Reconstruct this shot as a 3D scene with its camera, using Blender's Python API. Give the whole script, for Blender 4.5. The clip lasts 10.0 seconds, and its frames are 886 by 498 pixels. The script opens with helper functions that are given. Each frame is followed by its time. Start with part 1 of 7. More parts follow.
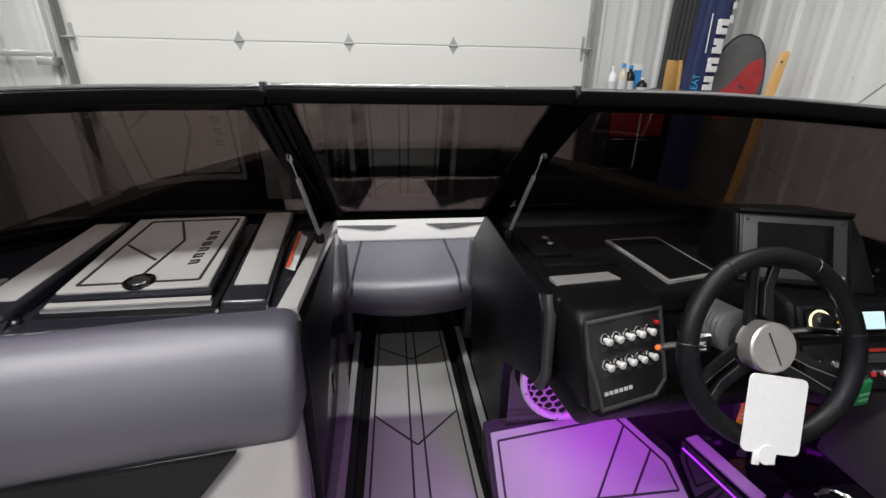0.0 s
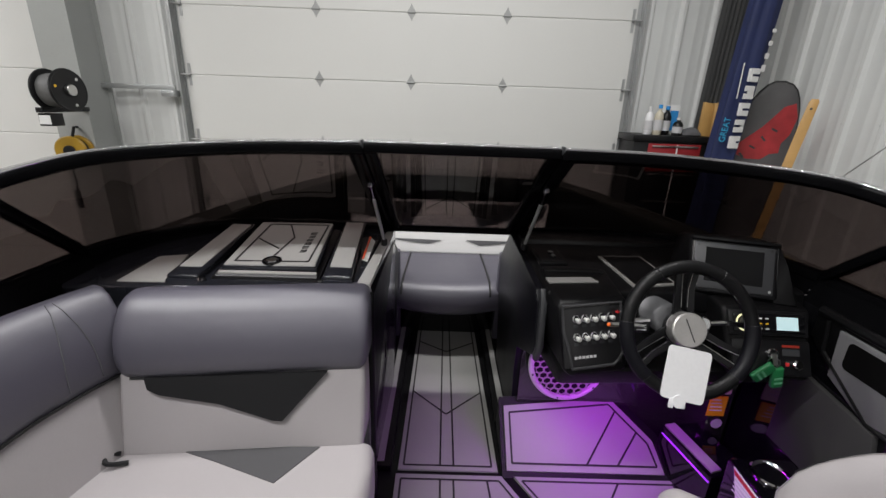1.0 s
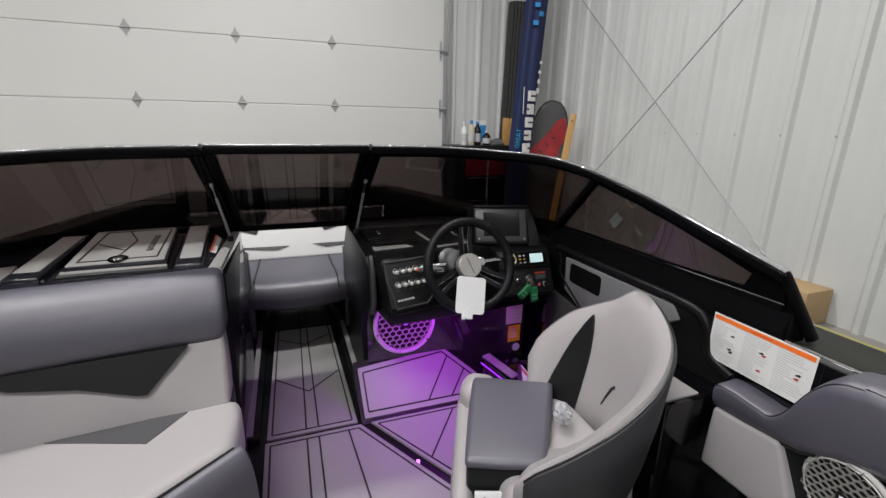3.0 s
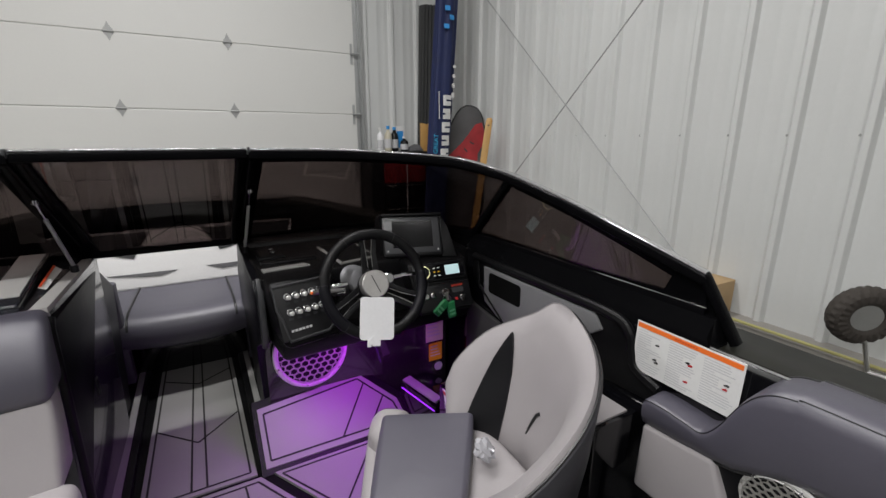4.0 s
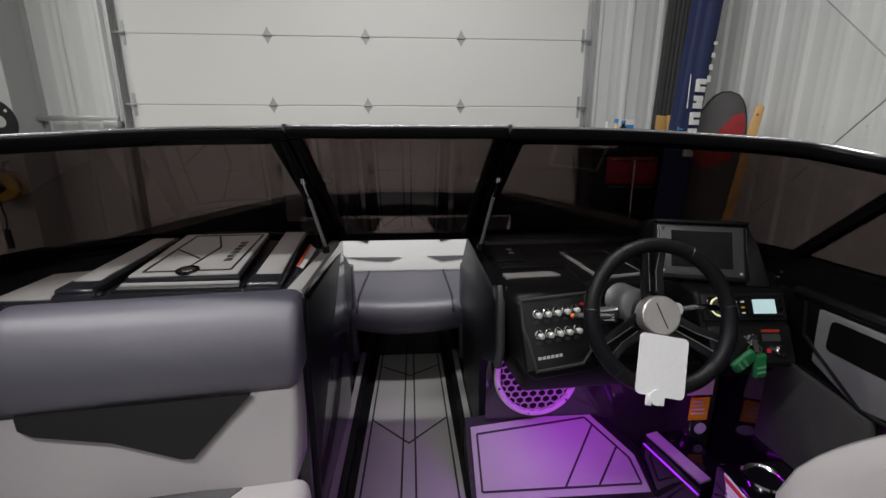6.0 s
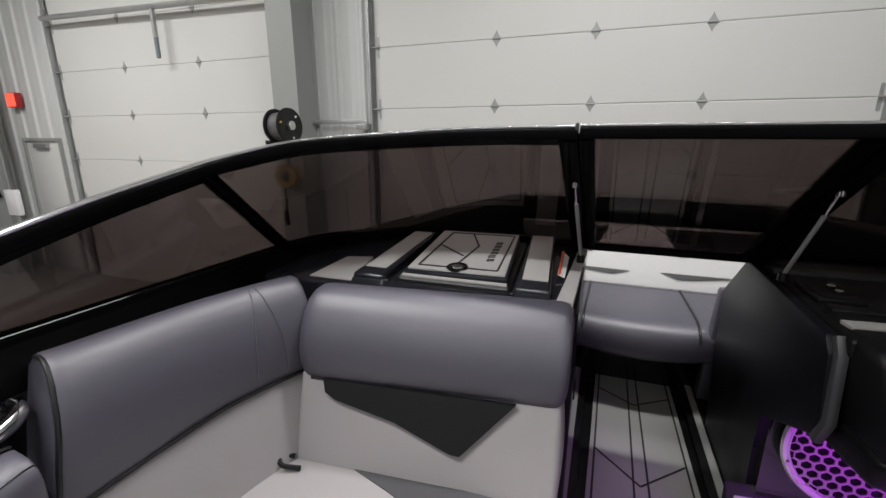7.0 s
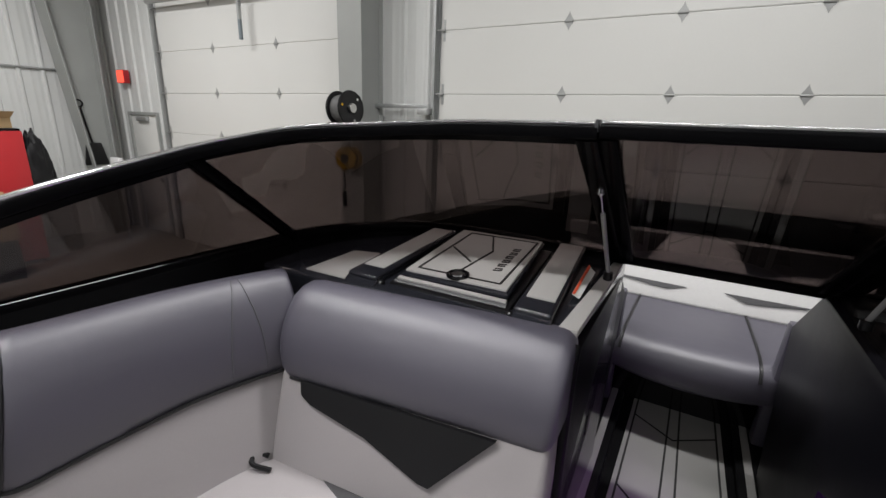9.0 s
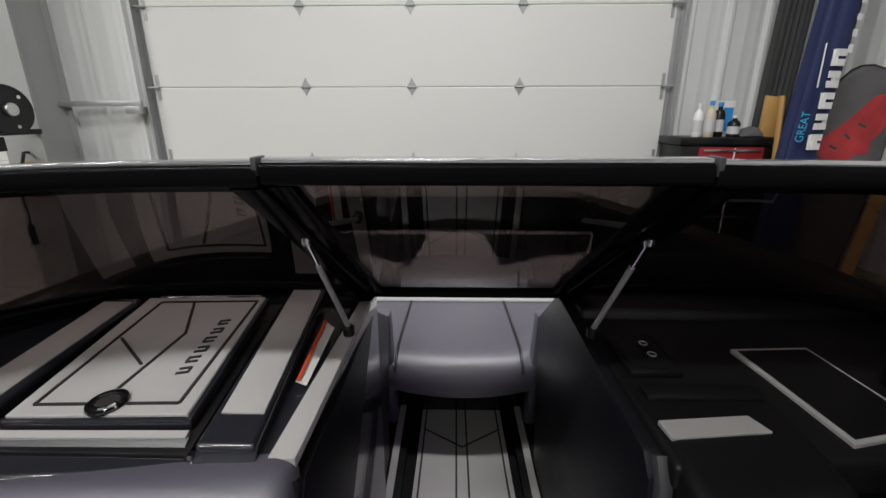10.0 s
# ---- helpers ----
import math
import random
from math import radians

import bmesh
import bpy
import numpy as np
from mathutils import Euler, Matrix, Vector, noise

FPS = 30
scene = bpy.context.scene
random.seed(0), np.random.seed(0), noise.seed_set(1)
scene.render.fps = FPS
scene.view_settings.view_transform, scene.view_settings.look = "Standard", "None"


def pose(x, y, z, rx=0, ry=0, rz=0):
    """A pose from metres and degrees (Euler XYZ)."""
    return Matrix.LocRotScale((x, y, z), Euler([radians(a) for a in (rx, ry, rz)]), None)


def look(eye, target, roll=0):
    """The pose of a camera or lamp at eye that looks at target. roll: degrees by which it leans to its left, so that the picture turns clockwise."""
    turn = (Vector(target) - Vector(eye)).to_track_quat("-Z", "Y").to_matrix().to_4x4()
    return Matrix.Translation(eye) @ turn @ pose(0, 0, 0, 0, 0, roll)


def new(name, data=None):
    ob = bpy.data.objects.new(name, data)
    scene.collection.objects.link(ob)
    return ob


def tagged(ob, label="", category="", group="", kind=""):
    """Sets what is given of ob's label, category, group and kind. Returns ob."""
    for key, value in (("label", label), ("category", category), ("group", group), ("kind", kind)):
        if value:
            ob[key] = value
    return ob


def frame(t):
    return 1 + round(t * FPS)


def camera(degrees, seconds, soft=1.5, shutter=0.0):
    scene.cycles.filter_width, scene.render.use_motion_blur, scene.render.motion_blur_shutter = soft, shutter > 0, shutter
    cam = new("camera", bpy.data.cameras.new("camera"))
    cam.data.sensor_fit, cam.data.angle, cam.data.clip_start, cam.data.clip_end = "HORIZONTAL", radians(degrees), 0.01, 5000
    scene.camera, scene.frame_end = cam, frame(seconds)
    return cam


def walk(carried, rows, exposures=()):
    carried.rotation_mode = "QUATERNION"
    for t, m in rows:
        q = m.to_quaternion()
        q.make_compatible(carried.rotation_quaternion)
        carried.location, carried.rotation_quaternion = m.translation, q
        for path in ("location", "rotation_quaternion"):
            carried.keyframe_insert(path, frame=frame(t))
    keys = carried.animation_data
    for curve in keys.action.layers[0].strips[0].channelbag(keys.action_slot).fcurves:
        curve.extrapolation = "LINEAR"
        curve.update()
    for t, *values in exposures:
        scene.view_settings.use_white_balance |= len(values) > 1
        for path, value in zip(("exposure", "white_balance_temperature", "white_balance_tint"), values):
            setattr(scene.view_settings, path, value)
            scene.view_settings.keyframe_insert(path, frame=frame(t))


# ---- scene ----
cam = camera(91.4, 10.0)
PATH = [
    (0, (-0.067, 0.056, 1.196), (0.165, 1.9, 0.458), 0.9),
    (0.5, (-0.085, -0.16, 1.288), (0.096, 1.707, 0.594), 1.9),
    (1, (-0.056, -0.34, 1.29), (-0.036, 1.553, 0.643), 2.1),
    (1.5, (-0.075, -0.483, 1.27), (-0.05, 1.428, 0.68), 1.9),
    (2, (-0.103, -0.625, 1.237), (0.019, 1.288, 0.667), 1.2),
    (2.5, (-0.066, -0.724, 1.231), (0.289, 1.161, 0.666), 1.1),
    (3, (-0.018, -0.735, 1.245), (0.635, 1.077, 0.705), 0.9),
    (4.5, (0.193, -0.481, 1.179), (1.164, 1.196, 0.683), -0.0),
    (5, (0.214, -0.371, 1.147), (1.083, 1.361, 0.653), 0.1),
    (5.5, (0.154, -0.301, 1.151), (0.681, 1.563, 0.655), 0.2),
    (7, (-0.209, -0.174, 1.154), (-0.877, 1.644, 0.656), -0.0),
    (7.5, (-0.242, -0.181, 1.139), (-1.321, 1.421, 0.621), 0.0),
    (8, (-0.244, -0.199, 1.136), (-1.584, 1.185, 0.6), -0.8),
    (8.3, (-0.222, -0.173, 1.138), (-1.588, 1.184, 0.595), -0.9),
    (8.5, (-0.189, -0.138, 1.144), (-1.499, 1.268, 0.592), -0.5),
    (9, (-0.109, 0.001, 1.17), (-1.047, 1.675, 0.608), 2.2),
    (9.5, (-0.091, 0.169, 1.212), (-0.525, 2.034, 0.637), 1.1),
    (10, (-0.038, 0.331, 1.233), (-0.08, 2.24, 0.638), -0.1),
]
EXPOSURES = [(0, 0.27), (0.5, -0.07), (1, -0.10), (3, -0.10), (4.5, -0.36), (5.5, -0.42), (7, -0.16), (9.5, -0.12), (10, -0.04)]
walk(cam, [(t, look(eye, target, roll)) for t, eye, target, roll in PATH], EXPOSURES)

# ---- light: ceiling lamps of the workshop, and the accent lamps of the boat ----
world = bpy.data.worlds.new("workshop")
scene.world = world
world.use_nodes = True
world.node_tree.nodes["Background"].inputs[0].default_value = (0.9, 0.95, 1.0, 1)
world.node_tree.nodes["Background"].inputs[1].default_value = 0.02


def area(name, at, to, sx, sy, watts, colour):
    d = bpy.data.lights.new(name, "AREA")
    d.shape, d.size, d.size_y, d.energy, d.color = "RECTANGLE", sx, sy, watts, colour
    o = new(name, d)
    o.matrix_world = look(at, to)
    return o


LAMP = (1.0, 0.985, 0.98)
for lx, ly, w in ((0.3, 1.58, 116), (-1.6, -0.8, 155), (0.2, -2.6, 34), (-6.2, 1.2, 205), (-5.0, -3.0, 120), (-1.0, -5.5, 60)):
    area("ceiling_lamp_light", (lx, ly, 4.05), (lx, ly, 0), 2.4, 0.16, w, LAMP)
ACCENT = (0.54, 0.012, 0.98)
area("accent_light", (0.55, 0.80, 0.50), (0.5, 1.02, 0.05), 0.30, 0.05, 3.8, ACCENT)
area("accent_light", (0.72, 0.62, 0.22), (0.55, 0.6, 0.0), 0.05, 0.10, 0.3, ACCENT)

# ---- materials ----


def material(name, colour, rough=0.5, metal=0.0, var=0.12, scale=6.0, fine=0.05, fscale=120.0, bump=0.1, bscale=250.0, coat=0.0, rvar=0.08, rnd=0.0, spec=0.5, soft_relief=0.0):
    """A surface with stains at one scale, grain at another, fine relief and uneven gloss."""
    m = bpy.data.materials.new(name)
    m.use_nodes = True
    nt = m.node_tree
    n, l = nt.nodes, nt.links
    b = n["Principled BSDF"]
    co = n.new("ShaderNodeTexCoord")
    big, small, rel = (n.new("ShaderNodeTexNoise") for _ in range(3))
    for tex, s, d in ((big, scale, 5), (small, fscale, 2), (rel, bscale, 2)):
        tex.inputs["Scale"].default_value, tex.inputs["Detail"].default_value = s, d
        l.new(co.outputs["Object"], tex.inputs["Vector"])
    mul = n.new("ShaderNodeMath")
    mul.operation, mul.inputs[1].default_value = "MULTIPLY_ADD", 2 * var
    l.new(big.outputs["Fac"], mul.inputs[0])
    mul.inputs[2].default_value = 1 - var
    mul2 = n.new("ShaderNodeMath")
    mul2.operation, mul2.inputs[1].default_value = "MULTIPLY_ADD", 2 * fine
    l.new(small.outputs["Fac"], mul2.inputs[0])
    mul2.inputs[2].default_value = -fine
    add = n.new("ShaderNodeMath")
    add.operation = "ADD"
    l.new(mul.outputs[0], add.inputs[0])
    l.new(mul2.outputs[0], add.inputs[1])
    last = add
    if rnd:
        info = n.new("ShaderNodeObjectInfo")
        r1 = n.new("ShaderNodeMath")
        r1.operation, r1.inputs[1].default_value, r1.inputs[2].default_value = "MULTIPLY_ADD", rnd, -rnd / 2
        l.new(info.outputs["Random"], r1.inputs[0])
        r2 = n.new("ShaderNodeMath")
        r2.operation = "ADD"
        l.new(last.outputs[0], r2.inputs[0])
        l.new(r1.outputs[0], r2.inputs[1])
        last = r2
    mix = n.new("ShaderNodeVectorMath")
    mix.operation = "SCALE"
    mix.inputs[0].default_value = colour
    l.new(last.outputs[0], mix.inputs["Scale"])
    l.new(mix.outputs[0], b.inputs["Base Color"])
    rr = n.new("ShaderNodeMath")
    rr.operation, rr.inputs[1].default_value, rr.inputs[2].default_value = "MULTIPLY_ADD", 2 * rvar, rough - rvar
    l.new(big.outputs["Fac"], rr.inputs[0])
    l.new(rr.outputs[0], b.inputs["Roughness"])
    b.inputs["Metallic"].default_value = metal
    b.inputs["Specular IOR Level"].default_value = spec
    b.inputs["Coat Weight"].default_value = coat
    b.inputs["Coat Roughness"].default_value = 0.04
    if bump:
        bp = n.new("ShaderNodeBump")
        bp.inputs["Strength"].default_value, bp.inputs["Distance"].default_value = bump, 0.002
        l.new(rel.outputs["Fac"], bp.inputs["Height"])
        l.new(bp.outputs[0], b.inputs["Normal"])
        if soft_relief:
            puck = n.new("ShaderNodeTexNoise")
            puck.inputs["Scale"].default_value, puck.inputs["Detail"].default_value, puck.inputs["Distortion"].default_value = 13.0, 2.0, 0.6
            l.new(co.outputs["Object"], puck.inputs["Vector"])
            wide = n.new("ShaderNodeBump")
            wide.inputs["Strength"].default_value, wide.inputs["Distance"].default_value = soft_relief, 0.01
            l.new(puck.outputs["Fac"], wide.inputs["Height"])
            l.new(wide.outputs[0], bp.inputs["Normal"])
    return m


def tinted_glass(name, tint, gloss=0.04):
    """A pane tinted in its mass: each face passes the tint and mirrors more the flatter it is seen."""
    m = bpy.data.materials.new(name)
    m.use_nodes = True
    n, l = m.node_tree.nodes, m.node_tree.links
    n.remove(n["Principled BSDF"])
    tr, gl, mx, lw = n.new("ShaderNodeBsdfTransparent"), n.new("ShaderNodeBsdfGlossy"), n.new("ShaderNodeMixShader"), n.new("ShaderNodeLayerWeight")
    tr.inputs[0].default_value = (*tint, 1)
    gl.inputs["Roughness"].default_value = 0.0
    lw.inputs["Blend"].default_value = 0.5
    pw, ma = n.new("ShaderNodeMath"), n.new("ShaderNodeMath")
    pw.operation, pw.inputs[1].default_value = "POWER", 5.0
    ma.operation, ma.inputs[1].default_value, ma.inputs[2].default_value = "MULTIPLY_ADD", 1 - gloss, gloss
    l.new(lw.outputs["Facing"], pw.inputs[0])
    l.new(pw.outputs[0], ma.inputs[0])
    l.new(ma.outputs[0], mx.inputs[0])
    l.new(tr.outputs[0], mx.inputs[1])
    l.new(gl.outputs[0], mx.inputs[2])
    l.new(mx.outputs[0], n["Material Output"].inputs[0])
    return m


def glowing(name, colour, strength):
    m = material(name, colour, 0.3)
    b = m.node_tree.nodes["Principled BSDF"]
    b.inputs["Emission Color"].default_value, b.inputs["Emission Strength"].default_value = (*colour, 1), strength
    return m


GEL = material("black_gelcoat", (0.003, 0.003, 0.004), 0.10, var=0.2, scale=3, fine=0.02, bump=0.01, bscale=30, coat=0.5, rvar=0.05)
GELN = material("charcoal_gelcoat", (0.015, 0.016, 0.021), 0.20, var=0.2, scale=3, fine=0.02, bump=0.01, bscale=30, coat=0.5, rvar=0.05)
BULK = material("glossy_dark_gelcoat", (0.020, 0.020, 0.019), 0.10, spec=0.9, var=0.2, scale=3, fine=0.02, bump=0.12, bscale=9, coat=0.6, rvar=0.04)
DASH = material("black_textured_vinyl", (0.0042, 0.0042, 0.0047), 0.40, spec=0.20, var=0.15, scale=5, bump=0.25, bscale=700)
PANEL = material("dark_upholstery", (0.0055, 0.0055, 0.0075), 0.38, spec=0.15, var=0.15, scale=4, bump=0.2, bscale=600)
BLACKP = material("black_plastic", (0.006, 0.006, 0.007), 0.35, spec=0.35, var=0.15, scale=9, bump=0.08)
FRAME = material("black_anodised_frame", (0.003, 0.003, 0.0035), 0.22, spec=0.05, var=0.15, scale=9, bump=0.02)
RAIL = material("polished_rail", (0.60, 0.60, 0.61), 0.16, metal=0.9, var=0.15, scale=9, bump=0.02)
GREY = material("slate_grey_vinyl", (0.072, 0.068, 0.090), 0.45, spec=0.95, soft_relief=0.13, var=0.07, scale=3, fine=0.03, fscale=300, bump=0.16, bscale=900, rvar=0.05)
LIGHT = material("pale_grey_vinyl", (0.320, 0.300, 0.306), 0.50, spec=0.4, soft_relief=0.17, var=0.05, scale=3, fine=0.03, fscale=300, bump=0.16, bscale=900, rvar=0.05)
WEDGE = material("black_vinyl", (0.0065, 0.0065, 0.0075), 0.42, spec=0.3, var=0.12, scale=4, bump=0.25, bscale=900)
CHARCOAL = material("charcoal_vinyl", (0.034, 0.033, 0.038), 0.46, spec=0.4, soft_relief=0.1, var=0.1, scale=3, fine=0.03, fscale=300, bump=0.16, bscale=900)
INLAY = material("mid_grey_vinyl", (0.055, 0.054, 0.058), 0.5, var=0.08, scale=4, bump=0.16, bscale=900)
DUSTY = material("dusty_black_gelcoat", (0.014, 0.014, 0.011), 0.40, spec=0.14, var=0.35, scale=9, fine=0.1, bump=0.04, bscale=60)
WHITEV = material("white_vinyl", (0.55, 0.545, 0.54), 0.45, var=0.04, scale=3, bump=0.14, bscale=900)
STITCH = material("grey_thread", (0.105, 0.104, 0.115), 0.6, bump=0.05)
MATTE = material("matte_black", (0.003, 0.003, 0.003), 0.95, spec=0.05, bump=0.0)
HINGE = material("dull_steel", (0.33, 0.335, 0.33), 0.45, metal=0.3, var=0.2, scale=20, bump=0.05)
PIPING = material("black_piping", (0.010, 0.010, 0.011), 0.4, bump=0.05)
MAT = material("grey_foam_mat", (0.24, 0.237, 0.229), 0.58, var=0.08, scale=5, fine=0.10, fscale=500, bump=0.5, bscale=1200, spec=0.6)
# Paler copy of MAT: brightens the console pads in place of more light.
LITFOAM = material("brightened_foam", (0.37, 0.362, 0.352), 0.58, var=0.06, scale=5, fine=0.08, fscale=500, bump=0.5, bscale=1200, spec=0.5)
MATLINE = material("black_foam_groove", (0.010, 0.010, 0.010), 0.8, bump=0.1)
CHROME = material("chrome", (0.80, 0.80, 0.82), 0.08, metal=1.0, var=0.05, fine=0.02, bump=0.0, rvar=0.03)
# Metal on the black coaming bead, standing in for the lamp's highlight.
BEADGLINT = material("bead_glint_trim", (0.16, 0.16, 0.165), 0.18, metal=0.9, var=0.1, bump=0.02)
SILVER = material("silver_paint", (0.55, 0.55, 0.53), 0.35, metal=0.2, var=0.06, bump=0.03)
BEZEL = material("dark_grey_plastic", (0.036, 0.037, 0.040), 0.4, var=0.1, bump=0.1, bscale=500)
GRILLE = material("satin_steel", (0.50, 0.49, 0.46), 0.42, metal=0.75, var=0.08, bump=0.03)
STEEL = material("brushed_steel", (0.55, 0.55, 0.54), 0.30, metal=1.0, var=0.08, bump=0.05)
GLASS = tinted_glass("smoked_glass", (0.312, 0.276, 0.270), 0.048)
SIDING = material("white_steel_siding", (0.60, 0.61, 0.60), 0.42, var=0.06, scale=1.3, fine=0.02, fscale=40, bump=0.03, bscale=20)
DOORW = material("white_steel_door", (0.62, 0.62, 0.60), 0.45, var=0.03, scale=1.2, fine=0.02, fscale=60, bump=0.12, bscale=160)
GALV = material("galvanised_steel", (0.42, 0.43, 0.43), 0.42, metal=0.7, var=0.15, scale=8, bump=0.05)
COLUMN = material("grey_primer_steel", (0.30, 0.31, 0.30), 0.5, var=0.1, scale=2, bump=0.05)
CONCRETE = material("concrete", (0.30, 0.285, 0.26), 0.55, var=0.2, scale=1.4, fine=0.08, fscale=60, bump=0.2, bscale=90)
CARD = material("cardboard", (0.46, 0.32, 0.17), 0.8, var=0.1, scale=5, bump=0.1, rnd=0.2)
RED = material("red_paint", (0.42, 0.02, 0.025), 0.35, var=0.1, scale=5, bump=0.03)
PAPER = material("white_paper", (0.66, 0.66, 0.65), 0.6, var=0.03, bump=0.03)
ORANGE = material("orange_print", (0.80, 0.16, 0.02), 0.55, var=0.04, bump=0.02)
INK = material("grey_print", (0.50, 0.50, 0.51), 0.6, var=0.05, bump=0.0)
INKB = material("black_print", (0.012, 0.012, 0.013), 0.5, var=0.05, bump=0.0)
YELLOW = material("yellow_paint", (0.75, 0.42, 0.01), 0.45, var=0.08, bump=0.02)
OCHRE = material("ochre_plastic", (0.34, 0.20, 0.015), 0.4, var=0.1, bump=0.03)
GREENF = material("green_foam", (0.01, 0.16, 0.05), 0.55, var=0.1, bump=0.1)
NAVY = material("navy_fabric", (0.006, 0.013, 0.065), 0.7, var=0.25, scale=8, bump=0.2, bscale=300)
WOOD = material("pale_wood", (0.48, 0.28, 0.09), 0.5, var=0.15, scale=12, bump=0.06)
PLY = material("plywood", (0.36, 0.17, 0.05), 0.55, var=0.25, scale=5, bump=0.08)
GREYBOX = material("grey_enamel", (0.17, 0.20, 0.22), 0.4, var=0.06, bump=0.02)
BLUE = material("blue_print", (0.03, 0.25, 0.60), 0.5, bump=0.0)
TAN = material("tan_shelf_steel", (0.50, 0.42, 0.24), 0.5, var=0.1, bump=0.05)
RUBBER = material("black_rubber", (0.012, 0.012, 0.012), 0.7, var=0.2, bump=0.3, bscale=120)
PLASTICW = material("white_plastic", (0.72, 0.72, 0.73), 0.35, var=0.03, bump=0.02)
FILM = material("clear_film", (0.62, 0.62, 0.65), 0.12, var=0.1, bump=0.3, bscale=60)
FILM.node_tree.nodes["Principled BSDF"].inputs["Transmission Weight"].default_value = 0.5
SCREEN = material("dark_screen", (0.004, 0.004, 0.005), 0.08, bump=0.0)
LCD = glowing("lcd_glow", (0.55, 0.75, 0.78), 0.36)
SPEAKERLED = glowing("speaker_glow", (0.50, 0.05, 1.0), 2.2)
SIGN = glowing("red_sign_glow", (1.0, 0.10, 0.06), 1.2)

# ---- builders ----
Z = Vector((0, 0, 1))


def V(*a):
    return Vector(a)


def link(name, bm, mat, sharp=32):
    bmesh.ops.recalc_face_normals(bm, faces=bm.faces[:])
    me = bpy.data.meshes.new(name)
    bm.to_mesh(me)
    bm.free()
    for p in me.polygons:
        p.use_smooth = True
    me.set_sharp_from_angle(angle=radians(sharp))
    me.materials.append(mat)
    return new(name, me)


def part(name, bm, mat, parent, label="", sharp=32):
    o = link(name, bm, mat, sharp)
    o.parent = parent
    if label:
        tagged(o, label)
    return o


def thing(name, label, category, group="", kind="", at=(0, 0, 0)):
    e = new(name)
    e.empty_display_size = 0.05
    return tagged(e, label, category, group, kind)


def solo(name, bm, mat, label, category, group="", kind="", sharp=32):
    return tagged(link(name, bm, mat, sharp), label, category, group, kind)


def join(*bms):
    out = bmesh.new()
    for b in bms:
        me = bpy.data.meshes.new("t")
        b.to_mesh(me)
        b.free()
        out.from_mesh(me)
        bpy.data.meshes.remove(me)
    return out


def hexa(c, r=0.0, seg=2):
    """A block with eight given corners (bottom four round, then the top four), its edges rounded."""
    bm = bmesh.new()
    v = [bm.verts.new(p) for p in c]
    for f in ((3, 2, 1, 0), (4, 5, 6, 7), (0, 1, 5, 4), (1, 2, 6, 5), (2, 3, 7, 6), (3, 0, 4, 7)):
        bm.faces.new([v[i] for i in f])
    if r:
        bmesh.ops.bevel(bm, geom=bm.edges[:], offset=r, segments=seg, profile=0.5, affect="EDGES", clamp_overlap=True)
    return bm


def box(x0, x1, y0, y1, z0, z1, r=0.0, seg=2):
    return hexa([(x0, y0, z0), (x1, y0, z0), (x1, y1, z0), (x0, y1, z0), (x0, y0, z1), (x1, y0, z1), (x1, y1, z1), (x0, y1, z1)], r, seg)


def moved(bm, m):
    bm.transform(m)
    return bm


def prism(poly, a, b, r=0.0, seg=2):
    """A slab between a polygon and its copy: poly in 3D, shifted by the vectors a and b."""
    bm = bmesh.new()
    lo = [bm.verts.new(Vector(p) + Vector(a)) for p in poly]
    hi = [bm.verts.new(Vector(p) + Vector(b)) for p in poly]
    n = len(poly)
    bm.faces.new(lo[::-1])
    bm.faces.new(hi)
    for i in range(n):
        bm.faces.new((lo[i], lo[(i + 1) % n], hi[(i + 1) % n], hi[i]))
    if r:
        bmesh.ops.bevel(bm, geom=bm.edges[:], offset=r, segments=seg, profile=0.5, affect="EDGES", clamp_overlap=True)
    return bm


def rings(loops, closed=False, caps=True):
    """A skin over closed loops of equally many points."""
    bm = bmesh.new()
    vs = [[bm.verts.new(p) for p in lp] for lp in loops]
    n = len(vs[0])
    for k in range(len(vs) if closed else len(vs) - 1):
        a, b = vs[k], vs[(k + 1) % len(vs)]
        for i in range(n):
            bm.faces.new((a[i], a[(i + 1) % n], b[(i + 1) % n], b[i]))
    if caps and not closed:
        bm.faces.new(vs[0][::-1])
        bm.faces.new(vs[-1])
    return bm


def smooth_path(pts, per=6):
    """Catmull-Rom through the points."""
    p = [Vector(q) for q in pts]
    p = [2 * p[0] - p[1]] + p + [2 * p[-1] - p[-2]]
    out = []
    for i in range(1, len(p) - 2):
        a, b, c, d = p[i - 1 : i + 3]
        for k in range(per):
            t = k / per
            out.append(0.5 * (2 * b + (c - a) * t + (2 * a - 5 * b + 4 * c - d) * t * t + (3 * b - a - 3 * c + d) * t**3))
    return out + [p[-2]]


def sweep(path, prof, up=Z, closed=False):
    """A 2D profile (side, up) carried along a path."""
    path = [Vector(q) for q in path]
    loops, n = [], len(path)
    for i, q in enumerate(path):
        if closed:
            d = path[(i + 1) % n] - path[i - 1]
        else:
            d = path[min(i + 1, n - 1)] - path[max(i - 1, 0)]
        d.normalize()
        side = d.cross(up).normalized()
        top = side.cross(d).normalized()
        loops.append([q + side * a + top * b for a, b in prof])
    return rings(loops, closed)


def circle(r, n=8, sx=1.0):
    return [(r * sx * math.cos(2 * math.pi * i / n), r * math.sin(2 * math.pi * i / n)) for i in range(n)]


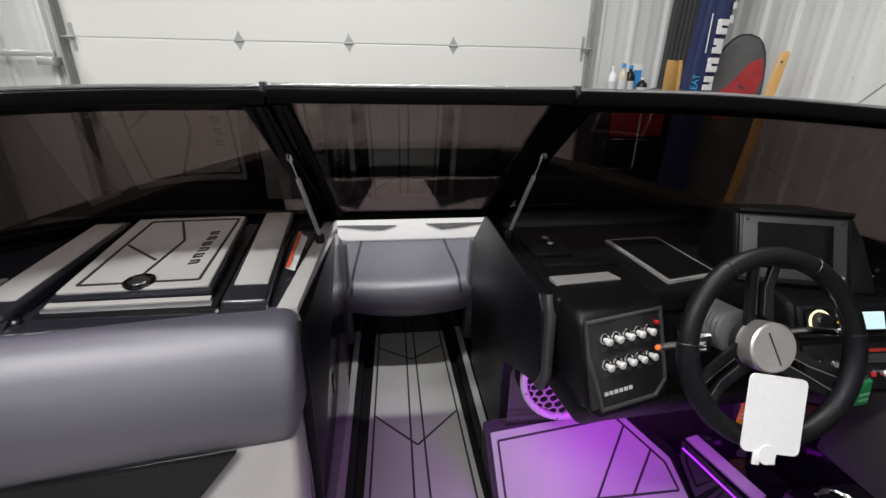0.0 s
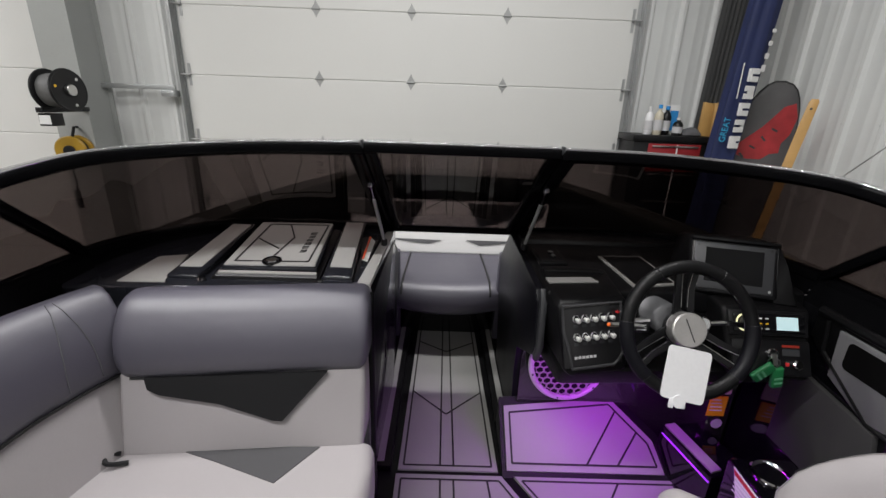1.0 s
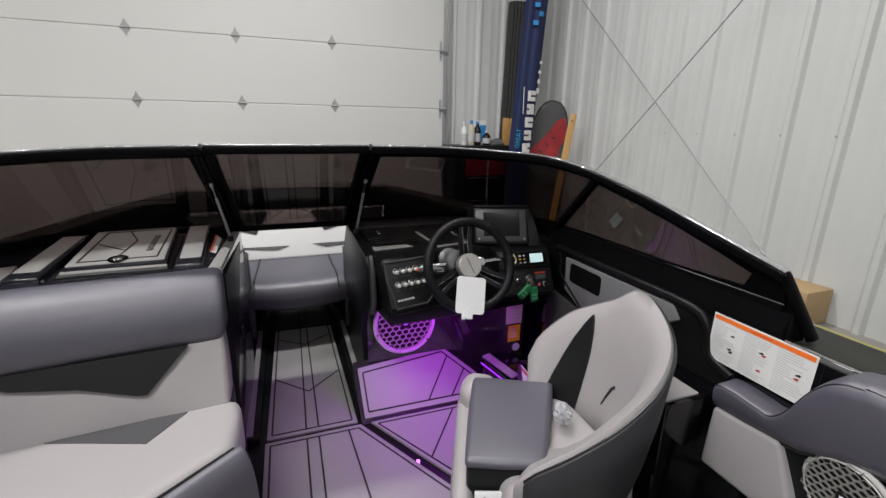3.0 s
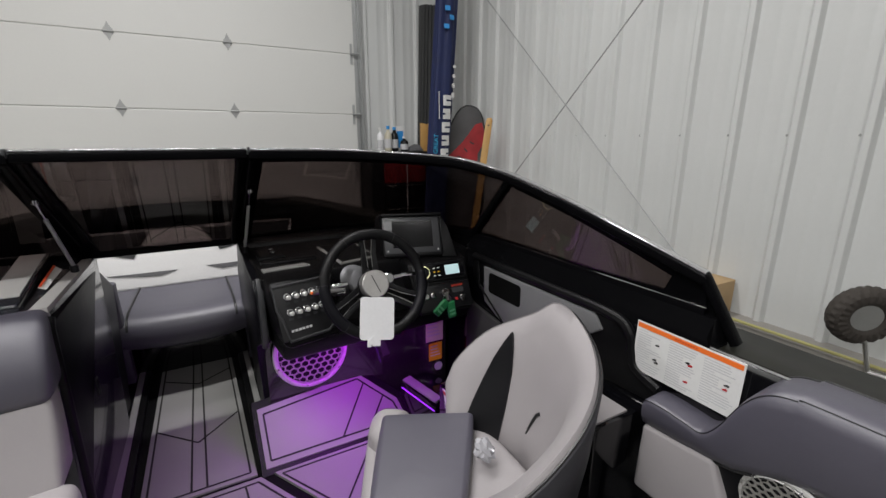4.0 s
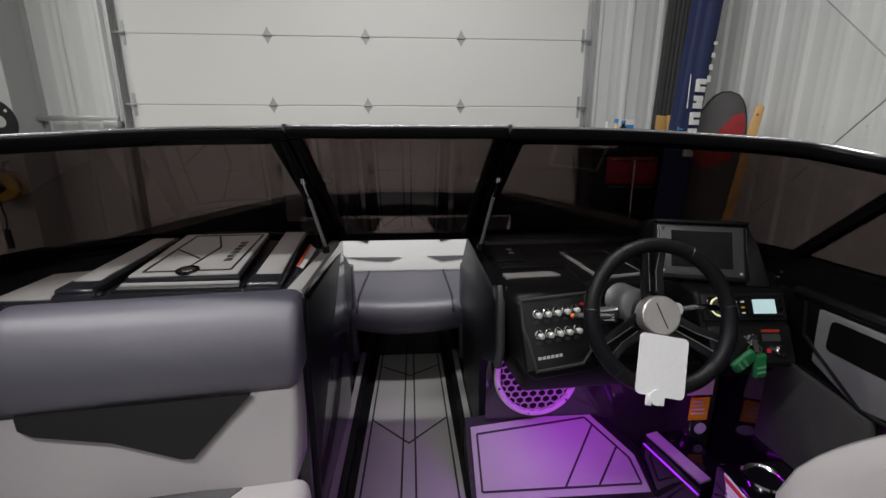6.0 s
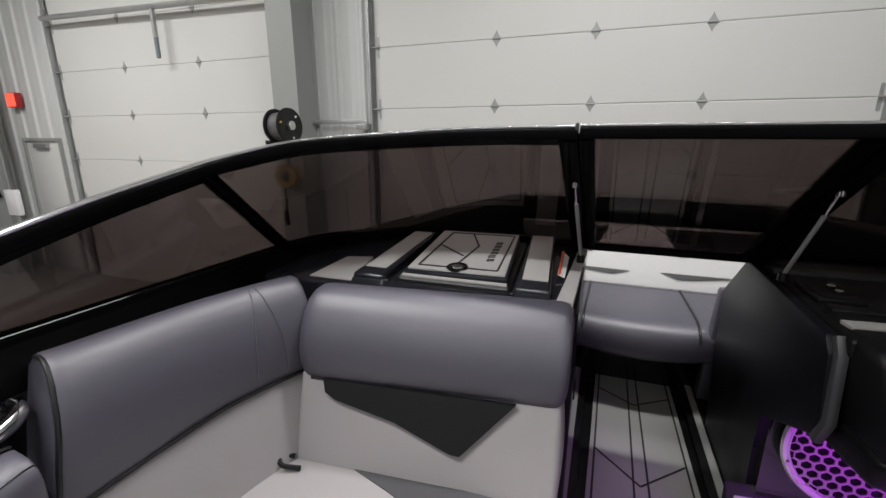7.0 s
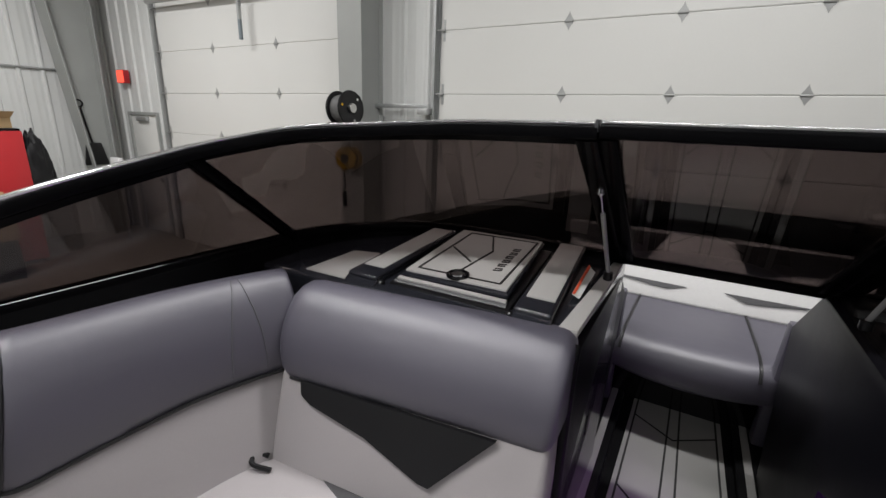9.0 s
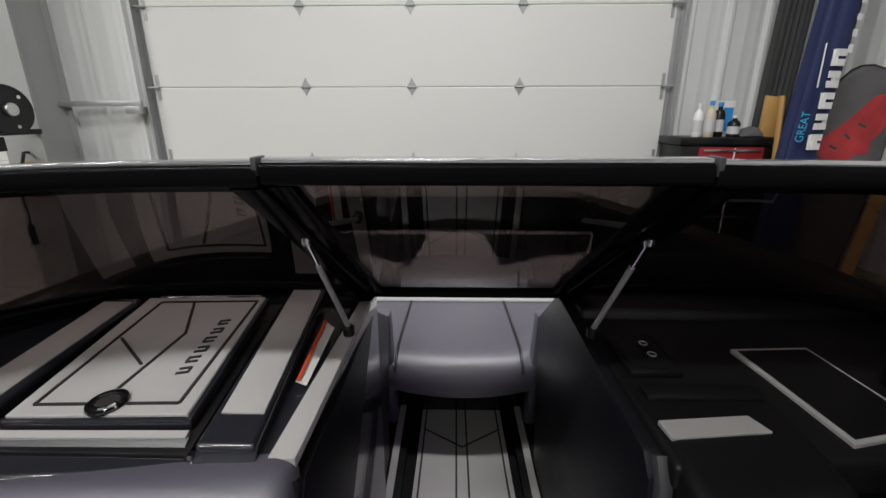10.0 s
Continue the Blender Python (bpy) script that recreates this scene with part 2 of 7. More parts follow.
def rrect(w, h, r, seg=3, ox=0.0, oy=0.0):
    out = []
    for cx, cy, a0 in ((w / 2 - r, h / 2 - r, 0), (-w / 2 + r, h / 2 - r, 90), (-w / 2 + r, -h / 2 + r, 180), (w / 2 - r, -h / 2 + r, 270)):
        for k in range(seg + 1):
            a = radians(a0 + 90 * k / seg)
            out.append((ox + cx + r * math.cos(a), oy + cy + r * math.sin(a)))
    return out


def tube(path, r, n=8, closed=False):
    path = [Vector(q) for q in path]
    d = (path[-1] - path[0]).normalized() if not closed else (path[1] - path[0]).normalized()
    up = V(0, 0, 1) if abs(d.z) < 0.8 else V(1, 0, 0.1)
    return sweep(path, circle(r, n), up, closed)


def cyl(a, b, r, n=16, r2=None, bevel=0.0):
    a, b = Vector(a), Vector(b)
    d = (b - a).normalized()
    u = d.orthogonal().normalized()
    w = d.cross(u)
    r2 = r if r2 is None else r2
    stations = [(0, r), (1, r2)]
    L = (b - a).length
    if bevel:
        stations = [(0, r - bevel), (bevel / L, r), (1 - bevel / L, r2), (1, r2 - bevel)]
    return rings([[a + (b - a) * t + (u * math.cos(2 * math.pi * i / n) + w * math.sin(2 * math.pi * i / n)) * q for i in range(n)] for t, q in stations])


def torus(c, normal, R, r, n=32, m=8):
    c, nrm = Vector(c), Vector(normal).normalized()
    u = nrm.orthogonal().normalized()
    w = nrm.cross(u)
    loops = []
    for i in range(n):
        a = 2 * math.pi * i / n
        e = u * math.cos(a) + w * math.sin(a)
        loops.append([c + e * (R + r * math.cos(2 * math.pi * j / m)) + nrm * r * math.sin(2 * math.pi * j / m) for j in range(m)])
    return rings(loops, closed=True)


def pillow(c, r=0.03, bulge=0.012, n=8):
    """An upholstered block with eight given corners: rounded edges and softly swelling faces."""
    c = [Vector(p) for p in c]
    hx = ((c[1] - c[0]).length + (c[7] - c[6]).length) / 4
    hy = ((c[3] - c[0]).length + (c[6] - c[5]).length) / 4
    hz = ((c[4] - c[0]).length + (c[6] - c[2]).length) / 4
    h = (hx, hy, hz)
    r = min(r, 0.95 * min(h))

    def stops(a):
        inner = [-(a - r) + 2 * (a - r) * k / n for k in range(n + 1)]
        edge = [r * math.tan(radians(45 * k / 4)) for k in range(1, 5)]
        return [-(a - r) - e for e in edge[::-1]] + inner + [(a - r) + e for e in edge]

    S = [stops(a) for a in h]
    bm = bmesh.new()
    seen = {}

    def vert(p):
        q = [max(-(h[i] - r), min(h[i] - r, p[i])) for i in range(3)]
        d = Vector([p[i] - q[i] for i in range(3)])
        d = d * (r / d.length) if d.length else d
        p = [q[i] + d[i] for i in range(3)]
        w = [p[i] / h[i] for i in range(3)]
        for i in range(3):
            j, k = (i + 1) % 3, (i + 2) % 3
            p[i] += (1 if w[i] > 0 else -1) * bulge * abs(w[i]) ** 3 * max(0, 1 - w[j] ** 2) * max(0, 1 - w[k] ** 2)
        w = [(p[i] / h[i] + 1) / 2 for i in range(3)]
        key = tuple(round(a, 5) for a in w)
        if key not in seen:
            x, y, z = w
            lo = (c[0] * (1 - x) + c[1] * x) * (1 - y) + (c[3] * (1 - x) + c[2] * x) * y
            hi = (c[4] * (1 - x) + c[5] * x) * (1 - y) + (c[7] * (1 - x) + c[6] * x) * y
            seen[key] = bm.verts.new(lo * (1 - z) + hi * z)
        return seen[key]

    for ax in range(3):
        j, k = (ax + 1) % 3, (ax + 2) % 3
        for s in (-1, 1):
            for a in range(len(S[j]) - 1):
                for b in range(len(S[k]) - 1):
                    quad = []
                    for da, db in ((0, 0), (1, 0), (1, 1), (0, 1)):
                        p = [0, 0, 0]
                        p[ax], p[j], p[k] = s * h[ax], S[j][a + da], S[k][b + db]
                        quad.append(vert(p))
                    if len(set(quad)) == 4:
                        try:
                            bm.faces.new(quad)
                        except ValueError:
                            pass
    return bm


def blk(x0, x1, y0, y1, z0, z1):
    return [(x0, y0, z0), (x1, y0, z0), (x1, y1, z0), (x0, y1, z0), (x0, y0, z1), (x1, y0, z1), (x1, y1, z1), (x0, y1, z1)]


def sheet(top, bot, thick, nv=6):
    """A pane between two curves of equally many points, with thickness."""
    bm = bmesh.new()
    T, B = [Vector(p) for p in top], [Vector(p) for p in bot]
    g = []
    for side in (0, 1):
        rows = []
        for i in range(len(T)):
            i0, i1 = max(i - 1, 0), min(i + 1, len(T) - 1)
            nrm = (T[i1] - T[i0]).cross(B[i] - T[i]).normalized()
            rows.append([bm.verts.new(T[i].lerp(B[i], k / nv) + nrm * thick * (side - 0.5)) for k in range(nv + 1)])
        g.append(rows)
    for rows in g:
        for i in range(len(T) - 1):
            for k in range(nv):
                bm.faces.new((rows[i][k], rows[i + 1][k], rows[i + 1][k + 1], rows[i][k + 1]))
    a, b = g
    for i in range(len(T) - 1):
        bm.faces.new((a[i][0], a[i + 1][0], b[i + 1][0], b[i][0]))
        bm.faces.new((a[i][nv], a[i + 1][nv], b[i + 1][nv], b[i][nv]))
    for k in range(nv):
        bm.faces.new((a[0][k], a[0][k + 1], b[0][k + 1], b[0][k]))
        bm.faces.new((a[-1][k], a[-1][k + 1], b[-1][k + 1], b[-1][k]))
    return bm


def mir(p):
    return (-p[0], p[1], p[2])


def frame_of(o, u, v):
    """A matrix whose x and y axes lie along u and v at o, z standing off the plane."""
    u, v = Vector(u).normalized(), Vector(v)
    w = u.cross(v).normalized()
    v = w.cross(u)
    return Matrix(((u.x, v.x, w.x, o[0]), (u.y, v.y, w.y, o[1]), (u.z, v.z, w.z, o[2]), (0, 0, 0, 1)))


# ---- the workshop ----
FLOOR, FRONT, RIGHT, LEFT, BACK, CEIL = -0.97, 4.20, 2.95, -9.4, -8.0, 4.3
solo("floor", box(LEFT - 0.2, RIGHT + 0.2, BACK - 0.2, FRONT + 0.3, FLOOR - 0.15, FLOOR), CONCRETE, "smooth grey concrete workshop floor", "floor", kind="structure")
solo("ceiling", box(LEFT - 0.2, RIGHT + 0.2, BACK - 0.2, FRONT + 0.3, CEIL, CEIL + 0.1), SIDING, "white steel liner ceiling of the workshop", "ceiling", kind="structure")


def siding(name, a, b, z0, z1, inward, label, gaps=()):
    """Ribbed steel cladding from a to b on plan, ribs standing towards inward, with openings left out."""
    a, b, inn = V(*a, 0), V(*b, 0), V(*inward, 0)
    L, d = (b - a).length, (b - a).normalized()
    prof = []
    s, pitch = 0.0, 0.305
    while s < L:
        for u, h in ((0.0, 0.0), (0.09, 0.0), (0.100, 0.0025), (0.116, 0.0025), (0.126, 0.0), (0.176, 0.0), (0.186, 0.0025), (0.202, 0.0025), (0.212, 0.0), (0.236, 0.0), (0.243, 0.004), (0.258, 0.027), (0.262, 0.029), (0.286, 0.029), (0.290, 0.027), (0.302, 0.004)):
            if s + u < L:
                prof.append((s + u, h))
        s += pitch
    prof.append((L, 0.0))
    bm = bmesh.new()

    def stretch(s0, s1, za, zb):
        pts = [(q, h) for q, h in prof if s0 < q < s1]
        pts = [(s0, 0.0)] + pts + [(s1, 0.0)]
        cols = []
        for q, h in pts:
            p = a + d * q + inn * h
            back = a + d * q - inn * 0.06
            cols.append([bm.verts.new((p.x, p.y, za)), bm.verts.new((p.x, p.y, zb)), bm.verts.new((back.x, back.y, zb)), bm.verts.new((back.x, back.y, za))])
        for c0, c1 in zip(cols, cols[1:]):
            for i in range(4):
                bm.faces.new((c0[i], c1[i], c1[(i + 1) % 4], c0[(i + 1) % 4]))
        bm.faces.new(cols[0])
        bm.faces.new(cols[-1][::-1])

    last = 0.0
    for s0, s1, ztop in gaps:
        stretch(last, s0, z0, z1)
        if ztop < z1:
            stretch(s0, s1, ztop, z1)
        last = s1
    stretch(last, L, z0, z1)
    return solo(name, bm, SIDING, label, "wall", kind="structure", sharp=20)


D1, D2, DTOP = (-2.54, 1.71), (-7.64, -3.75), 3.265
MAN = (-8.92, -8.00)
siding("wall_north", (LEFT, FRONT), (RIGHT, FRONT), FLOOR, CEIL, (0, -1), "white ribbed steel wall with door openings",
       [(MAN[0] - LEFT, MAN[1] - LEFT, 1.15), (D2[0] - LEFT, D2[1] - LEFT, DTOP), (D1[0] - LEFT, D1[1] - LEFT, DTOP)])
siding("wall_east", (RIGHT, FRONT), (RIGHT, BACK), 0.16, CEIL, (-1, 0), "white ribbed steel wall above a concrete base")
solo("wall_base", box(RIGHT - 0.16, RIGHT + 0.1, BACK, FRONT - 0.03, FLOOR, 0.16, 0.01), CONCRETE, "grey concrete base of the ribbed wall", "wall", kind="structure")
siding("wall_west", (LEFT, BACK), (LEFT, FRONT), FLOOR, CEIL, (1, 0), "white ribbed steel wall behind the shelves")
siding("wall_south", (RIGHT, BACK), (LEFT, BACK), FLOOR, CEIL, (0, 1), "white ribbed steel wall at the far end")


def sectional_door(name, x0, x1, columns, label):
    root = thing(name, label, "garage door", kind="structure")
    zs = [FLOOR + 0.605 * k for k in range(8)]
    for z0, z1 in zip(zs, zs[1:]):
        # a section with a rounded tongue at the top and shallow pressed grooves
        prof = [(0.045, z0), (0.004, z0 + 0.0005), (-0.001, z0 + 0.003), (-0.004, z0 + 0.010), (-0.004, z1 - 0.010), (-0.001, z1 - 0.003), (0.004, z1 - 0.0005), (0.045, z1 - 0.0005)]
        part("door_section", rings([[V(x, 4.155 + a, z) for a, z in prof] for x in (x0, x1)]), DOORW, root, sharp=4)
        for cx in columns:
            h = z1
            plate = [(0.0, h + 0.078), (0.008, h + 0.058), (0.020, h + 0.034), (0.033, h + 0.018), (0.034, h - 0.016), (0.020, h - 0.032), (0.008, h - 0.054), (0.0, h - 0.072), (-0.008, h - 0.054), (-0.020, h - 0.032), (-0.034, h - 0.016), (-0.033, h + 0.018), (-0.020, h + 0.034), (-0.008, h + 0.058)]
            hinge = part("hinge", prism([V(cx + a, 4.151, b) for a, b in plate], (0, 0, 0), (0, -0.004, 0)), HINGE, root)
            part("hinge_pin", cyl((cx - 0.040, 4.142, h), (cx + 0.040, 4.142, h), 0.008, 8), HINGE, hinge)
        for cx, s in ((x0 + 0.03, 1), (x1 - 0.03, -1)):
            st = part("end_stile", box(cx - 0.013, cx + 0.013, 4.146, 4.150, z1 - 0.10, z1 + 0.10), GALV, root)
            part("roller_arm", cyl((cx - s * 0.07, 4.125, z1), (cx + s * 0.02, 4.125, z1), 0.010, 8), HINGE, st)
    for cx, s in ((x0 - 0.05, 1), (x1 + 0.05, -1)):
        tr = box(cx - 0.008, cx + 0.008, 4.09, 4.16, FLOOR, DTOP - 0.4)
        path = smooth_path([(cx, 4.125, DTOP - 0.4), (cx, 4.10, DTOP - 0.15), (cx, 3.95, DTOP + 0.02), (cx, 3.70, DTOP + 0.06), (cx, 1.2, DTOP + 0.08)], 5)
        part("track", join(tr, sweep(path, [(-0.008, -0.035), (0.008, -0.035), (0.008, 0.035), (-0.008, 0.035)], V(1, 0, 0))), GALV, root)
        part("jamb", box(cx - 0.06, cx + 0.012, 4.165, 4.21, FLOOR, DTOP), GALV, root)
    return root


sectional_door("door_1", *D1, (-1.262, -0.378, 0.510), "closed white sectional overhead door with steel hinges")
sectional_door("door_2", *D2, (-6.30, -4.99), "closed white sectional overhead door beside a column")

man = thing("door_3", "closed white steel personnel door with a closer", "door", kind="structure")
part("leaf", box(MAN[0] + 0.05, MAN[1] - 0.05, 4.19, 4.235, FLOOR + 0.01, 1.10, 0.003), DOORW, man)
part("door_frame", join(box(MAN[0], MAN[0] + 0.05, 4.16, 4.26, FLOOR, 1.15), box(MAN[1] - 0.05, MAN[1], 4.16, 4.26, FLOOR, 1.15), box(MAN[0] + 0.051, MAN[1] - 0.051, 4.16, 4.26, 1.102, 1.15)), COLUMN, man)
part("door_closer", box(-8.62, -8.30, 4.13, 4.188, 1.0, 1.07, 0.006), GALV, man)
part("door_handle", cyl((-8.12, 4.19, 0.02), (-8.12, 4.13, 0.02), 0.03, 12), STEEL, man)


def steel_column(x0, x1, y0, y1, label):
    root = thing("column", label, "steel column", "frame columns", kind="structure")
    part("flange", box(x0, x1, y0, y0 + 0.018, FLOOR, CEIL), COLUMN, root)
    part("flange", box(x0, x1, y1 - 0.018, y1, FLOOR, CEIL), COLUMN, root)
    part("web", box((x0 + x1) / 2 + 0.10, (x0 + x1) / 2 + 0.12, y0 + 0.018, y1 - 0.018, FLOOR, CEIL), COLUMN, root)
    return root


steel_column(-3.60, -3.28, 3.78, 4.14, "grey painted steel column between the overhead doors")
corner = thing("column", "tapered grey steel column in the wall corner", "steel column", "frame columns", kind="structure")
part("web", prism([V(-9.02, y, z) for y, z in ((3.83, FLOOR), (3.83, CEIL), (3.10, CEIL), (3.66, FLOOR))], (-0.012, 0, 0), (0, 0, 0)), COLUMN, corner)
part("flange", prism([V(-9.20, y, z) for y, z in ((3.66, FLOOR), (3.10, CEIL), (3.08, CEIL), (3.64, FLOOR))], (0, 0, 0), (0.33, 0, 0)), COLUMN, corner)
part("flange", box(-9.20, -8.87, 3.83, 3.85, FLOOR, CEIL), COLUMN, corner)

# cross bracing on the ribbed wall
for a, b in (((2.78, 0.55, 2.987), (2.78, 3.60, 0.03)), ((2.76, 4.05, 3.234), (2.76, 0.60, 0.117))):
    solo("brace_rod", tube([a, b], 0.0046, 8), GALV, "thin steel bracing rod across the ribbed wall", "bracing rod", "cross bracing")
for k in range(14):
    yy = 3.35 - 0.305 * k
    solo("siding_screw", cyl((2.95, yy, 1.23), (2.942, yy, 1.23), 0.007, 8), COLUMN, "grey screw head in the ribbed wall", "screw", "wall screws")
solo("ledge_pipe", tube([(2.77, 3.2, 0.185), (2.77, -2.5, 0.185)], 0.009, 8), material("yellow_pipe", (0.40, 0.37, 0.14), 0.5), "thin yellow pipe along the concrete base", "pipe")
caps = thing("outlet", "white plastic outlet box with two round covers", "outlet box")
part("plate", box(2.772, 2.79, -0.05, 0.12, 0.02, 0.12, 0.004), PLASTICW, caps)
for yy in (-0.005, 0.075):
    part("cover", cyl((2.775, yy, 0.07), (2.755, yy, 0.07), 0.026, 12, bevel=0.004), PLASTICW, caps)

tyre = thing("cart_wheel", "small black knobbly tyre on a steel rim", "wheel")
TC, TN = V(2.68, 0.06, 0.44), V(0.62, 0.76, 0.12).normalized()
tu = TN.orthogonal().normalized()
tw = TN.cross(tu)
tl = []
for i in range(96):
    e = tu * math.cos(2 * math.pi * i / 96) + tw * math.sin(2 * math.pi * i / 96)
    tl.append([TC + e * (0.098 + q * math.cos(2 * math.pi * j / 16)) + TN * q * math.sin(2 * math.pi * j / 16) for j in range(16) for q in (0.046 - (0.005 if (i // 2 + j // 2) % 2 and (j < 5 or j > 11) else 0),)])
part("tyre", rings(tl, closed=True), material("dusty_rubber", (0.045, 0.038, 0.032), 0.8, var=0.2, scale=20, bump=0.3, bscale=150), tyre)
part("rim", cyl(TC + TN * 0.03, TC - TN * 0.03, 0.075, 20, bevel=0.008), GALV, tyre)
part("axle", tube([TC, (2.70, 0.0, 0.18), (2.72, -0.3, 0.18)], 0.012), STEEL, tyre)
solo("cardboard_box", box(2.70, 2.93, 0.72, 0.96, 0.165, 0.375, 0.004), CARD, "plain brown cardboard box on the wall base", "box")

# corner with the flag, the tool chest and the boards
CHESTRED = material("dark_red_enamel", (0.27, 0.018, 0.024), 0.35, var=0.08, scale=5, bump=0.02)
chest = thing("tool_chest", "red tool chest with a black top and a grey trim", "tool chest")
part("body", box(1.73, 2.52, 3.80, 4.15, FLOOR, 1.00, 0.01), BLACKP, chest)
part("top", box(1.71, 2.54, 3.78, 4.16, 1.00, 1.06, 0.012), BLACKP, chest)
for k in range(6):
    d = part("drawer", box(1.87, 2.36, 3.785, 3.805, 0.99 - 0.26 * (k + 1), 0.985 - 0.26 * k, 0.004), CHESTRED if k < 1 else BLACKP, chest)
    part("pull", box(1.90, 2.33, 3.772, 3.786, 0.955 - 0.26 * k, 0.97 - 0.26 * k, 0.003), STEEL, d)
part("trim", box(2.13, 2.14, 3.778, 3.786, -0.5, 0.98), PLASTICW, chest)


def bottle(x, y, z, r, h, mat, capm, label):
    root = thing("bottle", label, "bottle", "bottles on the tool chest")
    prof = [(0, r * 0.9), (0.03, r), (0.62, r), (0.74, r * 0.75), (0.80, r * 0.38), (0.88, r * 0.36)]
    part("body", rings([[V(x + q * math.cos(a * 0.3927), y + q * math.sin(a * 0.3927), z + t * h) for a in range(16)] for t, q in prof]), mat, root)
    part("cap", cyl((x, y, z + 0.87 * h), (x, y, z + h), r * 0.45, 12, bevel=0.003), capm, root)
    part("sticker", rings([[V(x + r * 1.02 * math.cos(a * 0.3927), y + r * 1.02 * math.sin(a * 0.3927), z + t * h) for a in range(16)] for t in (0.15, 0.5)]), INK, root)


bottle(1.88, 3.90, 1.06, 0.036, 0.25, PLASTICW, PAPER, "white plastic spray bottle on the tool chest")
bottle(1.96, 3.88, 1.06, 0.040, 0.27, material("cream_plastic", (0.5, 0.46, 0.36), 0.35), BLUE, "cream plastic oil bottle with a blue cap")
bottle(2.05, 3.92, 1.06, 0.042, 0.26, BLACKP, BLUE, "black plastic oil bottle with a blue cap")
bottle(2.14, 3.86, 1.06, 0.044, 0.16, BLACKP, PAPER, "small black bottle on the tool chest")
pk = thing("boxed_product", "white printed carton on the tool chest", "carton")
part("carton", box(2.08, 2.18, 3.95, 4.03, 1.06, 1.33, 0.002), PAPER, pk)
part("print", box(2.092, 2.168, 3.946, 3.95, 1.10, 1.28), BLUE, pk)
solo("shop_rag", pillow([(2.18, 3.82, 1.06), (2.36, 3.80, 1.06), (2.38, 3.98, 1.06), (2.20, 4.0, 1.06), (2.22, 3.85, 1.12), (2.32, 3.84, 1.13), (2.33, 3.95, 1.14), (2.24, 3.97, 1.11)], 0.02, 0.015, 4), material("grey_check_cloth", (0.09, 0.09, 0.095), 0.85, var=0.4, scale=30, bump=0.4), "crumpled grey shop rag on the tool chest", "rag")

solo("wood_block", prism([V(2.335, 3.85, z) if k else V(2.455, 3.85, z) for k, z in ((0, 1.062), (0, 1.35), (1, 1.365), (1, 1.062))], (0, -0.018, 0), (0, 0.018, 0), 0.003), WOOD, "pale wooden block standing on the tool chest", "wood block")
roll = thing("rolled_cover", "tall dark grey rolled cover standing in the corner", "rolled cover")
loops = []
for k in range(9):
    t = k / 8
    c = V(2.42, 3.96, 0).lerp(V(2.53, 4.00, 0), t)
    z = FLOOR + t * 3.55
    loops.append([c + V((0.108 + 0.011 * math.sin(17 * a * 0.0698 + 0.15 * k)) * math.cos(a * 0.0698), (0.078 + 0.011 * math.sin(17 * a * 0.0698)) * math.sin(a * 0.0698), z) for a in range(90)])
part("fabric", rings(loops), material("charcoal_fabric", (0.035, 0.036, 0.036), 0.8, var=0.3, scale=9, bump=0.3, bscale=200), roll)

# feather flag: a folded cloth on a pole leaning in the corner
flag = thing("feather_flag", "folded navy feather flag with white print leaning in the corner", "flag")
FA, FB = V(2.14, 3.30, FLOOR), V(2.48, 3.44, 3.35)
part("pole", tube([FA, FB], 0.014), GALV, flag)
loops = []
for k in range(26):
    t = k / 25
    c = FA.lerp(FB, 0.03 + 0.95 * t)
    wdt = 0.126 - 0.028 * t
    loop = []
    for a in range(30):
        q = 2 * math.pi * a / 30
        fold = 1 + 0.16 * math.sin(5 * q + 2.2 * t) + 0.06 * math.sin(9 * q - 4 * t)
        loop.append(c + V(wdt * fold * math.cos(q), 0.6 * wdt * fold * math.sin(q), 0))
    loops.append(loop)
cloth = part("cloth", rings(loops), NAVY, flag, sharp=60)
FD = (FB - FA).normalized()


def on_flag(s, across, w, h, mat, tilt=0.0):
    """A printed patch on the flag's front: s metres up the pole, across metres aside."""
    c = FA + FD * s
    c = V(c.x + across, c.y - 0.098 + 0.5 * abs(across), c.z)
    ux = V(1, 0.25 if across > 0 else -0.25, 0).normalized()
    m = frame_of(c, ux, FD)
    part("printed_shape", moved(box(-w / 2, w / 2, -h / 2, h / 2, -0.004, 0.004), m), mat, flag)


for k in range(5):
    # rounded block lettering of the maker, as plain strokes
    s0 = 2.00 + 0.128 * k
    on_flag(s0 + 0.004, 0.022, 0.092, 0.040, PAPER)
    on_flag(s0 + 0.062, 0.022 - 0.006 * (k % 2), 0.088, 0.040, PAPER)
    on_flag(s0 + 0.033, 0.056 if k % 2 else -0.012, 0.030, 0.094, PAPER)
    if k in (0, 3):
        on_flag(s0 + 0.033, 0.020, 0.030, 0.094, PAPER)
for k in range(4):
    on_flag(2.60 + 0.09 * k, 0.100, 0.030, 0.05 - 0.008 * k, PAPER)
on_flag(2.50, -0.060, 0.006, 0.26, PAPER)
for k in range(3):
    on_flag(3.22 + 0.08 * k, -0.03 + 0.05 * (k % 2), 0.05, 0.04, BLUE)
tx = bpy.data.curves.new("word", "FONT")
tx.body, tx.size, tx.extrude, tx.align_x = "GREAT", 0.062, 0.002, "LEFT"
to = new("printed_word", tx)
to.data.materials.append(material("cyan_print", (0.02, 0.32, 0.55), 0.6, bump=0))
c = FA + FD * 2.03
to.matrix_world = frame_of(V(c.x - 0.062, c.y - 0.090, c.z), FD, V(-1, 0.45, 0.0))
to.parent = flag

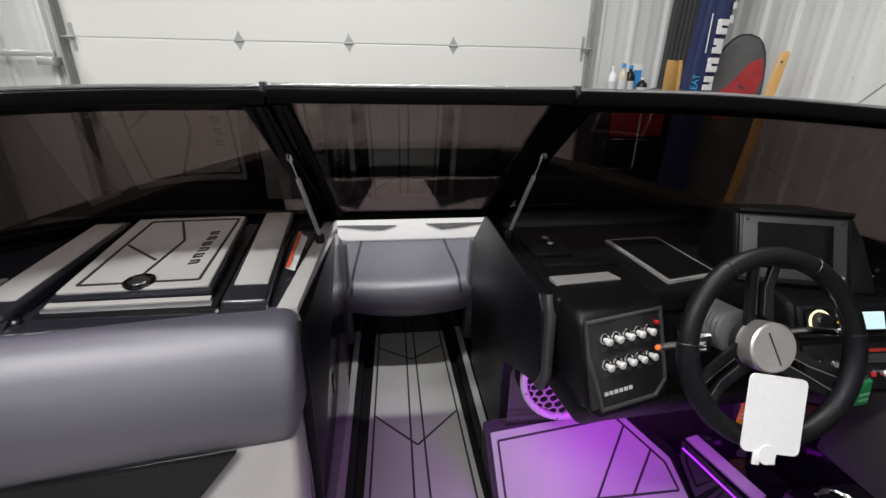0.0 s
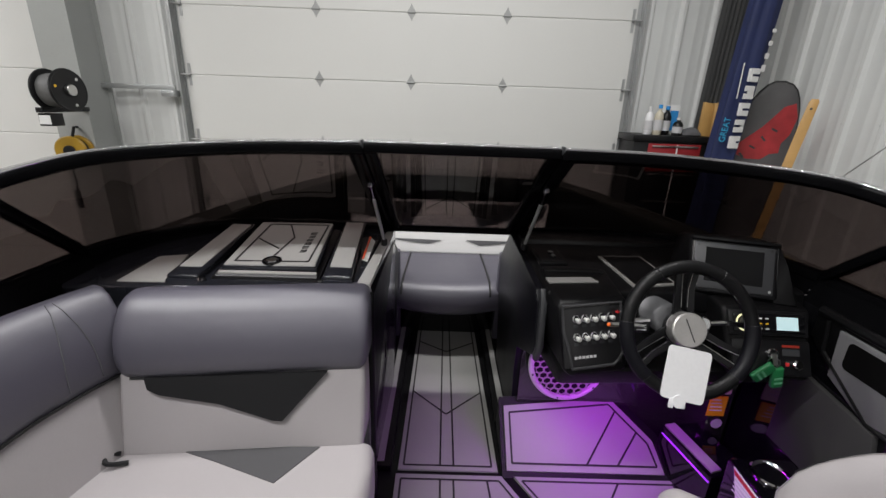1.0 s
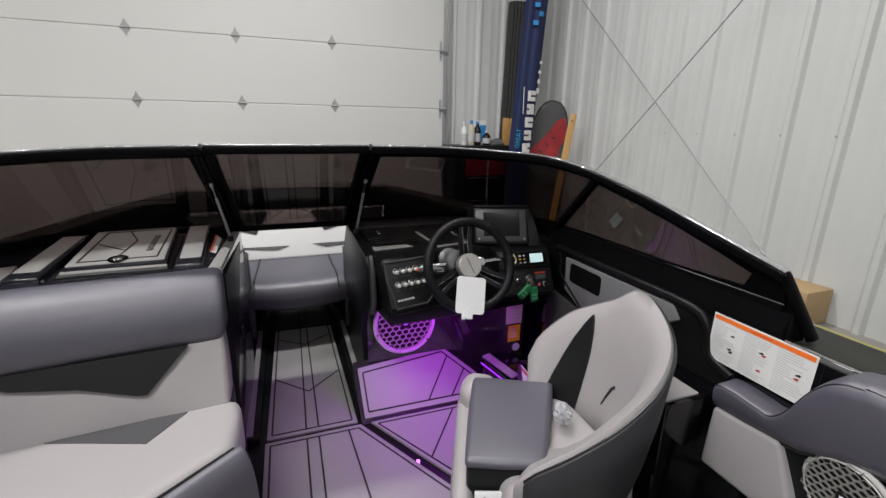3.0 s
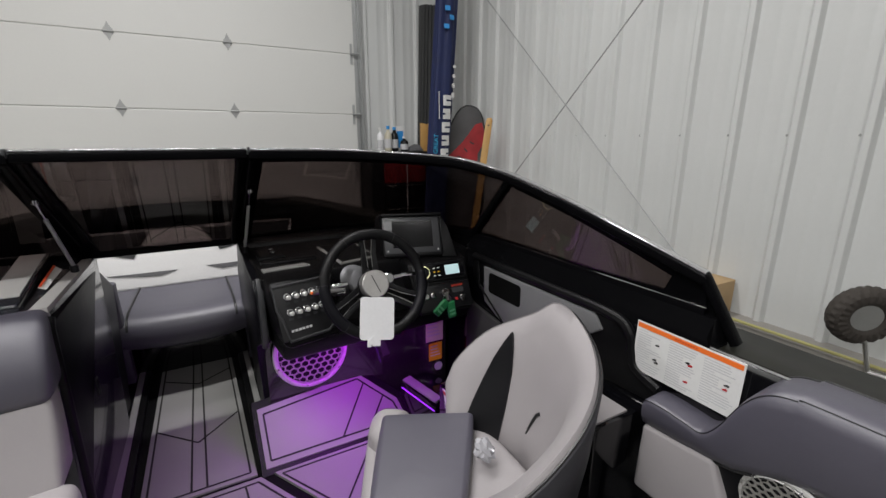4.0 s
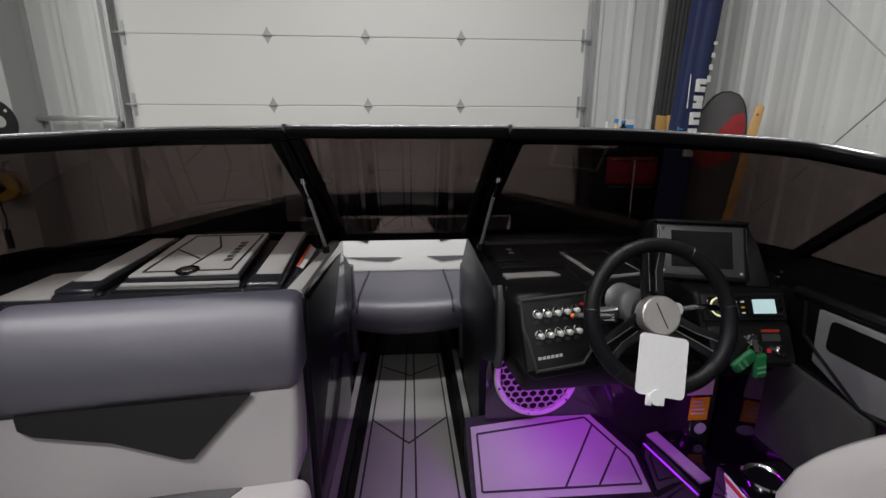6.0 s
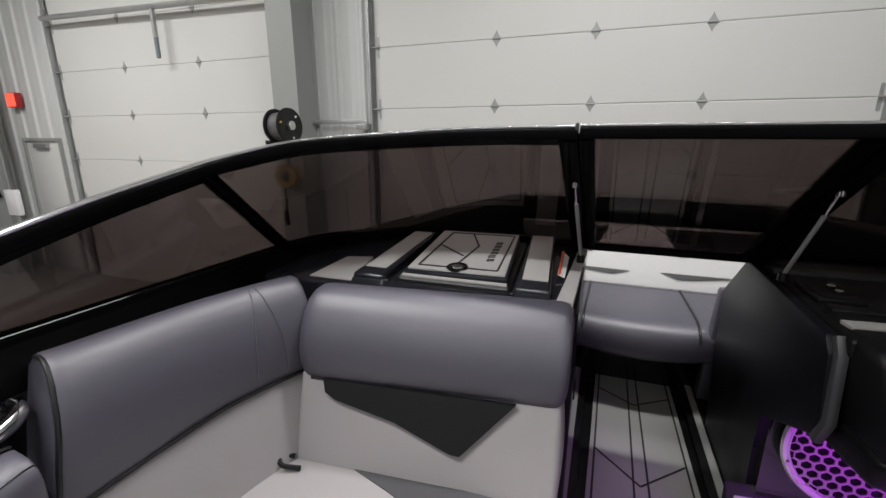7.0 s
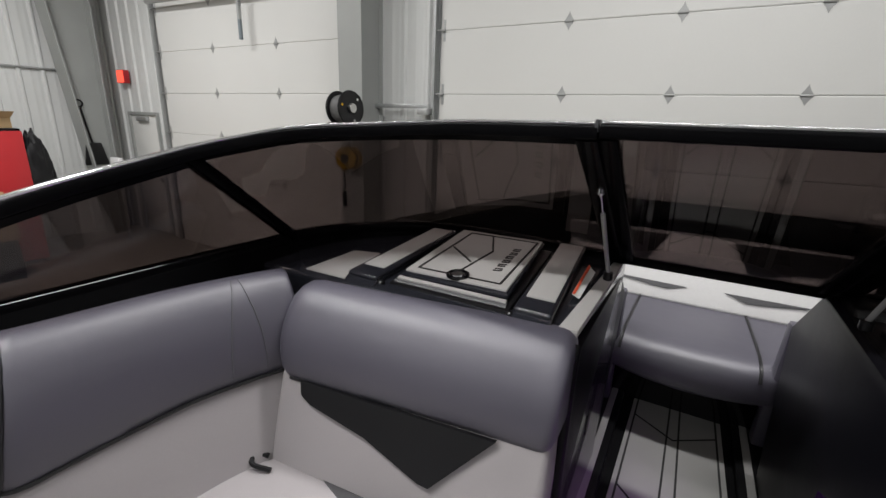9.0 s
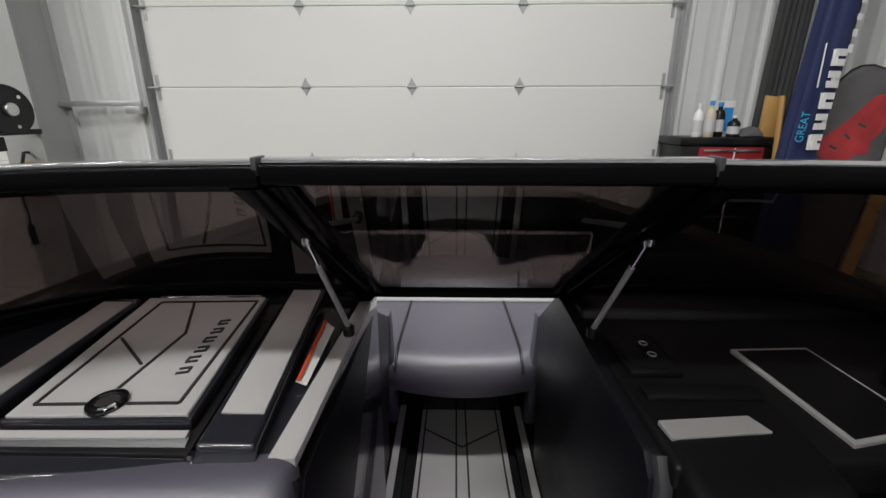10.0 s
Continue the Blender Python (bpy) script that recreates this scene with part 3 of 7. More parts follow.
# wakeboard and the wooden paddle against the wall
board = thing("water_board", "black and red board leaning against the wall", "water board")
BM = frame_of(V(2.55, 3.49, 0.305), V(0.93, -0.33, -0.17), V(0.17, 0.05, 0.98))


def outline(w, h, n=40, p=2.6):
    return [V(w * math.copysign(abs(math.cos(2 * math.pi * i / n)) ** (2 / p), math.cos(2 * math.pi * i / n)), h * math.copysign(abs(math.sin(2 * math.pi * i / n)) ** (2 / p), math.sin(2 * math.pi * i / n)), 0) for i in range(n)]


part("deck", moved(prism(outline(0.262, 1.255), (0, 0, 0), (0, 0, 0.028), 0.008, 2), BM), material("grey_board_print", (0.085, 0.082, 0.084), 0.45, var=0.5, scale=5, bump=0.03), board)
RUSTY = material("streaked_red_print", (0.36, 0.025, 0.03), 0.45, var=0.6, scale=9, bump=0.02)
part("graphic", moved(prism([V(-0.225, 0.64, 0), (-0.15, 0.72, 0), (-0.03, 0.88, 0), (0.07, 1.07, 0), (0.14, 1.11, 0), (0.19, 1.00, 0), (0.185, 0.86, 0), (0.15, 0.78, 0), (0.16, 0.70, 0), (0.10, 0.68, 0), (0.05, 0.62, 0), (-0.06, 0.60, 0)], (0, 0, 0.0285), (0, 0, 0.030)), BM), RUSTY, board)
for k in range(4):
    part("logo_shape", moved(moved(box(-0.026, 0.026, -0.008, 0.008, 0.0302, 0.031), Matrix.Translation((-0.10 + 0.055 * k, 0.62 + 0.085 * k, 0)) @ Matrix.Rotation(radians(-38 + 22 * (k % 2)), 4, "Z")), BM), BEZEL, board)
part("edge", moved(sweep([p * 1.0 + V(0, 0, 0.014) for p in outline(0.263, 1.257)], circle(0.012, 6), Z, True), BM), RUBBER, board)
paddle = thing("wooden_paddle", "varnished wooden plank with a hole leaning on the wall", "paddle")
PM = frame_of(V(2.27, 2.92, FLOOR), V(0.75, -0.62, -0.10), V(0.205, 0.055, 0.97))
part("plank", moved(prism([V(-0.030, 0, 0), (0.030, 0, 0), (0.033, 2.25, 0), (0.031, 2.40, 0), (0.020, 2.42, 0), (-0.022, 2.415, 0), (-0.031, 2.39, 0), (-0.033, 2.25, 0)], (0, 0, 0), (0, 0, 0.022), 0.004), PM), WOOD, paddle)
part("hanging_hole", moved(cyl((0, 2.345, 0.020), (0, 2.345, 0.0225), 0.009, 10), PM), INKB, paddle)
solo("wood_stick", tube([(2.50, 3.60, FLOOR), (2.42, 3.80, 1.36)], 0.02, 6), WOOD, "short pale wooden stick behind the flag", "stick")

# hose reel on its bracket by the column
reel = thing("hose_reel", "black steel hose reel on a swinging bracket", "hose reel")
RC, RN = V(-3.20, 3.42, 1.265), V(0.97, -0.10, 0.04).normalized()
for s in (-0.085, 0.085):
    part("flange", cyl(RC + RN * (s - 0.008), RC + RN * (s + 0.008), 0.158, 32, bevel=0.006), BLACKP, reel)
    part("rim", torus(RC + RN * s, RN, 0.158, 0.011, 36, 8), BLACKP, reel)
part("hose", cyl(RC - RN * 0.075, RC + RN * 0.075, 0.130, 28), material("grey_hose", (0.10, 0.10, 0.10), 0.6, var=0.3, scale=30), reel)
part("hub", cyl(RC + RN * 0.09, RC + RN * 0.125, 0.045, 16, bevel=0.006), STEEL, reel)
for a in range(3):
    e = (RN.orthogonal().normalized() * math.cos(a * 2.1) + RN.cross(RN.orthogonal().normalized()) * math.sin(a * 2.1))
    part("sticker", cyl(RC + RN * 0.094 + e * 0.12, RC + RN * 0.096 + e * 0.12, 0.012, 12), (PAPER, YELLOW, STEEL)[a], reel)
part("bracket", box(-3.34, -3.23, 3.32, 3.44, 0.985, 1.085, 0.006), BLACKP, reel)
part("arm", join(box(-3.33, -3.27, 3.30, 3.79, 1.09, 1.13, 0.004), box(-3.33, -3.29, 3.38, 3.44, 1.10, 1.27, 0.004)), BLACKP, reel)
part("label_plate", box(-3.33, -3.24, 3.315, 3.32, 1.0, 1.07), PAPER, reel)
solo("bracket_bar", join(box(-3.45, -2.62, 4.05, 4.075, 1.30, 1.345, 0.003), box(-2.74, -2.62, 4.02, 4.15, 1.24, 1.30, 0.004)), GALV, "flat galvanised steel bar between column and door track", "steel bar")
cr = thing("cord_reel", "round ochre yellow cord reel with a black hub", "cord reel")
for a, b in ((0.0, 0.25), (0.75, 1.0)):
    p, q = V(-3.42, 3.76, 0.755), V(-3.38, 3.60, 0.755)
    part("flange", cyl(p.lerp(q, a), p.lerp(q, b), 0.125, 28, bevel=0.012), OCHRE, cr)
part("drum", cyl((-3.415, 3.74, 0.755), (-3.385, 3.62, 0.755), 0.095, 24), RUBBER, cr)
part("hub", cyl((-3.381, 3.604, 0.755), (-3.374, 3.576, 0.755), 0.046, 18, bevel=0.006), BLACKP, cr)
cord = thing("extension_cord", "black cord with a plug hanging from the cord reel", "cord")
part("cable", tube(smooth_path([(-3.40, 3.62, 0.66), (-3.425, 3.63, 0.58), (-3.41, 3.63, 0.48), (-3.44, 3.64, 0.38)], 5), 0.007, 8), RUBBER, cord)
part("plug", cyl((-3.44, 3.64, 0.39), (-3.43, 3.64, 0.22), 0.024, 12, bevel=0.008), RUBBER, cord)
solo("reel_hook", tube([(-3.40, 3.68, 0.86), (-3.40, 3.72, 0.95), (-3.42, 3.79, 0.95)], 0.012), BLACKP, "small black hook above the cord reel", "hook")
# ---- the boat: hull, deck and sole ----


def gunwale(y, out):
    """Half width of the deck's outer edge (out) or of the cockpit's inner edge."""
    w = 1.27 if y < 0.9 else 1.27 - 0.55 * ((y - 0.9) / 2.3) ** 1.7
    return w if out else w - 0.19


YS = [-3.0, -2.0, -1.0, -0.3, 0.3, 0.8, 1.2, 1.6, 2.0, 2.4, 2.8, 3.05]
loops = []
hull = bmesh.new()
ends = []
for sgn in (-1, 1):
    rows = []
    for y in YS:
        o, i = gunwale(y, True), gunwale(y, False)
        rows.append([hull.verts.new((sgn * px, y, pz)) for px, pz in ((i, 0.03), (i, 0.74), (i + 0.012, 0.765), (o - 0.03, 0.765), (o, 0.74), (o + 0.01, 0.62), (o * 0.93, 0.1), (o * 0.78, -0.5), (0.04, -0.965))])
    for a, b in zip(rows, rows[1:]):
        for k in range(8):
            hull.faces.new((a[k], b[k], b[k + 1], a[k + 1]))
    ends.append((rows[0][4:], rows[-1][4:]))
for k in (0, 1):
    hull.faces.new(ends[0][k] + ends[1][k][::-1])
solo("hull", hull, DUSTY, "glossy black moulded boat hull and gunwales", "boat hull", kind="structure", sharp=40)
nose = [V(gunwale(y, True) - 0.035, y, 0) for y in (2.85, 3.0)] + [V(0.68, 3.10, 0), V(0.52, 3.19, 0), V(0.28, 3.24, 0)]
solo("bow_cap", prism(nose + [V(-p.x, p.y, 0) for p in nose[::-1]], (0, 0, 0.60), (0, 0, 0.768), 0.025, 3), GEL, "glossy black bow deck of the boat", "boat deck", kind="structure")
solo("transom", box(-1.08, 1.08, -2.99, -2.85, 0.0, 0.76, 0.01), GEL, "glossy black transom of the boat", "transom", kind="structure")
rim = [V(gunwale(y, False) - 0.01, y, 0) for y in (-2.85, 0.9, 1.4, 1.9, 2.4, 2.9)]
solo("sole", prism(rim + [V(-p.x, p.y, 0) for p in rim[::-1]], (0, 0, -0.03), (0, 0, -0.006)), DASH, "black moulded cockpit sole", "boat floor", kind="structure")
solo("bow_step_liner", join(box(-0.30, -0.205, 0.9, 2.2, -0.006, 0.022, 0.006), box(0.205, 0.30, 1.15, 2.2, -0.006, 0.022, 0.006)), DASH, "black moulded sill along the walkway", "sill", kind="structure")


def groove(a, b, z, parent, w=0.007):
    a, b = V(*a, z), V(*b, z)
    d = (b - a).normalized()
    s = V(-d.y, d.x, 0) * w / 2
    part("groove", prism([a - s, a + s, b + s, b - s], (0, 0, -0.002), (0, 0, 0.0012)), MATLINE, parent)


def ring_groove(poly, z, parent, w=0.007):
    for p, q in zip(poly, poly[1:] + poly[:1]):
        groove(p, q, z, parent, w)


def floor_mat(poly, border, lines, label, z=0.004):
    root = thing("floor_mat", label, "floor mat", "foam floor mats")
    part("foam", prism([V(*p, 0) for p in poly], (0, 0, -0.006), (0, 0, z), 0.0015, 1), MAT, root)
    ring_groove(border, z, root)
    for a, b in lines:
        groove(a, b, z, root)
    return root


floor_mat([(-0.180, 0.905), (0.190, 0.905), (0.170, 1.98), (-0.160, 1.98)], [(-0.160, 0.925), (0.168, 0.925), (0.151, 1.96), (-0.143, 1.96)],
          [((-0.024, 0.925), (-0.016, 1.96)), ((0.026, 0.925), (0.022, 1.96)), ((-0.154, 1.36), (0.0, 1.205)), ((0.0, 1.205), (0.162, 1.36)), ((-0.146, 1.80), (0.004, 1.70)), ((0.004, 1.70), (0.154, 1.80))],
          "pale grey foam walkway mat with black chevron grooves")
floor_mat([(-0.185, -0.60), (0.52, -0.60), (0.52, 0.335), (0.20, 0.885), (-0.185, 0.885)], [(-0.165, -0.58), (0.50, -0.58), (0.50, 0.33), (0.188, 0.862), (-0.165, 0.862)],
          [((-0.024, -0.58), (-0.024, 0.862)), ((0.024, -0.58), (0.024, 0.862)), ((0.145, 0.862), (0.24, -0.58)), ((0.50, 0.33), (0.24, 0.02))],
          "pale grey foam cockpit mat with black grooves")
floor_mat([(0.245, 0.885), (0.84, 0.885), (0.84, -0.60), (0.56, -0.60), (0.56, 0.345)], [(0.272, 0.865), (0.82, 0.865), (0.82, -0.58), (0.58, -0.58), (0.58, 0.352)],
          [((0.43, 0.60), (0.62, 0.865)), ((0.52, 0.44), (0.80, 0.80))], "pale grey foam helm mat with black grooves")
floor_mat([(-0.95, -2.7), (0.95, -2.7), (0.95, -0.64), (-0.95, -0.64)], [(-0.93, -2.68), (0.93, -2.68), (0.93, -0.66), (-0.93, -0.66)], [((0, -2.68), (0, -0.66))], "pale grey foam aft cockpit mat")
for s in (-1, 1):
    strip = thing("sill_strip", "narrow pale grey foam strip along the walkway sill", "floor mat", "sill strips")
    part("foam", box(min(s * 0.232, s * 0.258), max(s * 0.232, s * 0.258), 0.92 if s < 0 else 1.16, 1.95, 0.020, 0.026, 0.001, 1), MAT, strip)
ring = thing("table_socket", "round polished table socket in the floor mat", "floor socket")
part("rim", torus((0.03, 0.455, 0.006), (0, 0, 1), 0.062, 0.005, 36, 8), CHROME, ring)
part("cap", cyl((0.03, 0.455, 0.0), (0.03, 0.455, 0.006), 0.060, 32), MAT, ring)
lamp = thing("floor_lamp_stud", "tiny courtesy lamp in the mat gap", "courtesy lamp")
part("lens", cyl((0.375, 0.60, -0.006), (0.375, 0.60, 0.004), 0.007, 10), glowing("stud_glow", (0.55, 0.15, 1.0), 3.0), lamp)

# footrest at the helm: a sloping moulded ramp with a mat on it
foot = thing("footrest", "sloping helm footrest with a pale foam pad", "footrest")


def fz(y):
    return (y - 0.895) * 0.80


FP = [(0.205, 0.885), (0.205, 1.115), (0.665, 1.145), (0.815, 1.015), (0.845, 0.885)]
part("ramp", rings([[V(x, y, -0.006) for x, y in FP], [V(x, y, max(fz(y), 0) - 0.004) for x, y in FP]]), DASH, foot)
PP = [(0.222, 0.905), (0.222, 1.085), (0.648, 1.118), (0.785, 0.995), (0.805, 0.905)]
pad = part("pad", prism([V(x, y, fz(y)) for x, y in PP], (0, 0, -0.004), (0, -0.005, 0.006)), MAT, foot, "pale grey foam pad with black grooves")
IP = [(0.242, 0.925), (0.242, 1.066), (0.640, 1.098), (0.764, 0.988), (0.782, 0.925)]


def pad_line(a, b):
    a, b = V(a[0], a[1] - 0.0055, fz(a[1]) + 0.006), V(b[0], b[1] - 0.0055, fz(b[1]) + 0.006)
    n = V(0, -0.62, 0.78)
    s = (b - a).normalized().cross(n) * 0.0035
    part("groove", prism([a - s, a + s, b + s, b - s], n * -0.002, n * 0.0012), MATLINE, pad)


for p, q in zip(IP, IP[1:] + IP[:1]):
    pad_line(p, q)
pad_line((0.52, 0.925), (0.662, 1.078))
pad_line((0.635, 0.925), (0.730, 1.018))

# ---- windshield ----
T = [(0.27, 0.855, 1.164), (0.53, 0.845, 1.160), (0.76, 0.797, 1.147), (0.91, 0.710, 1.132), (0.985, 0.605, 1.106), (1.012, 0.52, 1.087)]
B = [(0.255, 1.385, 0.785), (0.60, 1.365, 0.800), (0.84, 1.280, 0.815), (1.00, 1.115, 0.825), (1.065, 0.985, 0.830), (1.095, 0.855, 0.832)]
T2 = [(1.012, 0.52, 1.087), (1.04, 0.30, 1.031), (1.07, 0.10, 0.969), (1.10, -0.085, 0.908)]
B2 = [(1.095, 0.855, 0.832), (1.10, 0.55, 0.832), (1.10, 0.25, 0.832), (1.105, -0.095, 0.832)]
shield = thing("windshield", "smoked glass boat windshield in a black frame", "windshield")
for mirror in (False, True):
    f = mir if mirror else (lambda p: p)
    tp, bt = smooth_path([f(p) for p in T]), smooth_path([f(p) for p in B])
    tp2, bt2 = smooth_path([f(p) for p in T2]), smooth_path([f(p) for p in B2])
    part("pane", sheet(tp, bt, 0.006), GLASS, shield, "smoked front pane")
    part("pane", sheet(tp2, bt2, 0.006), GLASS, shield, "smoked side pane")
    top = tp + tp2[1:]
    # black printed borders of the panes
    lerp = lambda P, Q, k: [p.lerp(q, k) for p, q in zip(P, Q)]
    inset = lambda P, Q, d: [p.lerp(q, min(0.48, d / (q - p).length)) for p, q in zip(P, Q)]
    part("pane_border", sheet(inset(tp2, bt2, 0.004), inset(tp2, bt2, 0.036), 0.0085, 2), FRAME, shield)
    part("pane_border", sheet(inset(bt2, tp2, 0.003), inset(bt2, tp2, 0.026), 0.0085, 2), FRAME, shield)
    part("pane_border", sheet(lerp(tp2, bt2, 0.02)[-3:], lerp(tp2, bt2, 0.98)[-3:], 0.0088, 4), FRAME, shield)
    part("pane_border", sheet(lerp(tp, bt, 0.02), lerp(tp, bt, 0.06), 0.0085, 2), FRAME, shield)
    part("pane_border", sheet(lerp(tp, bt, 0.94), lerp(tp, bt, 0.99), 0.0085, 2), FRAME, shield)
    part("top_rail", sweep(top, rrect(0.032, 0.028, 0.007, 3, 0, -0.001)), FRAME, shield, "black top rail")
    part("rail_cap", sweep([p + V(0, 0, 0.015) for p in top], rrect(0.025, 0.006, 0.0025, 2)), RAIL, shield, "polished dark cap strip")
    part("base_frame", sweep(bt, rrect(0.045, 0.030, 0.006, 2)), FRAME, shield)
    part("base_skirt", sweep(bt, rrect(0.060, 0.09, 0.006, 2, 0.012 if mirror else -0.012, -0.055)), FRAME, shield)
    part("base_frame", sweep(bt2, rrect(0.030, 0.060, 0.006, 2, 0, -0.020)), FRAME, shield)
    part("side_ledge", sweep([p + V(-0.004 if not mirror else 0.004, 0, 0.008) for p in bt2], circle(0.005, 8)), CHROME, shield, "thin bright glazing strip")
    part("pillar", sweep([f(T[-1]), f(B[-1])], rrect(0.026, 0.030, 0.005, 2)), FRAME, shield)
    a, b = V(*f(T2[-1])), V(*f((1.128, -0.155, 0.772)))
    part("end_post", sweep([a + V(0, 0.01, 0.012), a, b], rrect(0.020, 0.028, 0.006, 2), V(1, 0, 0)), FRAME, shield)
    part("corner_plate", prism([V(*f(q)) for q in ((1.102, -0.075, 0.912), (1.129, -0.155, 0.775), (1.112, -0.05, 0.775), (1.104, 0.02, 0.84))], (0.004, 0, 0), (-0.004, 0, 0)), FRAME, shield)
    part("mullion", sweep([f((0.290, 0.856, 1.155)), f((0.268, 1.385, 0.782))], rrect(0.044, 0.024, 0.006, 2)), FRAME, shield)
    part("rail_joint", moved(box(-0.0035, 0.0035, -0.016, 0.014, -0.004, 0.0185, 0.0015), Matrix.Translation(f((0.272, 0.855, 1.167)))), BEZEL, shield, "dull gap plate in the top rail")
cw = thing("centre_window", "smoked centre window of the walkthrough, closed", "hinged window")
part("pane", sheet([(-0.24, 0.857, 1.158), (0.24, 0.857, 1.158)], [(-0.225, 1.380, 0.790), (0.225, 1.380, 0.790)], 0.006), GLASS, cw)
part("top_rail", sweep([(-0.266, 0.856, 1.166), (0.266, 0.856, 1.166)], rrect(0.032, 0.028, 0.007, 3, 0, -0.001)), FRAME, cw)
part("rail_cap", sweep([(-0.264, 0.856, 1.181), (0.264, 0.856, 1.181)], rrect(0.025, 0.006, 0.0025, 2)), RAIL, cw)
part("bottom_rail", sweep([(-0.245, 1.383, 0.788), (0.245, 1.383, 0.788)], rrect(0.030, 0.026, 0.006, 2)), FRAME, cw)
for s in (-1, 1):
    part("side_rail", sweep([(s * 0.252, 0.860, 1.157), (s * 0.232, 1.380, 0.790)], rrect(0.036, 0.022, 0.005, 2)), FRAME, cw)
for s in (-1, 1):
    st = thing("gas_strut", "slim steel gas strut holding the centre window", "gas strut", "window struts")
    a, b = V(s * 0.277, 1.004, 1.038), V(s * 0.252, 1.135, 0.812)
    part("cylinder", cyl(a.lerp(b, 0.25), b, 0.0055, 12), HINGE, st)
    part("rod", cyl(a, a.lerp(b, 0.27), 0.0036, 10), CHROME, st)
    part("ball_joint", join(cyl(a - V(0, 0, 0.010), a + V(0, 0, 0.012), 0.010, 12, bevel=0.004), cyl(a, a + V(0, -0.014, 0.034), 0.0065, 10, bevel=0.002)), CHROME, st)
    part("stud", cyl(a + V(-s * 0.004, -0.018, 0.036), a + V(s * 0.016, -0.018, 0.036), 0.008, 12, bevel=0.003), CHROME, st)
    part("foot", cyl(b - V(0, 0, 0.02), b + V(0, 0, 0.004), 0.012, 12, bevel=0.003), BLACKP, st)
    part("bracket", moved(box(-0.006, 0.006, -0.05, 0.05, -0.008, 0.008, 0.003), Matrix.Translation((s * 0.272, 0.955, 1.088)) @ Matrix.Rotation(radians(-37), 4, "X")), BLACKP, st)

# coaming between the glass and the cockpit liner
for s in (-1, 1):
    rows = [[V(s * x, y + (0.026 if y < 0 and z > 0.78 else 0.012 if y < 0 and z > 0.76 else 0), z) for x, z in ((1.125, 0.77), (1.12, 0.828), (1.085, 0.828), (1.065, 0.79), (1.055, 0.765), (1.06, 0.70), (1.12, 0.70))] for y in (-0.15, 0.3, 0.85)]
    solo("coaming", rings(rows), FRAME, "glossy black coaming under the side glass", "coaming", kind="structure")
    solo("coaming_bead", tube([(s * 1.078, -0.10, 0.800), (s * 1.070, 0.30, 0.786), (s * 1.070, 0.86, 0.786)], 0.006, 8), BEADGLINT, "rounded black bead under the side glass, its highlight put in as metal", "trim strip", kind="structure")
    solo("coaming_bead", tube([(s * 1.062, -0.02 if s < 0 else -1.6, 0.772), (s * 1.062, 0.86, 0.772)], 0.0032, 6), RAIL, "thin bright bead along the coaming", "trim strip", kind="structure")
    solo("cockpit_liner", hexa([(s * 1.02, -2.85, 0), (s * 1.10, -2.85, 0), (s * 1.10, 1.4, 0), (s * 1.02, 1.4, 0), (s * 1.055, -2.85, 0.76), (s * 1.10, -2.85, 0.76), (s * 1.10, 1.4, 0.76), (s * 1.055, 1.4, 0.76)], 0.004), GEL, "glossy black moulded cockpit liner", "liner", kind="structure")
# ---- port console with its glove-box lid ----
con = thing("port_console", "glossy charcoal console with raised ribs and foam pads", "boat console")
part("body", hexa([(-1.05, 0.76, 0.0), (-0.262, 0.80, 0.0), (-0.250, 1.45, 0.0), (-1.05, 1.45, 0.0), (-1.08, 0.72, 0.79), (-0.258, 0.79, 0.785), (-0.238, 1.40, 0.785), (-1.08, 1.40, 0.80)], 0.012, 3), GELN, con)
part("walkway_panel", prism([V(-0.240 - 0.034 * (0.75 - z), y, z) for y, z in ((0.80, 0.02), (0.80, 0.75), (1.36, 0.745), (1.62, 0.60), (1.62, 0.02))], (-0.03, 0, 0), (0, 0, 0), 0.006), PANEL, con, "dark upholstered walkway panel")
part("edge_post", sweep([(-0.250, 0.775, 0.02), (-0.250, 0.775, 0.74), (-0.250, 0.79, 0.765)], rrect(0.03, 0.03, 0.012, 3), V(0, 1, 0)), DASH, con)
part("panel_latch", box(-0.2385, -0.233, 1.02, 1.05, 0.40, 0.46, 0.004), BLACKP, con)
part("front_base", hexa([(-0.92, 0.60, 0.0), (-0.245, 0.70, 0.0), (-0.245, 0.80, 0.0), (-0.92, 0.80, 0.0), (-0.90, 0.66, 0.76), (-0.250, 0.775, 0.76), (-0.25, 0.82, 0.76), (-0.90, 0.80, 0.76)], 0.01), GELN, con)


def top_pad(name, corners, z0, z1, mat, parent, rise=0.012, r=0.004):
    """A slab on the console's top; corners near-left, near-right, far-right, far-left."""
    zs = (z0, z0, z1, z1)
    return part(name, prism([V(x, y, z) for (x, y), z in zip(corners, zs)], (0, 0, -0.014), (0, 0, rise), r, 2), mat, parent)


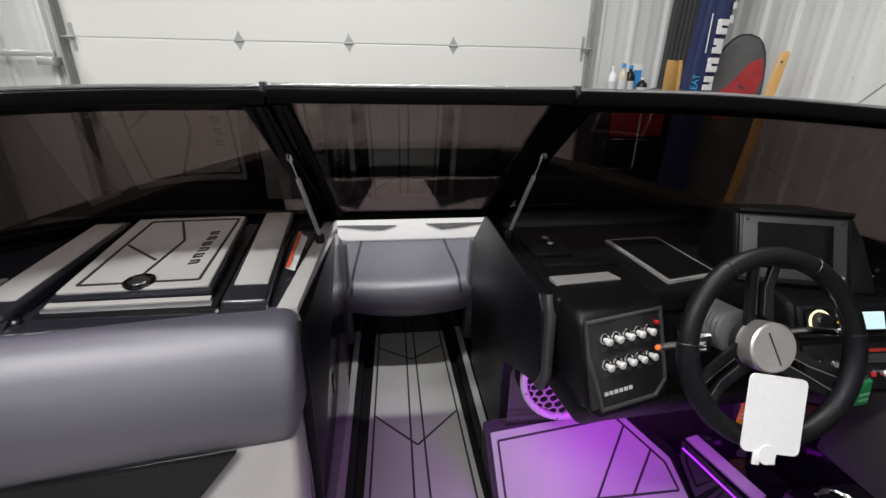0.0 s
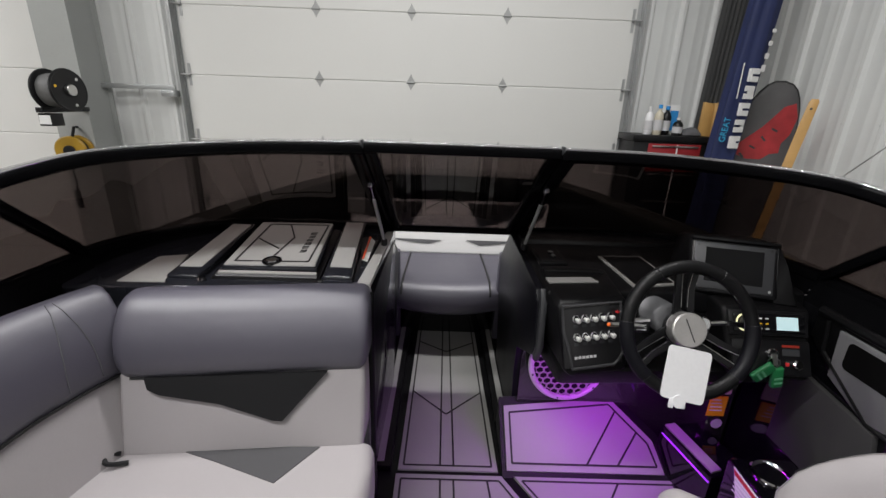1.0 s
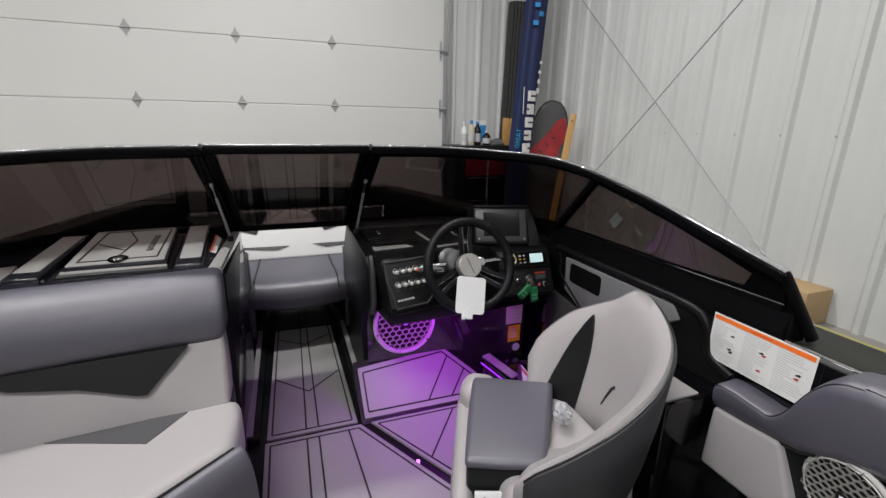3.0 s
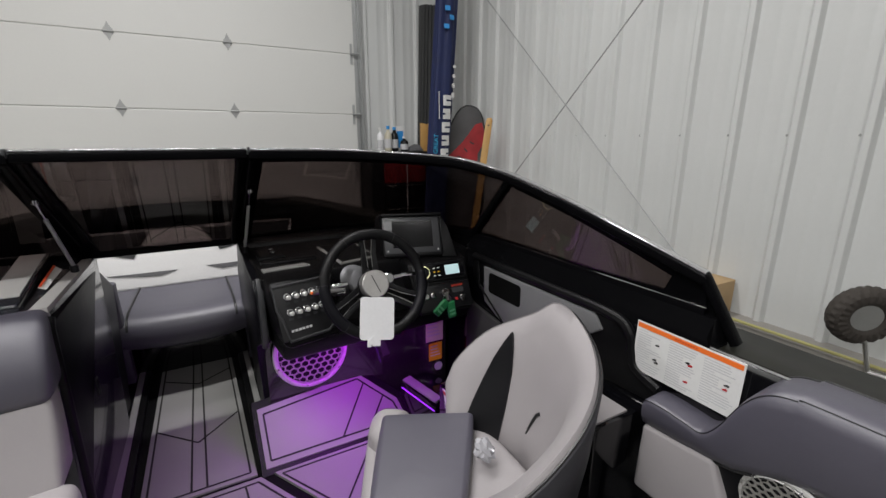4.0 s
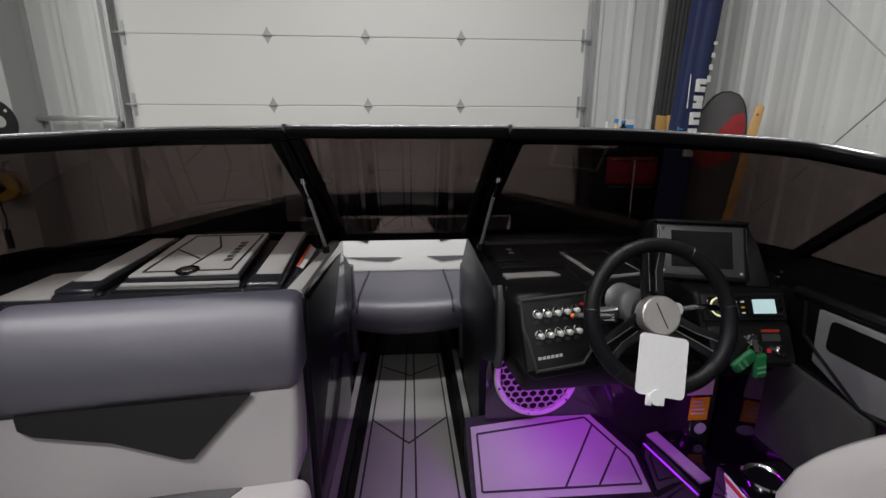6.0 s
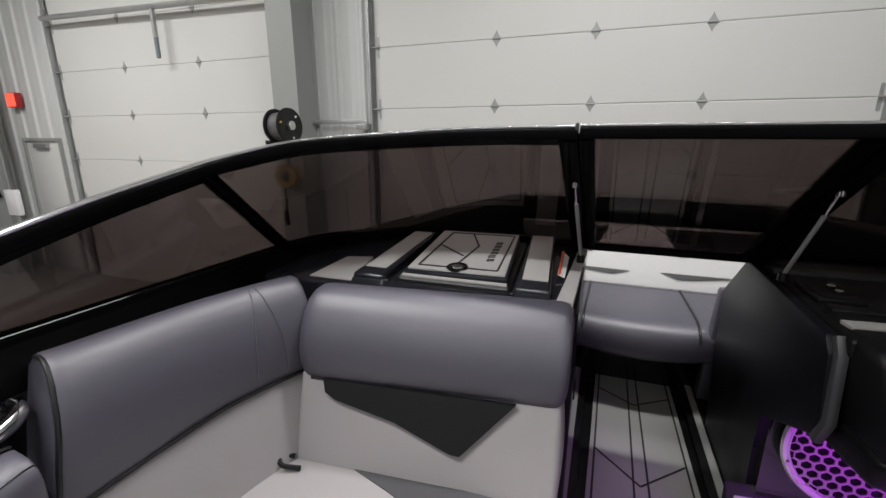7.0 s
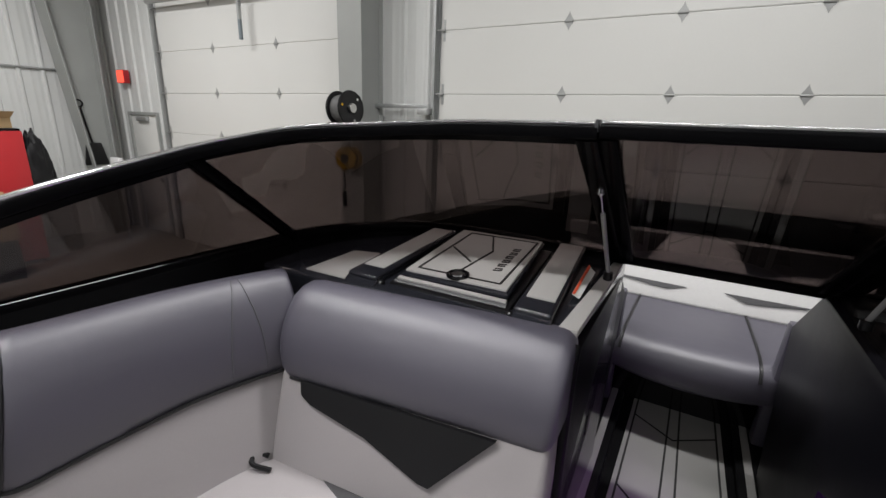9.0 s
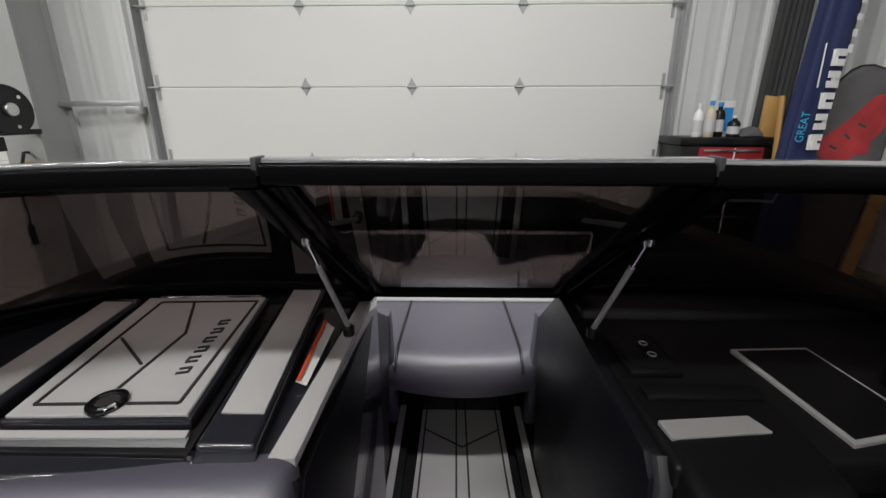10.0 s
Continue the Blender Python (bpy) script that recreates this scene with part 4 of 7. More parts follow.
RIBS = ([(-0.815, 0.775), (-0.725, 0.775), (-0.748, 1.235), (-0.835, 1.235)], [(-0.386, 0.80), (-0.302, 0.80), (-0.343, 1.30), (-0.425, 1.30)])
for q in RIBS:
    part("rib", prism([V(x, y, 0.79 if i < 2 else 0.812) for i, (x, y) in enumerate(q)], (0, 0, -0.01), (0, 0, 0.018), 0.008, 3), GELN, con)
for q in RIBS:
    (xa, ya), (xb, yb) = q[0], q[1]
    part("rib_end", hexa([(xa - 0.004, ya - 0.032, 0.778), (xb + 0.004, yb - 0.032, 0.778), (xb, yb + 0.03, 0.778), (xa, ya + 0.03, 0.778), (xa + 0.002, ya - 0.018, 0.786), (xb - 0.002, yb - 0.018, 0.786), (xb - 0.002, yb + 0.022, 0.808), (xa + 0.002, ya + 0.022, 0.808)], 0.005, 2), GELN, con)
part("lid_surround", prism([V(-0.705, 0.80, 0.785), V(-0.395, 0.80, 0.785), V(-0.430, 1.245, 0.805), V(-0.735, 1.245, 0.805)], (0, 0, -0.01), (0, 0, 0.008), 0.005, 2), BLACKP, con)
top_pad("foam_pad", [(-0.378, 0.862), (-0.314, 0.862), (-0.350, 1.28), (-0.416, 1.28)], 0.8105, 0.8295, LITFOAM, con, 0.003, 0.001)
top_pad("foam_pad", [(-0.806, 0.830), (-0.742, 0.830), (-0.756, 1.21), (-0.822, 1.21)], 0.8095, 0.8285, LITFOAM, con, 0.003, 0.001)
top_pad("foam_pad", [(-0.940, 0.757), (-0.812, 0.762), (-0.858, 0.965), (-0.935, 0.940)], 0.7885, 0.7945, LITFOAM, con, 0.003, 0.001)
top_pad("foam_pad", [(-0.287, 0.800), (-0.249, 0.800), (-0.238, 1.305), (-0.264, 1.300)], 0.787, 0.793, LITFOAM, con, 0.002, 0.001)
part("foam_pad", prism([V(-0.690, 0.816, 0.799), V(-0.410, 0.822, 0.799), V(-0.411, 0.834, 0.801), V(-0.692, 0.829, 0.801)], (0, 0, -0.003), (0, 0, 0.003)), LITFOAM, con)
part("lid_step", prism([V(-0.695, 0.792, 0.772), V(-0.405, 0.800, 0.772), V(-0.406, 0.815, 0.795), V(-0.695, 0.812, 0.795)], (0, -0.002, 0), (0, 0.01, 0.006)), BEZEL, con)
lid = part("glove_box_lid", prism([V(-0.690, 0.835, 0.797), V(-0.412, 0.842, 0.799), V(-0.446, 1.215, 0.826), V(-0.716, 1.210, 0.824)], (0, 0, -0.006), (0, 0, 0.016), 0.006, 2), GELN, con)
LP = [V(-0.684, 0.842, 0.814), V(-0.419, 0.849, 0.816), V(-0.452, 1.208, 0.842), V(-0.709, 1.203, 0.840)]
part("lid_foam", prism(LP, (0, 0, -0.003), (0, 0, 0.004), 0.0015, 1), LITFOAM, lid)
LM = frame_of(LP[0].lerp(LP[1], 0.5) + V(0, 0, 0.0045), LP[1] - LP[0], V(-0.03, 0.36, 0.026))


def lid_line(a, b, w=0.005, mat=MATLINE):
    a, b = V(*a, 0), V(*b, 0)
    d = (b - a).normalized()
    s = V(-d.y, d.x, 0) * w / 2
    part("groove", moved(prism([a - s, a + s, b + s, b - s], (0, 0, -0.001), (0, 0, 0.0015)), LM), mat, lid)


BORD = [(-0.108, 0.022), (0.108, 0.022), (0.100, 0.340), (-0.108, 0.340)]
for p, q in zip(BORD, BORD[1:] + BORD[:1]):
    lid_line(p, q)
for p, q in (((-0.010, 0.030), (0.012, 0.215)), ((0.012, 0.215), (-0.035, 0.335)), ((-0.010, 0.118), (-0.10, 0.20))):
    lid_line(p, q)
for k in range(6):
    # maker's mark along the lid, as plain slanted blocks
    y, x = 0.092 + 0.0305 * k, 0.072 - 0.0008 * k
    for d in (0.0, 0.0125):
        lid_line((x - 0.0095, y + d), (x + 0.0095, y + d + 0.0045), 0.0044, INKB)
    lid_line((x + (0.0085, -0.0085)[k % 2], y + 0.002), (x + (0.0085, -0.0085)[k % 2], y + 0.016), 0.0036, INKB)
part("latch_ring", moved(torus((0.0, 0.024, 0.001), (0, 0, 1), 0.0245, 0.0045, 28, 8), LM), GEL, lid)
part("latch", moved(cyl((0.0, 0.024, -0.002), (0.0, 0.024, 0.003), 0.017, 20, bevel=0.001), LM), STEEL, lid)
part("latch_well", moved(cyl((0.0, 0.024, -0.003), (0.0, 0.024, 0.0022), 0.0235, 24), LM), BLACKP, lid)
part("latch_pull", moved(tube([(0.017 * math.cos(radians(q)), 0.024 + 0.017 * math.sin(radians(q)), 0.004) for q in range(190, 351, 16)], 0.003, 6), LM), CHROME, lid)
part("lid_hinge", tube([(-0.70, 1.225, 0.835), (-0.47, 1.230, 0.837)], 0.004, 6), CHROME, con)
wl = thing("warning_sticker", "white and orange warning sticker on the console edge", "sticker")
part("paper", prism([V(-0.303, 0.955, 0.800), V(-0.309, 1.15, 0.813), V(-0.290, 1.15, 0.797), V(-0.286, 0.955, 0.792)], (0.002, 0, 0.003), (0.004, 0, 0.005)), PAPER, wl)
part("band", prism([V(-0.303, 0.955, 0.8005), V(-0.309, 1.15, 0.8135), V(-0.305, 1.15, 0.810), V(-0.299, 0.955, 0.799)], (0.003, 0, 0.0045), (0.0055, 0, 0.006)), material("red_orange_print", (0.55, 0.07, 0.02), 0.55, var=0.04, bump=0.02), wl)
for x, y in ((-0.72, 0.79), (-0.39, 0.80)):
    part("drain_cap", cyl((x, y, 0.785), (x, y, 0.795), 0.009, 12, bevel=0.004), BLACKP, con)

# ---- port lounge ----
lounge = thing("lounge_seat", "grey two-tone vinyl corner lounge in the boat", "bench seat")
# upper backrest on the console's aft face


def head_section(x):
    """The upper backrest cut across: a padded face that tucks in below and rolls back above."""
    u = (x + 0.852) / 0.602
    y0, z0, z1 = 0.578 + 0.097 * u, 0.598 - 0.018 * u, 0.804 - 0.014 * u
    prof = [(0.030, 0.0), (0.008, 0.015), (0.001, 0.10), (-0.002, 0.24), (0.003, 0.42), (0.017, 0.62), (0.038, 0.80), (0.058, 0.92), (0.082, 0.985), (0.108, 1.0), (0.128, 0.97), (0.128, 0.5), (0.12, 0.05)]
    return [V(x, y0 + a * (1 + 0.15 * u), z0 + t * (z1 - z0)) for a, t in prof]


HX = [-0.828 + 0.554 * k / 20 for k in range(21)]
hl = [head_section(x) for x in HX]
ends = []
for lp, d in ((hl[0], -1), (hl[-1], 1)):
    c = sum(lp, Vector()) / len(lp)
    ends.append([[q.lerp(c, f) + V(d * e, 0, 0) for q in lp] for f, e in ((0.025, 0.012), (0.07, 0.020), (0.15, 0.027), (0.26, 0.031), (0.42, 0.033))])
part("head_cushion", rings(ends[0][::-1] + hl + ends[1]), GREY, lounge, "slate grey padded head cushion", sharp=60)
part("back_panel", pillow([(-0.850, 0.530, 0.385), (-0.245, 0.590, 0.385), (-0.245, 0.72, 0.39), (-0.850, 0.66, 0.39), (-0.855, 0.592, 0.612), (-0.252, 0.690, 0.598), (-0.252, 0.76, 0.60), (-0.855, 0.68, 0.612)], 0.012, 0.008, 10), LIGHT, lounge, "pale grey vinyl back panel")


def back_face(x, z, off=0.010):
    """The front of the lounge's back panel."""
    u = (x + 0.85) / 0.605
    t = (z - 0.385) / 0.22
    y0, y1 = 0.530 + 0.060 * u, 0.592 + 0.098 * u
    return V(x, y0 + (y1 - y0) * t - off - 0.008 * max(0, 1 - (2 * u - 1) ** 2) * max(0, 1 - (2 * t - 1) ** 2), z)


part("wedge_inlay", prism([back_face(*p) for p in ((-0.792, 0.600), (-0.783, 0.572), (-0.755, 0.558), (-0.61, 0.530), (-0.475, 0.482), (-0.452, 0.480), (-0.345, 0.590))], (0, 0.006, 0), (0, -0.002, 0)), WEDGE, lounge, "black vinyl wedge inlay")
part("piping", tube([head_section(x)[1] + V(0, 0.002, -0.004) for x in HX], 0.0045, 8), PIPING, lounge)
# seat
SEAT = [(-0.93, 0.56), (-0.215, 0.625), (-0.205, 0.52), (-0.208, 0.382), (-0.46, 0.180), (-0.62, 0.05), (-0.66, -0.10), (-0.66, -0.9), (-0.95, -0.9)]


def slab(poly, z0, z1, r, seg=4):
    bm = bmesh.new()
    lo = [bm.verts.new((x, y, z0)) for x, y in poly]
    hi = [bm.verts.new((x, y, z1)) for x, y in poly]
    n = len(poly)
    bm.faces.new(lo[::-1])
    top = bm.faces.new(hi)
    for i in range(n):
        bm.faces.new((lo[i], lo[(i + 1) % n], hi[(i + 1) % n], hi[i]))
    bmesh.ops.recalc_face_normals(bm, faces=bm.faces[:])
    es = [e for e in bm.edges if all(v.co.z > z1 - 1e-6 for v in e.verts)] + [e for e in bm.edges if abs(e.verts[0].co.z - e.verts[1].co.z) > 1e-4]
    bmesh.ops.bevel(bm, geom=es, offset=r, segments=seg, profile=0.6, affect="EDGES", clamp_overlap=True)
    return bm


part("seat_cushion", slab(SEAT, 0.27, 0.405, 0.045, 5), LIGHT, lounge, "pale grey seat cushion")
EDGE = smooth_path([(-0.196, 0.400, 0), (-0.213, 0.386, 0), (-0.330, 0.288, 0), (-0.46, 0.180, 0), (-0.60, 0.066, 0), (-0.64, 0.0, 0), (-0.66, -0.10, 0), (-0.66, -0.5, 0), (-0.66, -0.9, 0)], 4)
band = []
for k, p in enumerate(EDGE):
    d = (EDGE[min(k + 1, len(EDGE) - 1)] - EDGE[max(k - 1, 0)]).normalized()
    nrm = V(-d.y, d.x, 0)
    tight = (0.72, 0.90, 0.97)[k] if k < 3 else 1.0
    arc = [(-0.012, 0.384), (0.0, 0.393)] + [(0.062 * math.sin(radians(a)) ** 0.9, 0.225 + 0.170 * math.cos(radians(a)) ** 0.85) for a in (10, 22, 34, 46, 58, 70, 80, 90)] + [(0.055, 0.19), (-0.012, 0.19)]
    band.append([V(p.x, p.y, 0.29 + (z - 0.29) * tight) + nrm * (a * tight) for a, z in arc])
part("seat_edge", rings(band), GREY, lounge, "slate grey edge band", sharp=60)
part("seat_base", slab([(-0.96, 0.56), (-0.235, 0.62), (-0.23, 0.40), (-0.46, 0.175), (-0.62, 0.04), (-0.68, -0.10), (-0.68, -0.9), (-0.96, -0.9)], -0.004, 0.275, 0.006, 1), GELN, lounge)
# Greyer than the black back wedge: the flat seat's sheen put into colour.
part("seat_inlay", prism([V(x, y, 0.4045) for x, y in ((-0.745, 0.566), (-0.60, 0.520), (-0.435, 0.462), (-0.355, 0.580))], (0, 0, -0.004), (0, 0, 0.003)), INLAY, lounge, "vinyl seat inlay greyed in place of its sheen")
part("piping", tube([(-0.213, 0.386, 0.392), (-0.46, 0.180, 0.395), (-0.62, 0.050, 0.395), (-0.66, -0.10, 0.395), (-0.66, -0.9, 0.395)], 0.0045, 6), PIPING, lounge)
part("seat_strap", tube(smooth_path([(-0.845, 0.530, 0.415), (-0.87, 0.512, 0.424), (-0.85, 0.49, 0.420), (-0.81, 0.505, 0.412)], 4), 0.006, 6), WEDGE, lounge, "black pull strap")
# side backrest: swept round the corner
SP = smooth_path([(-0.862, 0.640, 0), (-0.895, 0.560, 0), (-0.930, 0.44, 0), (-0.952, 0.30, 0), (-0.968, 0.150, 0)], 6)


def side_loops(path, prof, end=0.02):
    """Prof (outward, z) carried round the cockpit's side; the first and last loops are drawn in to round the ends."""
    out = []
    n = len(path)
    for i, p in enumerate(path):
        d = (path[min(i + 1, n - 1)] - path[max(i - 1, 0)]).normalized()
        side = V(-abs(d.y), math.copysign(abs(d.x), 1), 0).normalized()
        out.append([V(p.x, p.y, 0) + side * a + V(0, 0, z) for a, z in prof])
    c0 = sum(out[0], Vector()) / len(prof)
    c1 = sum(out[-1], Vector()) / len(prof)
    first = [q.lerp(c0, 0.18) for q in out[0]]
    last = [q.lerp(c1, 0.18) for q in out[-1]]
    d1 = (path[-1] - path[-2]).normalized()
    d0 = (path[0] - path[1]).normalized()
    out = [[q + d0 * end for q in first]] + [[q.lerp(c0, 0.03) + d0 * end * 0.6 for q in out[0]]] + out + [[q.lerp(c1, 0.03) + d1 * end * 0.6 for q in out[-1]]] + [[q + d1 * end for q in last]]
    return rings(out)


upper = [(0.012, 0.592), (-0.008, 0.596), (-0.016, 0.618), (-0.016, 0.655), (-0.012, 0.71), (0.004, 0.762), (0.026, 0.800), (0.050, 0.818), (0.075, 0.818), (0.092, 0.80), (0.095, 0.70), (0.090, 0.615), (0.05, 0.605)]
lower = [(-0.060, 0.39), (-0.052, 0.42), (-0.030, 0.50), (-0.003, 0.592), (0.006, 0.606), (0.05, 0.614), (0.08, 0.60), (0.09, 0.40)]


def sag(y, z):
    """The side cushion's lower edge drops towards its aft end."""
    return z - 0.016 * min(1.0, max(0.0, (0.42 - y) / 0.25)) * min(1.0, max(0.0, (0.66 - z) / 0.05))


def rake(p):
    """The side cushion's aft end leans forward towards its top."""
    f = min(1.0, max(0.0, (0.24 - p.y) / 0.09))
    return V(p.x, p.y + f * ((p.z - 0.60) / 0.19 * 0.042 - 0.008), sag(p.y, p.z))


pad = side_loops(SP, upper, 0.010)
for v in pad.verts:
    v.co = rake(v.co)
part("side_head_cushion", pad, GREY, lounge, "slate grey curved side cushion", sharp=60)
part("side_back_panel", side_loops(SP + [V(-0.972, 0.08, 0), V(-0.976, 0.0, 0), V(-0.979, -0.072, 0)], lower, 0.014), LIGHT, lounge, "pale grey curved side panel", sharp=60)
SN = [V(abs((b - a).y), -abs((b - a).x), 0).normalized() for a, b in zip(SP, SP[1:])]
hem = [rake(p + n * 0.010 + V(0, 0, 0.595)) for p, n in zip(SP, SN)]
last, lean_in, aft = SP[-1], SN[-1], (SP[-1] - SP[-2]).normalized()
hem += [rake(last + lean_in * -a + aft * k + V(0, 0, z)) for a, z, k in ((-0.008, 0.602, 0.005), (-0.014, 0.625, 0.007), (-0.013, 0.66, 0.007), (-0.009, 0.71, 0.007), (0.007, 0.760, 0.007), (0.028, 0.796, 0.006), (0.050, 0.814, 0.006), (0.072, 0.814, 0.006))]
part("piping", tube(smooth_path(hem, 2), 0.0042, 8), PIPING, lounge)
part("panel_seam", tube([(-0.967, 0.104, 0.592), (-0.9405, 0.082, 0.50), (-0.9185, 0.062, 0.42), (-0.911, 0.055, 0.39)], 0.0045, 6), PIPING, lounge)
for k, lean in ((9, -0.035), (5, 0.030)):
    p, q = SP[k], SP[k + 1]
    d = (q - p).normalized()
    nrm = V(abs((q - p).normalized().y), -abs((q - p).normalized().x), 0)
    part("stitch_line", tube([V(p.x, p.y, z) + d * lean * ((z - 0.63) / 0.19) ** 2 + nrm * (-a + 0.0012) for a, z in upper[2:8]], 0.0016, 5), STITCH, lounge)


def wave_arm(s, xin, tops, bots, label, carve=0.0, crisp=0.035):
    """Armrest whose top dips at the grab pocket and rises aft."""
    root = thing("armrest", label, "armrest", "side armrests")
    tp = smooth_path([V(0, y, z) for y, z in tops], 5)
    edge_at = lambda y: float(np.interp(-y, [0.16, 0.30], [crisp, 0.035]))
    lo = []
    for k, q in enumerate(tp):
        y, zt = q.y, q.z
        cut = carve * min(1.0, max(0.0, (y + 0.15) / 0.08))
        ins = 0.014 if k == 0 else 0.004 if k == 1 else 0.0
        zt -= ins
        zb = float(np.interp(-y, [-b for b, _ in bots], [z for _, z in bots])) + ins
        r = min(edge_at(y), 0.4 * (zt - zb))
        prof = [(xin + 0.035 + ins, zb), (xin + 0.012 + ins, zb + 0.008), (xin + 0.002 + ins, zb + 0.03)]
        prof += [(xin + ins + r - r * math.cos(radians(a)), zt - r + r * math.sin(radians(a))) for a in (0, 22, 45, 68, 90)]
        prof += [(max(1.03, xin + 0.09) - cut, zt + 0.003), (max(1.048, xin + 0.10) - cut, zt - 0.006), (max(1.053, xin + 0.105) - cut, zt - 0.02), (max(1.055, xin + 0.107) - cut * 0.5, zb)]
        lo.append([V(s * x, y, z) for x, z in prof])
    part("cushion", rings(lo), GREY, root, sharp=50)
    part("piping", tube([(s * (xin + 0.020), y - (0.014 if k == 0 else 0), z + 0.001) for k, (y, z) in enumerate(bots)], 0.004, 6), PIPING, root)
    part("stitch_line", tube([(s * (xin + 0.293 * edge_at(q.y) - 0.0004), q.y, q.z - 0.293 * edge_at(q.y) + 0.0004) for q in tp[2:]], 0.0012, 5), PIPING, root)
    part("top_piping", tube([(s * (max(1.045, xin + 0.098) - carve * min(1.0, max(0.0, (q.y + 0.15) / 0.08))), q.y, q.z + 0.001) for q in tp[1:]], 0.0032, 6), PIPING, root)
    return root


wave_arm(-1, 0.92, [(0.118, 0.712), (0.10, 0.716), (0.05, 0.704), (0.0, 0.692), (-0.035, 0.689), (-0.06, 0.700), (-0.10, 0.750), (-0.14, 0.792), (-0.20, 0.806), (-0.4, 0.805), (-1.5, 0.80)], [(0.118, 0.597), (0.0, 0.597), (-0.1, 0.597), (-0.5, 0.555), (-1.5, 0.55)], "slate grey padded armrest with a dipped top beside the lounge", 0.055)
wave_arm(1, 0.980, [(-0.047, 0.604), (-0.056, 0.623), (-0.10, 0.626), (-0.15, 0.622), (-0.185, 0.622), (-0.213, 0.656), (-0.245, 0.725), (-0.28, 0.768), (-0.33, 0.784), (-0.45, 0.79), (-1.5, 0.79)], [(-0.047, 0.549), (-0.13, 0.552), (-0.21, 0.560), (-0.25, 0.567), (-0.33, 0.603), (-0.40, 0.620), (-0.6, 0.64), (-1.5, 0.65)], "slate grey padded armrest with a dipped top behind the helm", 0.0, 0.013)
pocket = thing("grab_handle", "polished stainless grab handle in a black recess", "grab handle")
hp = smooth_path([(-1.058, 0.150, 0.738), (-1.036, 0.146, 0.735), (-1.018, 0.115, 0.727), (-1.008, 0.04, 0.720), (-1.008, -0.015, 0.718), (-1.013, -0.040, 0.717), (-1.040, -0.056, 0.716), (-1.058, -0.060, 0.716)], 6)
part("bar", tube([p + V(0.012, 0, 0.010) for p in hp], 0.0142, 14), CHROME, pocket)
part("recess", prism([V(-1.0535, y, z) for y, z in ((0.17, 0.755), (0.16, 0.70), (-0.10, 0.69), (-0.13, 0.735), (-0.06, 0.76))], (0, 0, 0), (-0.004, 0, 0)), SCREEN, pocket)
part("mount", cyl(hp[0] + V(-0.002, 0, 0), hp[0] + V(0.010, 0, 0), 0.016, 16, bevel=0.003), BLACKP, pocket)

# ---- bow cockpit seen through the walkway ----
bow = thing("bow_seat", "slate grey bow seat cushion with a white back", "bench seat")


def bow_section(x):
    """The bow cushion cut lengthwise: its lip bulges aft and sags in the middle."""
    c = max(0.0, 1 - (x / 0.34) ** 2)
    y0, drop = 1.70 - 0.050 * c, 0.028 * c
    prof = [(2.2, 0.405), (1.85, 0.407), (y0 + 0.10, 0.404), (y0 + 0.055, 0.396), (y0 + 0.022, 0.376), (y0 + 0.004, 0.346), (y0, 0.312 - drop), (y0 + 0.012, 0.282 - drop), (y0 + 0.04, 0.262 - drop), (2.2, 0.262)]
    return [V(x, y, z) for y, z in prof]


part("seat_cushion", rings([bow_section(-0.6 + 0.05 * k) for k in range(25)]), GREY, bow, sharp=50)
for x, x2 in ((-0.240, -0.226), (0.216, 0.202)):
    part("piping", tube([q + V((x2 - x) * (q.y - 1.7) / 0.45, 0, 0.002) for q in bow_section(x)[5::-1]], 0.0058, 6), PIPING, bow)
part("back", pillow([(-0.62, 2.16, 0.40), (0.62, 2.16, 0.40), (0.55, 2.40, 0.40), (-0.55, 2.40, 0.40), (-0.66, 2.30, 0.70), (0.66, 2.30, 0.70), (0.6, 2.45, 0.70), (-0.6, 2.45, 0.70)], 0.02, 0.01, 8), WHITEV, bow, "white vinyl bow back")


def bowy(z):
    return 2.16 + (z - 0.40) / 0.30 * 0.14 - 0.010


for pts in (((-0.36, 0.487), (-0.19, 0.467), (-0.118, 0.463), (-0.041, 0.483)), ((0.11, 0.487), (0.189, 0.462), (0.26, 0.467), (0.42, 0.487)), ((-0.155, 0.696), (-0.235, 0.562), (-0.40, 0.605), (-0.60, 0.625), (-0.63, 0.696)), ((0.113, 0.696), (0.19, 0.565), (0.36, 0.605), (0.58, 0.625), (0.61, 0.696))):
    high = pts[0][1] > 0.6
    part("wedge_inlay", prism([V(x, bowy(z), z) for x, z in pts], (0, 0.006, 0), (0, -0.004, 0)), WEDGE if high else INLAY, bow, "black vinyl inlay" if high else "grey vinyl inlay")
part("base", box(-0.6, 0.6, 1.92, 2.4, -0.004, 0.27, 0.01), GEL, bow)
for s in (-1, 1):
    part("jamb_pad", hexa([(s * 0.258, 1.80, 0.03), (s * 0.32, 1.80, 0.03), (s * 0.32, 1.87, 0.03), (s * 0.258, 1.87, 0.03), (s * 0.243, 1.622, 0.60), (s * 0.30, 1.622, 0.60), (s * 0.30, 1.68, 0.60), (s * 0.243, 1.68, 0.60)], 0.012, 2), GREY, bow, "slate grey padded door jamb")
for s in (-1, 1):
    part("side_bolster", pillow([(s * 0.62, 1.50, 0.40), (s * 0.92, 1.50, 0.40), (s * 0.80, 2.45, 0.40), (s * 0.55, 2.45, 0.40), (s * 0.70, 1.48, 0.745), (s * 0.98, 1.48, 0.76), (s * 0.84, 2.5, 0.76), (s * 0.62, 2.5, 0.745)], 0.04, 0.01, 8), MATTE, bow, "black bow bolster")
TRX = [-0.66 + 0.055 * k for k in range(25)]
